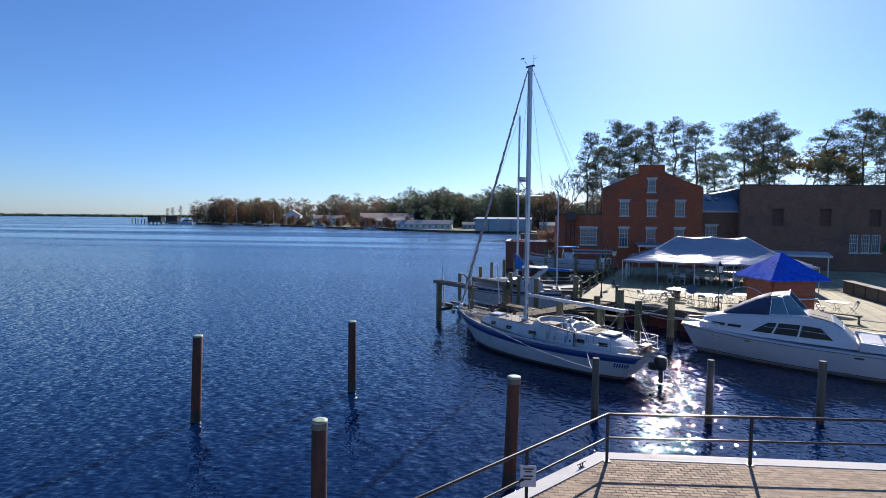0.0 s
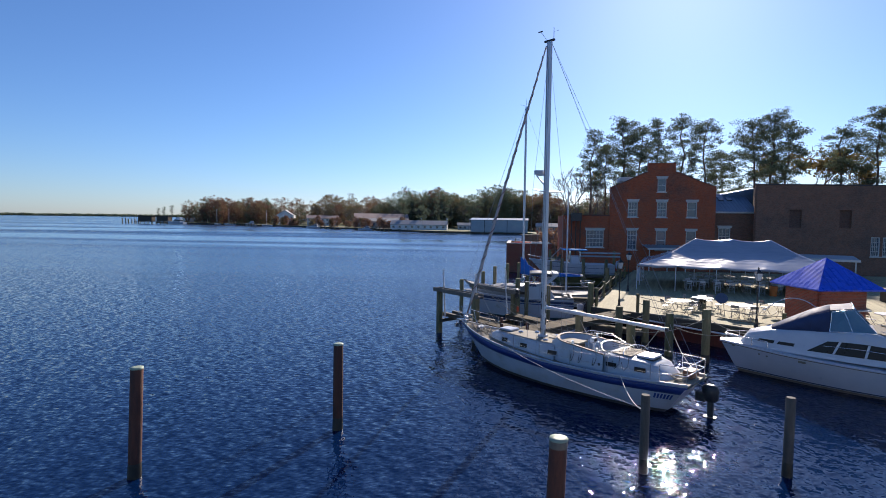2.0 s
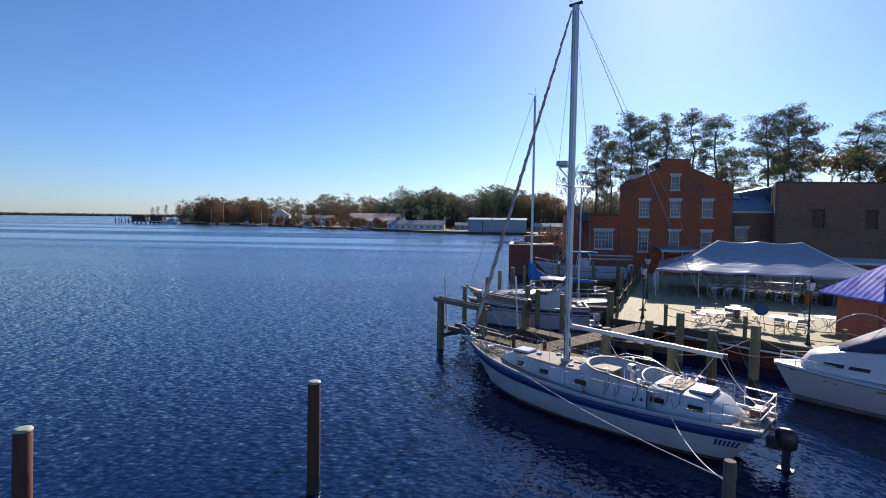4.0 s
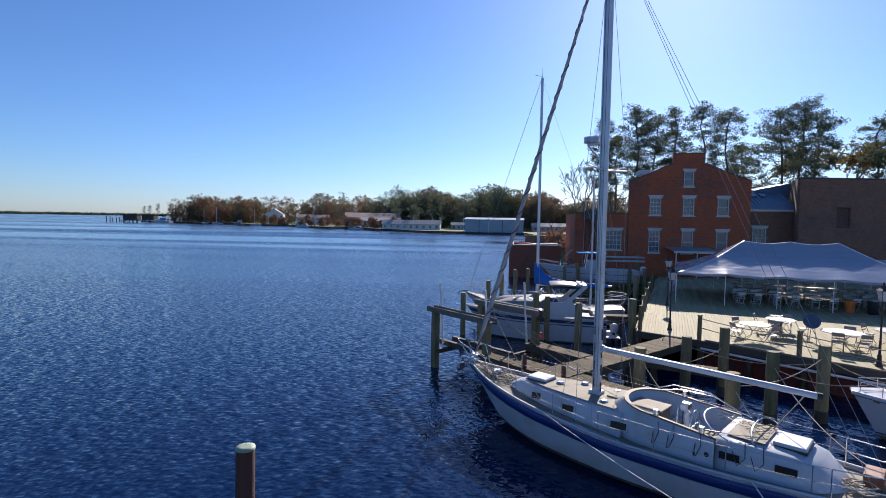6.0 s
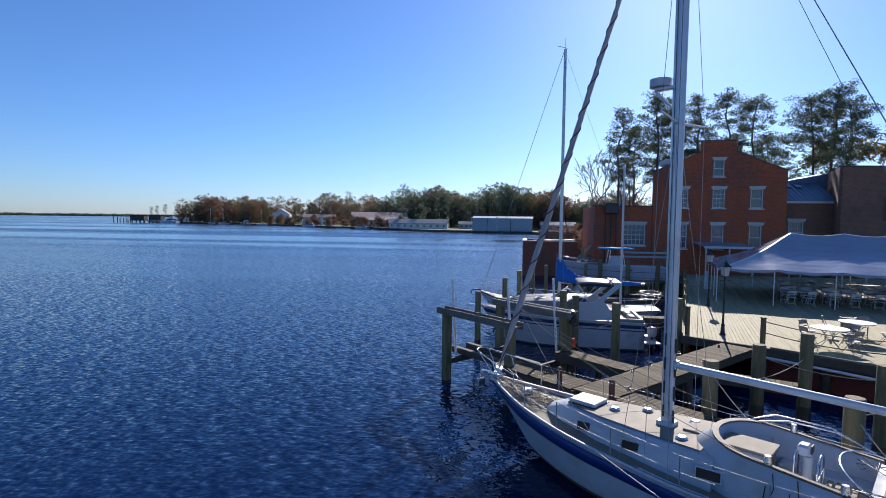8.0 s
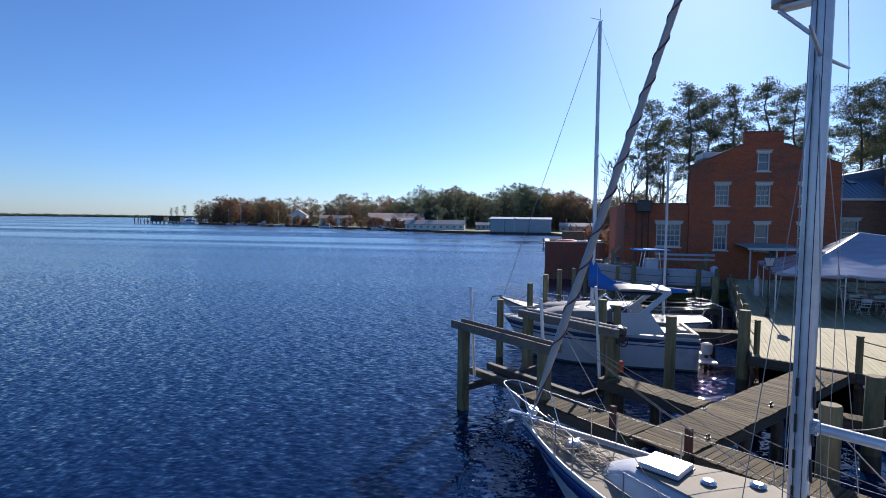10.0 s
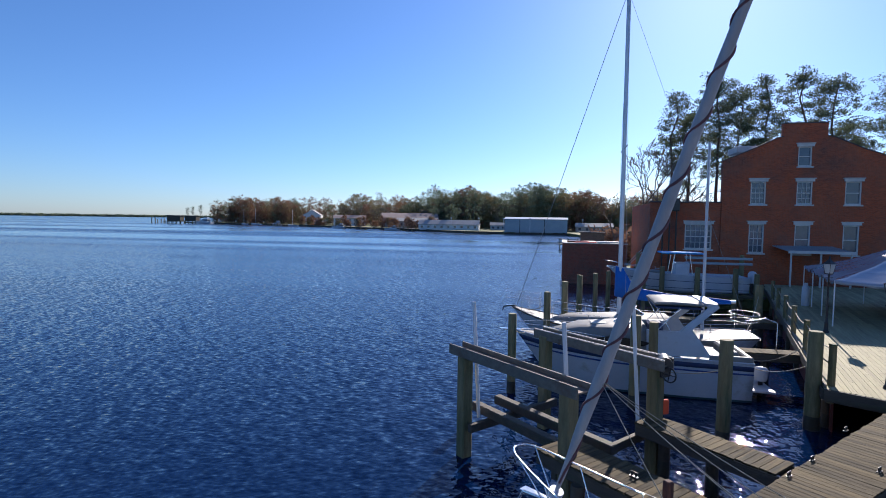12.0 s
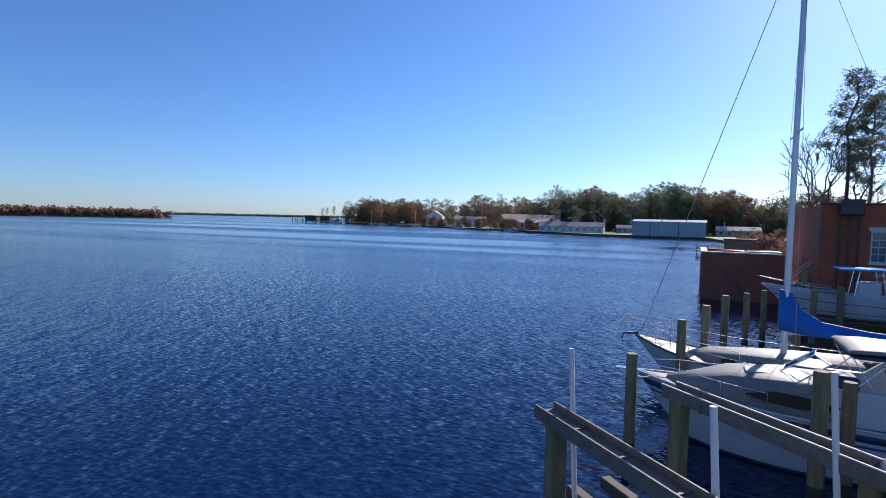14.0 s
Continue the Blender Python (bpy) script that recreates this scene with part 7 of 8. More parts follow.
for x, y, s, k, rz in ((7.8, 77, 1.42, 0, 0), (9.6, 79, 1.35, 1, 20), (11.2, 80, 1.3, 1, 120), (5.2, 86, 0.9, 1, 60), (12.8, 79, 0.95, 0, 210)):
    tree("bare_tree", BARE[k], TWIG, OLIVE, x, y, 0.95, rz, s, "nearly leafless autumn tree with fine grey branches", "bare trees")
for x, y, s, k, rz in ((35.0, 80, 1.05, 0, 0), (42.5, 82, 1.15, 1, 100), (39.0, 79, 0.95, 1, 40), (47.5, 80, 1.15, 0, 200), (46.0, 92, 1.8, 1, 300), (54.0, 80, 1.2, 1, 20), (31.5, 80, 0.8, 0, 90), (59, 82, 1.2, 0, 45)):
    tree("golden_tree", GOLD[k], TWIG, GOLDLEAF, x, y, 0.95, rz, s, "autumn tree with sparse olive and gold leaves", "autumn trees")


# ---- far shore ----
def woods(name, material, spots, rng, label):
    """Far woods of many trees, each a trunk and a broad, uneven crown of clumps."""
    g = Geo()
    for x, y, h, w in spots:
        g.tube([(x, y, 0.5), (x, y, h * 0.7)], 0.25, 4, 0.1)
        pine = rng.random() < 0.3
        zc, zr = (h * 0.68, h * 0.32) if pine else (h * 0.55, h * 0.45)
        wr = w * (0.8 if pine else 1.25)
        lobes = [(rng.uniform(0, 6.28), rng.uniform(-0.5, 0.9), rng.uniform(0.75, 1.15)) for _ in range(5)]
        for _ in range(int(22 + h * 1.3)):
            a, f = rng.uniform(0, 6.28), rng.uniform(-1.0, 1.0)
            near_lobe = min(lobes, key=lambda q: abs(math.remainder(a - q[0], 6.28)) + abs(f - q[1]))
            r = math.sqrt(max(0.05, 1 - f * f)) * rng.random() ** 0.35 * near_lobe[2]
            tufts(g, Vector((x + wr * r * math.cos(a), y + wr * r * math.sin(a), zc + zr * f * (0.8 + 0.2 * near_lobe[2]))), rng.uniform(1.1, 2.2), 20, rng.uniform(0.28, 0.46), rng, 0.75)
    return solo(name, g, material, label, "woods", kind="stuff")


rng = random.Random(77)
shore = [(-316, 436), (-285, 424), (-240, 412), (-185, 382), (-125, 345), (-92, 330), (-70, 318), (-40, 300), (-8, 292), (20, 300), (60, 300)]
height_at = [(-318, 18), (-240, 20.5), (-185, 21), (-125, 21.5), (-95, 22), (-70, 24), (-40, 24), (20, 21), (60, 19)]
rust, olive, green = [], [], []
for k in range(820):
    t = rng.random() * (len(shore) - 1)
    i = int(t)
    a, b = shore[i], shore[i + 1]
    x, y = a[0] + (b[0] - a[0]) * (t - i), a[1] + (b[1] - a[1]) * (t - i)
    back = rng.random() ** 1.4 * 60
    if -222 < x < -18:
        back += 38
    x, y = x + back * 0.35 + rng.uniform(-4, 4), y + 6 + back
    h = lerp_at(min(60, max(-318, x)), height_at, 1) * rng.uniform(0.68, 1.18)
    h *= 1 + 0.2 * math.sin(x * 0.13 + 1.0) * math.sin(x * 0.041)
    w = h * rng.uniform(0.22, 0.32)
    roll = rng.random()
    if x < -120:
        (rust if roll < 0.5 else olive if roll < 0.8 else green).append((x, y, h, w))
    elif x < 0:
        (rust if roll < 0.12 else olive if roll < 0.4 else green).append((x, y, h, w))
    else:
        (rust if roll < 0.55 else olive if roll < 0.8 else green).append((x, y, h * 0.9, w))
green += [(-236, 440, 20, 4.2), (-240, 446, 17, 3.8), (-190, 420, 17, 4.5), (-76, 326, 27, 6.5), (-12, 306, 27, 6), (-30, 312, 23, 5), (-50, 318, 24, 5), (-62, 316, 24, 4)]
for k in range(16):
    x = rng.uniform(8, 50)
    (olive if k % 2 else rust).append((x, rng.uniform(312, 330), rng.uniform(8, 15), 3.2))
for k in range(7):
    rust.append((rng.uniform(5.5, 9), rng.uniform(84, 110), rng.uniform(3.6, 5.4), 1.9))
for k in range(34):
    t = rng.random()
    x, y = -212 + 150 * t, 394 - 108 * t + rng.uniform(-6, 4)
    (rust if k % 3 else olive).append((x, y, rng.uniform(3.5, 8), rng.uniform(1.2, 2.2)))
woods("rust_woods", RUST, rust, rng, "far autumn woods in rust brown along the shore")
woods("olive_woods", OLIVE, olive, rng, "far autumn woods in olive and gold along the shore")
woods("green_woods", FARGREEN, green, rng, "far dark green pines and evergreens along the shore")
for k in range(34):
    t = rng.random()
    x, y = -200 + 225 * t, 415 - 115 * t + rng.uniform(0, 18)
    tree("bare_tree", BARE[k % 2], TWIG, OLIVE, x, y, 0.9, rng.uniform(0, 360), rng.uniform(1.3, 1.75), "tall leafless tree on the far shore", "bare trees")
for x, y, s in ((-333, 430, 0.85), (-326, 428, 0.9), (-321, 432, 1.0)):
    tree("pine_tree", PINES[0], BARK, NEEDLES, x, y, 0.5, x, s * 0.8, "slim pine at the end of the point", "pines on the point")

# woods across the river and the low land at the horizon
def far_band(name, a, b, h, depth, n, material, label, size):
    g = Geo()
    a, b = Vector(a), Vector(b)
    for k in range(n):
        t = rng.random()
        p = a + (b - a) * t + Vector((rng.uniform(-depth, depth), rng.uniform(0, depth)))
        hh = h * rng.uniform(0.55, 1.1) * (1.25 if rng.random() < 0.06 else 1.0)
        for q in range(6):
            tufts(g, Vector((p.x, p.y, hh * (q + 0.7) / 6)), size * 1.6, 5, size, rng, 0.7)
    return solo(name, g, material, label, "woods", kind="stuff")


far_band("far_woods", (-668, 470), (-820, 240), 10, 26, 700, RUST, "low brown woods across the river", 2.2)
g = Geo().prism([(-655, 480), (-650, 462), (-790, 220), (-1400, 100), (-1300, 700)], -1, 0.8)
solo("far_ground", g, GRASS, "low wooded land across the river", "ground", kind="structure")
far_band("far_woods", (-4200, 1700), (-600, 4300), 8, 60, 2200, FARGREEN, "thin line of far woods at the horizon", 7.0)
far_band("far_woods", (-2700, 1150), (-4400, 1500), 8, 60, 700, FARGREEN, "thin line of far woods at the horizon", 7.0)

WALLPAINT = surface("white_clapboard", (0.558, 0.567, 0.576), (0.684, 0.684, 0.675), 0.7, scale=0.5, fine=6, bump=0.05, stain=(0.5, 0.5, 0.48))
ROOFGREY = surface("grey_roofing", (0.26, 0.26, 0.26), (0.38, 0.375, 0.37), 0.8, scale=0.4, fine=5, bump=0.1)
OLDSHED = surface("weathered_shed", (0.26, 0.25, 0.24), (0.40, 0.39, 0.36), 0.8, scale=0.3, fine=5, bump=0.1)
ROOFRUST = surface("rusty_roofing", (0.24, 0.17, 0.14), (0.38, 0.29, 0.25), 0.7, scale=0.3, fine=5, bump=0.1)


def far_house(name, x, y, w, d, h, roof_h, rz, label, wall=None, roof=None, storeys=1, bays=5, ridge_along=True, category="house"):
    """A plain gabled house: walls, pitched roof, windows each of their own."""
    ob = thing(name, pose(x, y, 0.9, 0, 0, rz), label, category)
    wall, roof = wall or WALLPAINT, roof or ROOFGREY
    g = Geo().box((0, 0, h / 2), (w, d, h))
    if ridge_along:
        for sx in (-w / 2, w / 2):
            g.add([(sx * 0.998, -d / 2, h), (sx * 0.998, d / 2, h), (sx * 0.998, 0, h + roof_h * 0.96)], [(0, 1, 2)])
        rl, rw = w / 2 + 0.4, d / 2 + 0.4
        pts = [(-rl, -rw, h - 0.15), (rl, -rw, h - 0.15), (rl, 0, h + roof_h), (-rl, 0, h + roof_h), (-rl, rw, h - 0.15), (rl, rw, h - 0.15)]
    else:
        for sy in (-d / 2, d / 2):
            g.add([(-w / 2, sy * 0.998, h), (w / 2, sy * 0.998, h), (0, sy * 0.998, h + roof_h * 0.96)], [(0, 1, 2)])
        rl, rw = w / 2 + 0.4, d / 2 + 0.4
        pts = [(-rl, -rw, h - 0.15), (-rl, rw, h - 0.15), (0, rw, h + roof_h), (0, -rw, h + roof_h), (rl, -rw, h - 0.15), (rl, rw, h - 0.15)]
    part("wall", g, wall, ob)
    top = Geo().add(pts + [(a, b, c + 0.18) for a, b, c in pts],
                    [(0, 1, 2, 3), (3, 2, 5, 4), (9, 8, 7, 6), (10, 11, 8, 9), (0, 6, 7, 1), (4, 5, 11, 10), (0, 3, 9, 6), (3, 4, 10, 9), (1, 7, 8, 2), (2, 8, 11, 5)] if ridge_along else
                    [(0, 1, 2, 3), (3, 2, 5, 4), (9, 8, 7, 6), (10, 11, 8, 9), (0, 6, 7, 1), (4, 5, 11, 10), (0, 3, 9, 6), (3, 4, 10, 9), (1, 7, 8, 2), (2, 8, 11, 5)])
    part("roof", top.fixed(), roof, ob)
    for s in range(storeys):
        zc = (s + 0.55) * h / storeys
        for k in range(bays):
            part("window", Geo().box((-w / 2 + w * (k + 0.5) / bays, -d / 2 - 0.02, zc), (min(1.2, w / bays * 0.5), 0.1, h / storeys * 0.42)), PANE, ob)
    return ob


far_house("gabled_house", -196, 405, 14, 12, 7.5, 4.5, 18, "white two-storey house with a steep gable on the shore", storeys=2, bays=4, ridge_along=False)
far_house("motel_house", -152, 376, 23, 9, 5.6, 2.0, 24, "white two-storey house with a reddish roof", roof=ROOFRUST, storeys=2, bays=7)
far_house("marina_shed", -98, 348, 36, 16, 6.2, 3.0, 20, "large weathered marina shed with a grey roof", wall=OLDSHED, roof=ROOFRUST, bays=4, category="shed")
far_house("marina_shed", -88, 330, 26, 10, 4.2, 1.8, 20, "low marina shed with a pale roof", wall=OLDSHED, roof=ROOFGREY, bays=4, category="shed")
far_house("low_house", -57.5, 284, 31, 9, 2.9, 2.1, 4, "long low white house with a pale grey roof and dormer vents", bays=9)
far_house("low_house", 15, 282, 17, 8, 2.8, 1.6, 0, "low blue-grey house behind the lawn", wall=OLDSHED, roof=ROOFGREY, bays=5)
far_house("low_house", -34, 300, 8, 6, 2.6, 1.4, 10, "small grey house between trees", wall=SHEDMETAL, bays=3)

# boathouse standing in the water
ob = thing("boathouse", pose(-25.4, 252, 0), "large pale green-grey metal boathouse over the water", "boathouse")
part("wall", Geo().box((13.7, 8.2, 3.75), (27.4, 16.4, 6.3)), SHEDMETAL, ob)
part("foundation", Geo().box((13.7, 8.2, 0.2), (27.6, 16.6, 1.0)), TIMBER, ob)
part("roof", Geo().add([(-0.3, -0.3, 6.9), (27.7, -0.3, 6.9), (27.7, 8.2, 7.8), (-0.3, 8.2, 7.8), (27.7, 16.7, 6.9), (-0.3, 16.7, 6.9), (-0.3, -0.3, 6.75), (27.7, -0.3, 6.75), (27.7, 16.7, 6.75), (-0.3, 16.7, 6.75)],
                       [(0, 1, 2, 3), (3, 2, 4, 5), (0, 6, 7, 1), (1, 7, 8, 4, 2), (0, 3, 5, 9, 6), (5, 4, 8, 9), (6, 9, 8, 7)]).fixed(), WHITE, ob)
for x in (6.8, 17.6):
    part("seam", Geo().box((x, -0.03, 3.75), (0.25, 0.08, 6.3)), IRON, ob)
for k in range(24):
    part("panel_rib", Geo().box((0.6 + k * 1.14, -0.02, 3.75), (0.08, 0.05, 6.2)), SHEDMETAL, ob)

# bulkheads and piers on the far shore
g = Geo()
edge = [(-350, 448), (-325, 425), (-285, 412), (-235, 398), (-180, 366), (-120, 318), (-92, 300), (-74, 286), (-58, 266), (-44, 255), (-26, 252)]
for a, b in zip(edge, edge[1:]):
    d = Vector((b[0] - a[0], b[1] - a[1]))
    g.box(((a[0] + b[0]) / 2, (a[1] + b[1]) / 2, 0.4), (d.length, 0.6, 1.3), math.degrees(math.atan2(d.y, d.x)))
solo("bulkhead", g, TIMBER, "dark timber bulkhead along the far shore", "bulkhead", kind="structure")


def far_pier(a, b, w, z, piles, label):
    a, b = Vector(a), Vector(b)
    d = b - a
    ob = thing("far_pier", pose(a.x, a.y, 0, 0, 0, math.degrees(math.atan2(d.y, d.x))), label, "pier")
    part("walkway", Geo().box((d.length / 2, 0, z), (d.length, w, 0.3)), TIMBER, ob)
    for k in range(piles):
        for s in (-1, 1):
            part("pile", Geo().tube([(d.length * (k + 0.3) / piles, s * w * 0.45, -1), (d.length * (k + 0.3) / piles, s * w * 0.45, z + rng.uniform(0.4, 1.8))], 0.22, 6), PILE, ob)
    return ob


far_pier((-277, 399), (-336, 405), 4, 1.6, 14, "long dark timber pier off the point")
far_pier((-150, 338), (-100, 285), 3, 1.2, 9, "dark timber marina pier with piles")
far_pier((-92, 296), (-70, 266), 3, 1.3, 6, "short dark timber jetty by the houses")
far_pier((-230, 392), (-190, 352), 2.5, 1.2, 8, "low timber jetty with tall piles")
for k, x in enumerate((-349, -346.5, -345, -342.5, -340.5, -338)):
    solo("channel_pile", Geo().tube([(0, 0, -1), (0, 0, rng.uniform(3.2, 5.2))], 0.4, 8), PILE, "lone dark pile off the point", "pile", "piles off the point", m=pose(x, 405 + k * 1.2, 0))
for x, y, w in ((-324, 404, 13), (-309, 406, 11)):
    ob = thing("pier_shelter", pose(x, y, 3.0), "dark timber shelter on the pier", "shelter")
    part("shelter_body", Geo().box((0, 0, 1.3), (w, 5, 4.6), b=0.1), TIMBER, ob)
    part("shelter_roof", Geo().box((0, 0, 3.8), (w + 1, 6, 0.4), b=0.1), ASPHALT, ob)
    for k in range(4):
        part("leg", Geo().box((-w / 2 + 0.5 + k * (w - 1) / 3, -2.3, -1.0), (0.3, 0.3, 4.4)), TIMBER, ob)


def far_boat(x, y, ln, rz, cabin, label, mast=0):
    ob = thing("moored_boat", pose(x, y, 0, 0, 0, rz), label, "boat", "boats on the far shore")
    H = Hull(((0, ln * 0.14, ln * 0.11, ln * 0.12, 0.3), (ln * 0.5, ln * 0.16, ln * 0.11, ln * 0.13, 0.3), (ln, 0.05, ln * 0.17, 0.0, 0.0)), 10)
    part("hull", H.skin(0.1), SKYHULL, ob)
    part("deck", H.deck(0.05), SKYHULL, ob)
    if cabin:
        part("cabin", house(((ln * 0.2, ln * 0.11, ln * 0.10, ln * 0.1, ln * 0.25), (ln * 0.5, ln * 0.11, ln * 0.10, ln * 0.1, ln * 0.26), (ln * 0.7, ln * 0.08, ln * 0.05, ln * 0.1, ln * 0.15)), 0.2), SKYHULL, ob)
        part("cabin_window", Geo().box((ln * 0.36, 0, ln * 0.2), (ln * 0.34, ln * 0.222, ln * 0.04)), DARKGLASS, ob)
        part("flybridge", Geo().box((ln * 0.34, 0, ln * 0.31), (ln * 0.22, ln * 0.17, ln * 0.06), b=0.1), SKYHULL, ob)
    if mast:
        part("mast", Geo().tube([(ln * 0.55, 0, ln * 0.1), (ln * 0.55, 0, mast)], 0.12, 6), ALU, ob)
    return ob


far_boat(-279, 392, 17, 175, True, "white motor yacht moored at the point")
far_boat(-205, 372, 11, 160, True, "white cabin boat by the marina piers")
far_boat(-250, 396, 9, 150, False, "small white sailing boat on a mooring", 13)
far_boat(-232, 388, 10, 170, False, "white sailing boat by the jetty", 13.5)
far_boat(-185, 360, 9, 170, False, "white sailing boat at the marina", 12)
far_boat(-128, 314, 9, 190, True, "white cabin boat beside the marina shed")
far_boat(-84, 282, 8, 200, True, "small white cabin boat by the jetty")

# pier with white rails beyond the sea wall
ob = thing("railed_pier", pose(-1.2, 131, 0), "low pier with pale timber rails", "pier")
part("walkway", Geo().box((4.5, 1.5, 1.1), (9.4, 3.0, 0.2)), PLANK, ob)
for y in (0.1, 2.9):
    for z in (1.6, 2.1):
        part("rail", Geo().box((4.5, y, z), (9.4, 0.08, 0.12)), TRIM, ob)
    for k in range(6):
        part("post", Geo().box((0.1 + k * 1.8, y, 0.9), (0.16, 0.16, 2.6)), PILE, ob)
# lawn clutter on the far bank: light poles
for x, y in ((-52, 262), (-38, 258), (-27, 262), (-14, 249.5), (10, 290)):
    ob = thing("yard_light", pose(x, y, 0.9), "small yard light on a slim pole", "lamp", "yard lights")
    part("pole", Geo().tube([(0, 0, 0), (0, 0, 6.0)], 0.09, 6), ALU, ob)
    part("globe", Geo().tube([(0, 0, 5.8), (0, 0, 6.0), (0, 0, 6.4)], 0.3, 8), WHITE, ob)


# ---- quay railing ----
def quay_rail():
    ob = thing("quay_railing", pose(0, 0, QZ), "black pipe railing along the brick quay", "railing")
    corner = Vector((4.54, 9.43))
    right = [corner + Vector((0.9945, 0.132)).normalized() * (3.19 * k) for k in range(11)]
    left = [corner + Vector((-0.63, -0.775)).normalized() * (2.83 * k) for k in range(1, 3)]
    top, mid = 1.10, 0.55
    for p in right + left:
        post = part("post", Geo().box((p.x, p.y, top / 2), (0.06, 0.06, top), 7, 0.006), IRON, ob)
        part("foot_plate", Geo().box((p.x, p.y, 0.012), (0.14, 0.14, 0.012), 7), IRON, post)
    line = left[::-1] + right
    for a, b in zip(line, line[1:]):
        for z, r in ((top, 0.032), (mid, 0.026)):
            part("rail", Geo().tube([(a.x, a.y, z), (b.x, b.y, z)], r, 8), IRON, ob)
    e = left[-1]
    d = Vector((-0.63, -0.775))
    part("end_loop", Geo().tube([(e.x, e.y, top), (e.x + d.x * 0.3, e.y + d.y * 0.3, top), (e.x + d.x * 0.42, e.y + d.y * 0.42, top - 0.15), (e.x + d.x * 0.42, e.y + d.y * 0.42, mid + 0.15), (e.x + d.x * 0.3, e.y + d.y * 0.3, mid), (e.x, e.y, mid)], 0.028, 8), IRON, ob)
    return left[0]


sp = quay_rail()
ob = thing("notice_sign", pose(sp.x + 0.03, sp.y - 0.06, QZ + 0.42, 0, 0, 8), "small white notice sign fixed to the railing", "sign")
part("plate", Geo().box((0, 0, 0.2), (0.30, 0.012, 0.42), b=0.004), WHITE, ob)
for k, (w, z) in enumerate(((0.2, 0.34), (0.14, 0.29), (0.18, 0.20), (0.12, 0.14))):
    part("bar", Geo().box((0, -0.009, z), (w, 0.004, 0.028)), BLACK, ob, "unreadable dark line of print")


def cleat(x, y, z, rz, size=0.14, mat=None):
    g = Geo().tube([(-size / 2, 0, 0.075), (0, 0, 0.082), (size / 2, 0, 0.075)], 0.013, 6).box((-0.04, 0, 0.035), (0.025, 0.025, 0.07)).box((0.04, 0, 0.035), (0.025, 0.025, 0.07)).box((0, 0, 0.006), (0.16, 0.06, 0.012))
    return solo("cleat", g, mat or IRON, "black iron mooring cleat", "cleat", "mooring cleats", m=pose(x, y, z, 0, 0, rz))


cleat(3.95, 9.05, QZ + 0.012, 50, 0.3)
for x, y, r in ((2.9, 29.3, 47), (3.6, 30.1, 47), (2.45, 27.45, 47), (4.6, 29.9, 47), (5.5, 30.9, 47), (5.0, 31.9, 47), (0.2, 28.6, -42), (6.8, 33.3, 47)):
    cleat(x, y, PZ, r)


# ---- deck posts and ropes ----
def deck_post(x, y, h, label="weathered square timber rope post on the deck edge"):
    ob = thing("rope_post", pose(x, y, DZ, 0, 0, 20), label, "post", "rope posts")
    part("post", Geo().box((0, 0, h / 2 - 0.25), (0.15, 0.15, h + 0.5), b=0.02), PILE, ob)
    part("post_top", Geo().box((0, 0, h + 0.02), (0.16, 0.16, 0.05), b=0.02), PILE, ob)
    return Vector((x, y, DZ + h))


front = [deck_post(8.42, 33.55, 1.07), deck_post(11.4, 31.15, 1.0), deck_post(14.35, 28.75, 1.0), deck_post(17.3, 26.4, 1.0), deck_post(20.3, 24.0, 1.0)]
left_edge = [deck_post(6.24, 35.3, 1.12), deck_post(7.25, 39.3, 1.1), deck_post(8.2, 42.7, 1.1), deck_post(9.15, 46.0, 1.1), deck_post(10.1, 49.4, 1.1), deck_post(11.1, 52.9, 1.1)]
for posts in (front, left_edge):
    for a, b in zip(posts, posts[1:]):
        for drop in (0.10, 0.52):
            solo("rail_rope", Geo().tube(sag(a - Vector((0, 0, drop)), b - Vector((0, 0, drop + 0.03)), 0.13), 0.019, 6), ROPE if drop < 0.3 else TIMBER, "slack brown rope strung between deck posts", "rope", "deck edge ropes")

# timber edge boards and pipes along the deck
def edge_board(a, b, h=0.3, z=DZ - 0.16, out=0.03, mat=TIMBER, name="deck_edge_board", label="dark timber edge board of the deck"):
    a, b = Vector(a), Vector(b)
    d = b - a
    solo(name, Geo().box((0, 0, 0), (d.length, 0.06, h), b=0.008), mat, label, "board", kind="structure", m=pose((a.x + b.x) / 2, (a.y + b.y) / 2, z, 0, 0, math.degrees(math.atan2(d.y, d.x))))


edge_board((5.93, 34.97), (8.33, 33.47)), edge_board((8.33, 33.46), (34, 12.76)), edge_board((5.91, 35.0), (13.66, 61.9))
edge_board((5.98, 35.02), (12.3, 57.2), 0.10, DZ + 0.05, mat=PLANK, name="kerb_rail", label="low grey timber kerb along the deck edge")
edge_board((8.6, 33.33), (33, 13.65), 0.06, DZ + 0.02, mat=PLANK, name="kerb_rail", label="low grey timber kerb along the deck edge")
REDBOARD = surface("dark_red_boards", (0.075, 0.014, 0.010), (0.14, 0.03, 0.02), 0.8, scale=1.5, fine=20, bump=0.2, stretch=(4, 4, 0.5), stain=(0.04, 0.02, 0.015), local=False)
for a, b in (((8.55, 34.0), (34.2, 13.3)), ((6.35, 35.4), (13.9, 61.8))):
    edge_board(a, b, 2.3, -0.05, mat=REDBOARD, name="bulkhead", label="dark red board bulkhead under the deck edge")
solo("water_pipe", Geo().tube([(8.4, 33.25, 1.0), (11.3, 30.9, 0.92), (16, 27.1, 0.9), (22, 22.3, 0.95)], 0.05, 8), PVC, "pale water pipe slung under the deck edge", "pipe")
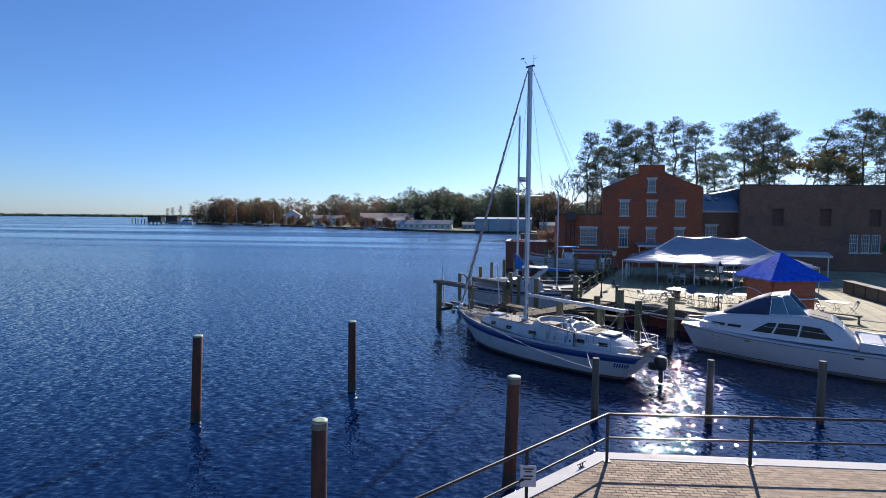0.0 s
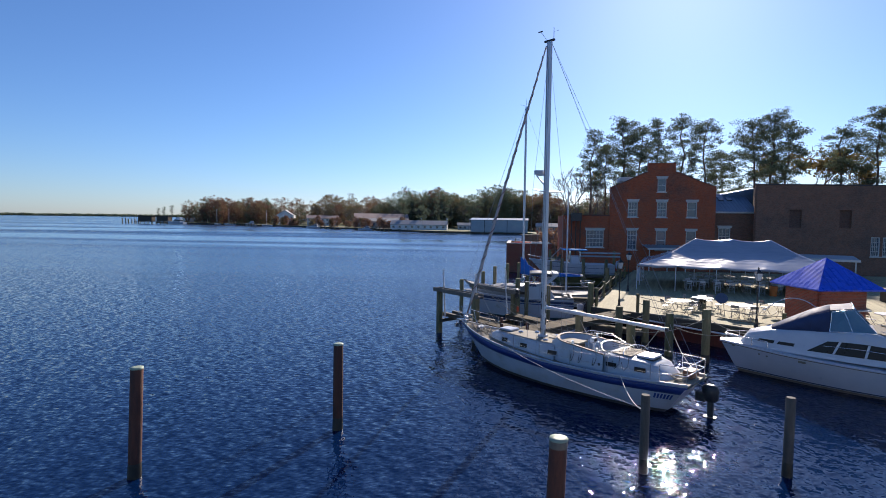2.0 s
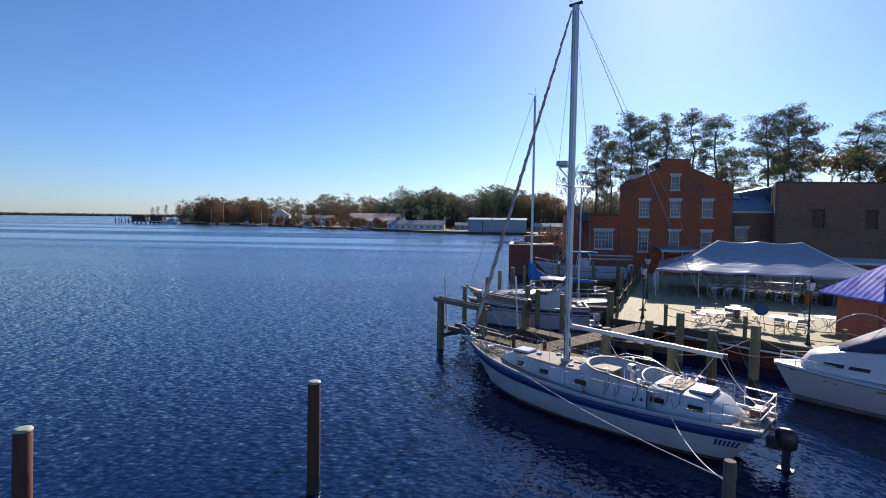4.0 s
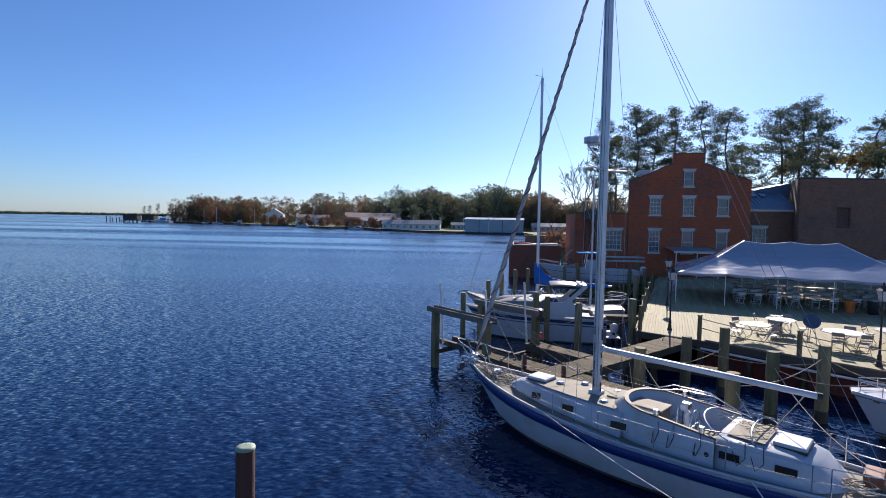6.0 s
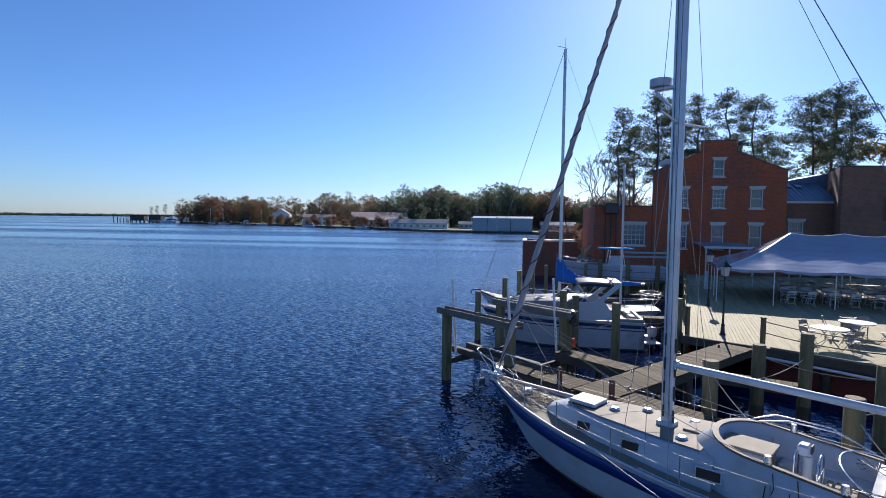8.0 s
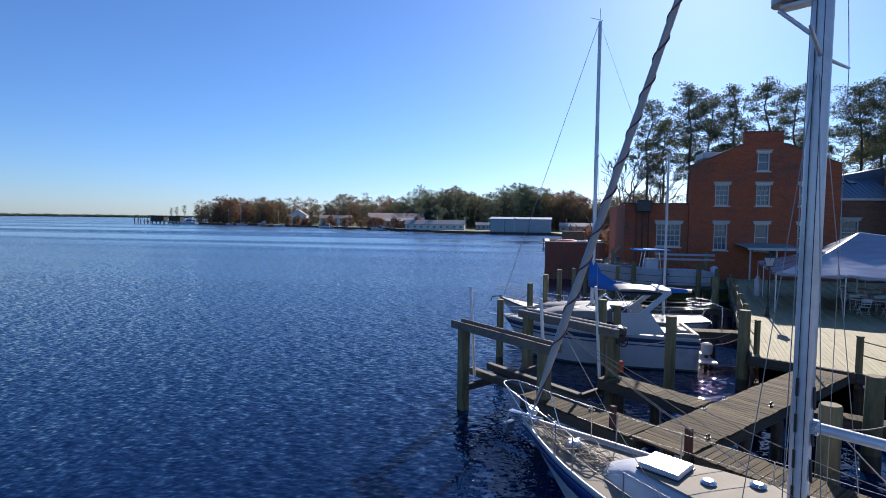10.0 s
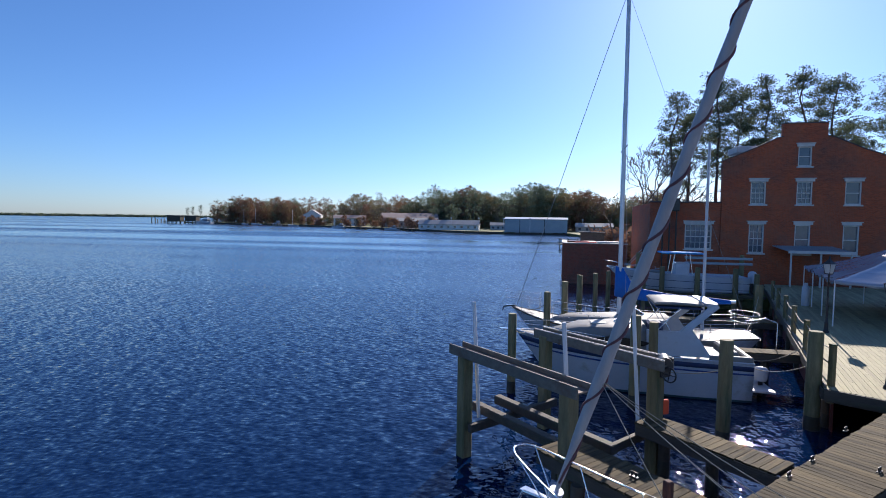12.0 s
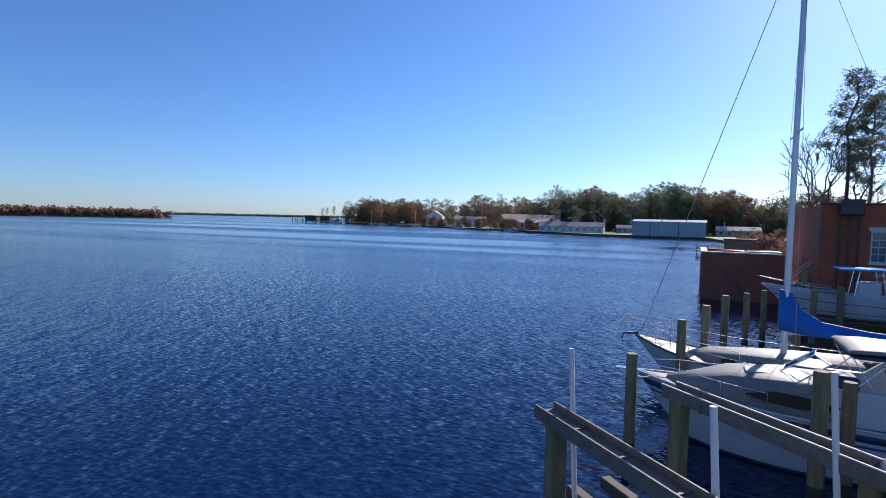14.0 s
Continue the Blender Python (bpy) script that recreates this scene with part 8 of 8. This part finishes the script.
for k in range(14):
    t = k / 13
    pile(8.6 + 20 * t, 33.8 - 16.1 * t, DZ - 0.3, 0.14, TIMBER, None, name="deck_pile", label="dark timber pile under the deck", wet=0.4, group="deck piles")
for k in range(7):
    pile(6.4 + 0.95 * k, 35.8 + 3.3 * k, DZ - 0.3, 0.14, TIMBER, None, name="deck_pile", label="dark timber pile under the deck", wet=0.4, group="deck piles")
for x, y in ((1.0, 26.9), (1.75, 27.75), (0.05, 27.9), (-0.75, 28.6), (3.5, 28.4), (4.7, 29.75), (5.9, 31.1), (3.6, 30.3), (5.0, 31.75), (6.3, 33.2), (2.1, 30.9), (1.25, 31.5), (3.9, 25.9)):
    pile(x, y, PZ - 0.28, 0.13, TIMBER, None, name="pier_pile", label="dark timber pile under the pier", wet=0.4, group="pier piles")
for x, y in ((0.55, 27.55), (1.85, 26.6)):
    solo("pier_bollard", Geo().box((0, 0, 0.22), (0.13, 0.13, 0.55), 40, 0.02), PILE_RED, "short brown timber bollard on the pier", "bollard", "pier bollards", m=pose(x, y, PZ))

# ---- mooring lines ----
def mooring(a, b, drop, r=0.014, mat=None, label="slack grey mooring line between boat and pile"):
    solo("mooring_line", Geo().tube(sag(a, b, drop, 16), r, 5), mat or ROPE, label, "rope", "mooring lines")


def on_boat(x, f, sg):
    return BOAT_M @ (BOAT_H.at(x, 1.0, sg, -0.02) + Vector((0, 0, 0.03)))


PALE = surface("pale_rope", (0.5, 0.49, 0.45), (0.68, 0.66, 0.6), 0.85, scale=8, fine=60, bump=0.2)
mooring((4.98, 15.45, 1.75), on_boat(7.4, 1, 1), 0.15, 0.012, PALE, "pale mooring line from the sailing boat to a pile")
mooring((4.98, 15.45, 1.70), on_boat(2.2, 1, 1), 0.25, 0.014, PALE, "pale mooring line from the cockpit to a pile")
mooring(on_boat(4.5, 1, -1), (4.33, 26.72, 2.1), 0.15), mooring(on_boat(2.4, 1, -1), (6.23, 24.12, 2.1), 0.12), mooring(on_boat(0.3, 1, -1), (8.55, 27.0, 2.0), 0.35)
mooring((4.33, 26.72, 2.0), (8.07, 29.75, 1.9), 0.35), mooring((6.23, 24.12, 2.1), (10.4, 27.6, 2.2), 0.3), mooring((6.69, 29.66, 1.9), (10.4, 27.6, 2.0), 0.3)
mooring(YACHT_M @ Vector((11.6, 0.2, 1.7)), (8.55, 27.0, 1.9), 0.25), mooring(YACHT_M @ Vector((11.0, -0.5, 1.65)), (10.4, 27.6, 2.2), 0.15), mooring(YACHT_M @ Vector((10.4, -0.9, 1.6)), (14.35, 28.75, 1.7), 0.2)
mooring((4.9, 38.0, 1.1), (5.89, 35.49, 1.9), 0.25), mooring((-2.3, 38.5, 1.65), (-2.65, 36.45, 2.2), 0.1), mooring((-2.6, 43.8, 1.6), (-1.64, 42.15, 2.2), 0.1)
mooring((5.0, 39.2, 1.1), (7.25, 39.3, 1.6), 0.35), mooring((6.6, 43.2, 1.2), (8.78, 48.24, 2.2), 0.3), mooring((3.09, 33.69, 2.0), (1.0, 37.3, 1.3), 0.3)


# ---- tables and chairs ----
CHAIRWHITE = surface("white_chair_plastic", (0.464, 0.464, 0.464), (0.592, 0.592, 0.584), 0.45, scale=4, fine=40, bump=0.03)
CHAIRGREY = surface("grey_chair_metal", (0.16, 0.15, 0.15), (0.30, 0.29, 0.28), 0.5, 0.3, scale=4, fine=40, bump=0.03)


def folding_chair(mat, label, group):
    ob = thing("folding_chair", Matrix(), label, "chair", group)
    part("seat", Geo().box((0, 0.02, 0.45), (0.40, 0.38, 0.025), b=0.01), mat, ob)
    part("backrest", Geo().box((0, 0.235, 0.76), (0.40, 0.02, 0.17), b=0.008, m=Matrix.Rotation(radians(-10), 3, "X")).box((0, 0.21, 0.60), (0.38, 0.016, 0.05), m=Matrix.Rotation(radians(-10), 3, "X")), mat, ob)
    for sx in (-0.2, 0.2):
        part("leg", Geo().tube([(sx, -0.22, 0), (sx, 0.1, 0.45), (sx, 0.26, 0.84)], 0.013, 6), mat, ob)
        part("leg", Geo().tube([(sx * 0.9, 0.24, 0), (sx * 0.9, -0.15, 0.45)], 0.013, 6), mat, ob)
    part("brace", Geo().tube([(-0.2, -0.13, 0.12), (0.2, -0.13, 0.12)], 0.009, 5).tube([(-0.18, 0.17, 0.09), (0.18, 0.17, 0.09)], 0.009, 5), mat, ob)
    return ob


white_chair = folding_chair(CHAIRWHITE, "white folding chair standing on the plank deck", "folding chairs")
grey_chair = folding_chair(CHAIRGREY, "grey metal folding chair beside a round table", "deck chairs")
T = Matrix(((U.x, V.x, 0, 10.62), (U.y, V.y, 0, 44.95), (0, 0, 1, DZ), (0, 0, 0, 1)))


def long_table():
    ob = thing("folding_table", Matrix(), "long white folding table under the tent", "table", "tent tables")
    part("tabletop", Geo().box((0, 0, 0.73), (1.83, 0.76, 0.045), b=0.015), CHAIRWHITE, ob)
    for sx in (-0.7, 0.7):
        part("leg_frame", Geo().tube([(sx, -0.3, 0), (sx, -0.3, 0.7), (sx, 0.3, 0.7), (sx, 0.3, 0)], 0.014, 6), CHAIRGREY, ob)
    return ob


def round_table(r=0.62):
    ob = thing("round_table", Matrix(), "round white metal garden table on bent wire legs", "table", "round tables")
    part("tabletop", Geo().tube([(0, 0, 0.715), (0, 0, 0.735), (0, 0, 0.745)], r, 28), CHAIRWHITE, ob)
    for k in range(4):
        a = math.pi / 2 * k + 0.4
        c, s = math.cos(a), math.sin(a)
        part("leg", Geo().tube([(c * r * 0.8, s * r * 0.8, 0), (c * 0.16, s * 0.16, 0.25), (c * 0.14, s * 0.14, 0.45), (c * r * 0.7, s * r * 0.7, 0.71)], 0.013, 6), CHAIRGREY, ob)
    part("leg_ring", Geo().tube([(0.17 * math.cos(a), 0.17 * math.sin(a), 0.34) for a in [2 * math.pi * k / 16 for k in range(17)]], 0.011, 5), CHAIRGREY, ob)
    return ob


rng = random.Random(5)
first_t = long_table()
placed = False
chair_used = False
for v in (1.7, 4.4, 6.9):
    for k in range(5):
        u = 4.3 + 2.05 * k + (0.5 if v > 4 else 0) + rng.uniform(-0.1, 0.1)
        m = T @ pose(u, v + 0.12 * k, 0, 0, 0, rng.uniform(-3, 3))
        if not placed:
            first_t.matrix_world, placed = m, True
        else:
            copy_thing(first_t, m)
        for s in (-1, 1):
            for x in (-0.5, 0.45):
                cm = T @ pose(u + x + rng.uniform(-0.06, 0.06), v + 0.12 * k + s * 0.66, 0, 0, 0, (180 if s < 0 else 0) + rng.uniform(-12, 12))
                if not chair_used:
                    white_chair.matrix_world, chair_used = cm, True
                else:
                    copy_thing(white_chair, cm)
rt = round_table()
rt.matrix_world = pose(10.9, 33.95, DZ)
for x, y in ((12.7, 35.5), (16.3, 33.6), (20.7, 31.6)):
    copy_thing(rt, pose(x, y, DZ, 0, 0, x * 40))
copy_thing(rt, pose(13.95, 32.95, DZ, 0, 0, -20) @ Matrix.Diagonal((1.25, 1.25, 1.0, 1.0)))
used = False
for x, y, n, off in ((10.9, 33.95, 4, 20), (12.7, 35.5, 4, 50), (16.3, 33.6, 2, 120), (20.7, 31.6, 2, 5)):
    for k in range(n):
        a = radians(off + 360 / n * k)
        cm = pose(x + 0.92 * math.cos(a), y + 0.92 * math.sin(a), DZ, 0, 0, math.degrees(a) - 90 + rng.uniform(-15, 15))
        if not used:
            grey_chair.matrix_world, used = cm, True
        else:
            copy_thing(grey_chair, cm)
for x, y, r in ((13.45, 32.35, 150), (14.3, 32.1, 170), (14.6, 33.5, -20)):
    copy_thing(grey_chair, pose(x, y, DZ, 0, 0, r))
# round blue disc on a folding stand
ob = thing("round_sign", pose(13.25, 33.95, DZ, 0, 0, -15), "round blue-grey disc on a thin folding stand", "sign")
part("disc", Geo().tube([(0, 0.03, 0.95), (0, 0.0, 0.97)], 0.34, 24), surface("blue_grey_disc", (0.04, 0.06, 0.11), (0.07, 0.10, 0.17), 0.6), ob)
for s in (-0.18, 0.18):
    part("leg", Geo().tube([(s, -0.2, 0), (s * 0.6, 0.02, 0.75)], 0.014, 6), CHAIRGREY, ob)
part("back_leg", Geo().tube([(0, 0.3, 0), (0, 0.03, 0.85)], 0.014, 6), CHAIRGREY, ob)
# bins and bottles under the tent
def bin_(m, mat, label, name="waste_bin"):
    ob = thing(name, m, label, "bin")
    part("body", Geo().loft([[(r * math.cos(a), r * math.sin(a), z) for a in [2 * math.pi * k / 16 for k in range(16)]] for z, r in ((0, 0.22), (0.02, 0.24), (0.72, 0.28))], True, True), mat, ob)
    part("rim", Geo().tube([(0.285 * math.cos(a), 0.285 * math.sin(a), 0.72) for a in [2 * math.pi * k / 18 for k in range(19)]], 0.02, 6), mat, ob)


bin_(T @ pose(9.6, 0.8, 0), surface("orange_plastic", (0.5, 0.14, 0.03), (0.65, 0.2, 0.05), 0.5), "orange plastic drinks cooler under the tent", "drinks_cooler")
bin_(T @ pose(10.7, 0.75, 0), BLACK, "dark waste bin under the tent")
bin_(pose(13.0, 36.6, DZ), BLACK, "small dark bin between garden tables")
ob = thing("gas_bottle", pose(12.1, 51.2, DZ), "tall white gas bottle by the tent", "gas bottle")
part("body", Geo().loft([[(r * math.cos(a), r * math.sin(a), z) for a in [2 * math.pi * k / 14 for k in range(14)]] for z, r in ((0, 0.17), (0.05, 0.19), (1.0, 0.19), (1.12, 0.12), (1.16, 0.05))], True, True), WHITE, ob)
part("collar", Geo().tube([(0, 0, 1.14), (0, 0, 1.26)], 0.09, 12), WHITE, ob)

# planters and benches in front of the brown building
PLANTER = surface("dark_planter_wood", (0.07, 0.055, 0.04), (0.16, 0.13, 0.10), 0.85, scale=3, fine=25, bump=0.3)
for k in range(4):
    ob = thing("planter_bench", pose(26.95 - 0.2 * k, 41.6 - 1.75 * k, DZ, 0, 0, 83), "dark timber planter box with a pale ledge", "planter", "planter boxes")
    part("box", Geo().box((0, 0, 0.45), (1.6, 0.6, 0.9), b=0.02), PLANTER, ob)
    part("ledge", Geo().box((0, 0, 0.93), (1.7, 0.75, 0.05), b=0.012), PLANK, ob)
ob = thing("picnic_bench", pose(19.6, 29.0, DZ, 0, 0, -35), "low dark timber bench behind the yacht", "bench")
part("seat", Geo().box((0, 0, 0.45), (1.8, 0.4, 0.06), b=0.01), PLANTER, ob)
for x in (-0.75, 0.75):
    part("leg", Geo().box((x, 0, 0.22), (0.08, 0.36, 0.44), b=0.01), PLANTER, ob)
ob = thing("dome_awning", pose(26.45, 62.6, 0, 0, 0, 8) @ pose(17.6, 0, 3.6), "round green canvas awning over a doorway", "awning")
rings = [[(1.35 * math.cos(b) * math.cos(a) , -1.5 * math.cos(b) * math.sin(a), 1.35 * math.sin(b)) for a in [math.pi * k / 16 for k in range(17)]] for b in [math.pi / 2 * k / 8 for k in range(9)]]
so = part("canopy", Geo().loft(rings), GREENCANVAS, ob).modifiers.new("thickness", "SOLIDIFY")
so.thickness = 0.02

# on the terrace behind the sea wall
ob = thing("kayak_stack", pose(1.3, 70.6, 3.05, 0, 0, 12), "red kayak lying on the terrace", "kayak")
part("hull", Geo().loft([[(x, w * math.cos(a), 0.75 + h * math.sin(a)) for a in [2 * math.pi * k / 12 for k in range(12)]] for x, w, h in ((-1.3, 0.03, 0.02), (-0.8, 0.25, 0.16), (0, 0.34, 0.2), (0.8, 0.25, 0.16), (1.3, 0.03, 0.02))], True, True), surface("red_plastic", (0.45, 0.02, 0.02), (0.6, 0.04, 0.03), 0.45), ob)
part("cradle", Geo().box((0, 0, 0.28), (1.2, 0.5, 0.55), b=0.03), PLANTER, ob)
for x, y, w, lab in ((3.0, 70.4, 1.3, "white covered tub on the terrace"), (4.2, 70.6, 0.9, "grey covered box on the terrace")):
    ob = thing("storage_tub", pose(x, y, 3.05, 0, 0, 8), lab, "box")
    part("body", Geo().box((0, 0, 0.4), (w, 0.8, 0.8), b=0.06), WHITE if w > 1 else SHEDMETAL, ob)
    part("lid", Geo().box((0, 0, 0.86), (w + 0.1, 0.9, 0.1), b=0.04), WHITE if w > 1 else SHEDMETAL, ob)
ob = thing("terrace_store", pose(0.9, 76.5, 3.05), "dark timber store at the end of the terrace", "shed")
part("body", Geo().box((1.3, 0, 0.8), (2.4, 1.2, 1.6), b=0.03), PLANTER, ob)
part("roof", Geo().box((1.3, 0, 1.65), (2.7, 1.5, 0.1), b=0.02), ASPHALT, ob)
ob = thing("landing_stairs", pose(4.9, 66.6, 0), "pale timber landing steps by the sea wall", "stairs")
for k in range(5):
    part("tread", Geo().box((0.25 * k, 0, 1.4 + 0.3 * k), (0.34, 1.1, 0.05)), PLANK, ob)
for s in (-0.58, 0.58):
    part("stringer", Geo().box((0.5, s, 1.9), (1.7, 0.06, 0.24), m=Matrix.Rotation(radians(-50), 3, "Y")), PLANK, ob)
    part("hand_rail", Geo().tube([(-0.1, s, 2.3), (1.1, s, 3.6)], 0.03, 6), TRIM, ob)

# second row of moored clutter by the finger piers
for x, y in ((3.6, 39.8), (6.2, 39.85), (5.0, 46.2), (8.2, 46.2)):
    pile(x, y, 1.05, 0.13, TIMBER, None, name="pier_pile", label="dark timber pile under the pier", wet=0.4, group="pier piles")
solo("davit", Geo().tube([(6.6, 40.0, 1.2), (6.6, 40.0, 2.2), (6.2, 40.0, 2.35), (5.6, 40.1, 2.2)], 0.02, 6), STEEL, "bent stainless davit on the finger pier", "davit")

# ---- pavers of the quay ----
ROW, LEN = 0.105, 0.21
grng = random.Random(9)
pav = []
for j in range(70):
    for i in range(64):
        p = mitre + Q_RIGHT * (-5.2 + i * LEN + (LEN / 2 if j % 2 else 0)) + n_right * (ROW * (j + 0.5) + 0.004)
        rel = p - Q_CORNER
        if rel.dot(n_left) > 0.34 + LEN * 0.35 and rel.dot(n_right) > 0.34 and p.y > 2.5:
            pav.append(p)
pav.sort(key=lambda p: (p - Vector((5.6, 8.9))).length)
rzq = math.degrees(math.atan2(Q_RIGHT.y, Q_RIGHT.x))
paving = thing("brick_paving", pose(0, 0, 0), "red and buff clay pavers laid in running bond", "paving", kind="structure")
paver_meshes = [Geo().box((0, 0, 0), (LEN - 0.006 - 0.001 * k, ROW - 0.006, 0.05), b=0.004).mesh("paver") for k in range(3)]
for p in pav[:300]:
    part("paver", paver_meshes[grng.randrange(3)], PAVER, paving, m=pose(p.x, p.y, QZ - 0.027 + grng.uniform(-0.002, 0.002), grng.uniform(-0.4, 0.4), grng.uniform(-0.4, 0.4), rzq + grng.uniform(-0.5, 0.5)))
g = Geo()
for p in pav[300:]:
    g.box((p.x, p.y, QZ - 0.027 + grng.uniform(-0.002, 0.002)), (LEN - 0.006, ROW - 0.006, 0.05), rzq + grng.uniform(-0.5, 0.5))
rest = [p + Vector((0, 0)) for p in (mitre, Q_CORNER + Q_RIGHT * 42 + n_right * 0.34, Vector((46, -30)), Vector((-21.5, -30)), Q_CORNER + Q_LEFT * 30 + n_left * 0.34)]
part("paving_bed", Geo().prism([tuple(p) for p in rest], QZ - 0.054, QZ - 0.012), paving_material("far_clay_paving", (0.196, 0.12, 0.068), (0.345, 0.28, 0.19), (0.3, 0.28, 0.26)), paving, "clay paving behind")
tagged(part("paver_field", g, PAVER_J, paving, "clay pavers farther back"), kind="stuff")

# ---- planks of the deck ----
boards = []
us = [p.dot(U) for p in DECK]
w = 0.142
k = 0
u = min(us) + w / 2
while u < max(us):
    cr = crossings(u, DECK)
    for v0, v1 in zip(cr[::2], cr[1::2]):
        v = v0
        ln = 3.66 * (0.35 + 0.65 * ((k * 7) % 5) / 5)
        while v < v1 - 0.05:
            e = min(v1, v + ln)
            boards.append((u, (v + e) / 2, e - v))
            v, ln = e, 3.66
    u += w
    k += 1
near = Vector((9.5, 37.0))
boards = [b for b in boards if (U * b[0] + V * b[1]).x < 40]
boards.sort(key=lambda b: (U * b[0] + V * b[1] - near).length)
deck = thing("timber_deck", pose(0, 0, 0), "sun-bleached plank boardwalk deck by the water", "deck", kind="structure")
rzd = math.degrees(math.atan2(V.y, V.x))
plank_mesh = {}
for u, v, ln in boards[:300]:
    key = round(ln, 1)
    if key not in plank_mesh:
        plank_mesh[key] = Geo().box((0, 0, 0), (ln - 0.004, w - 0.004, 0.04), b=0.004).mesh("plank")
    p = U * u + V * v
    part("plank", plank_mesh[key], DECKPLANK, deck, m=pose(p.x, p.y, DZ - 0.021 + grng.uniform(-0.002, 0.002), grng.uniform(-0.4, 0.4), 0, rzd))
g = Geo()
for u, v, ln in boards[300:]:
    p = U * u + V * v
    g.box((p.x, p.y, DZ - 0.021 + grng.uniform(-0.002, 0.002)), (ln - 0.004, w - 0.004, 0.04), rzd)
tagged(part("plank_field", g, PLANK_J, deck, "deck planks farther back"), kind="stuff")
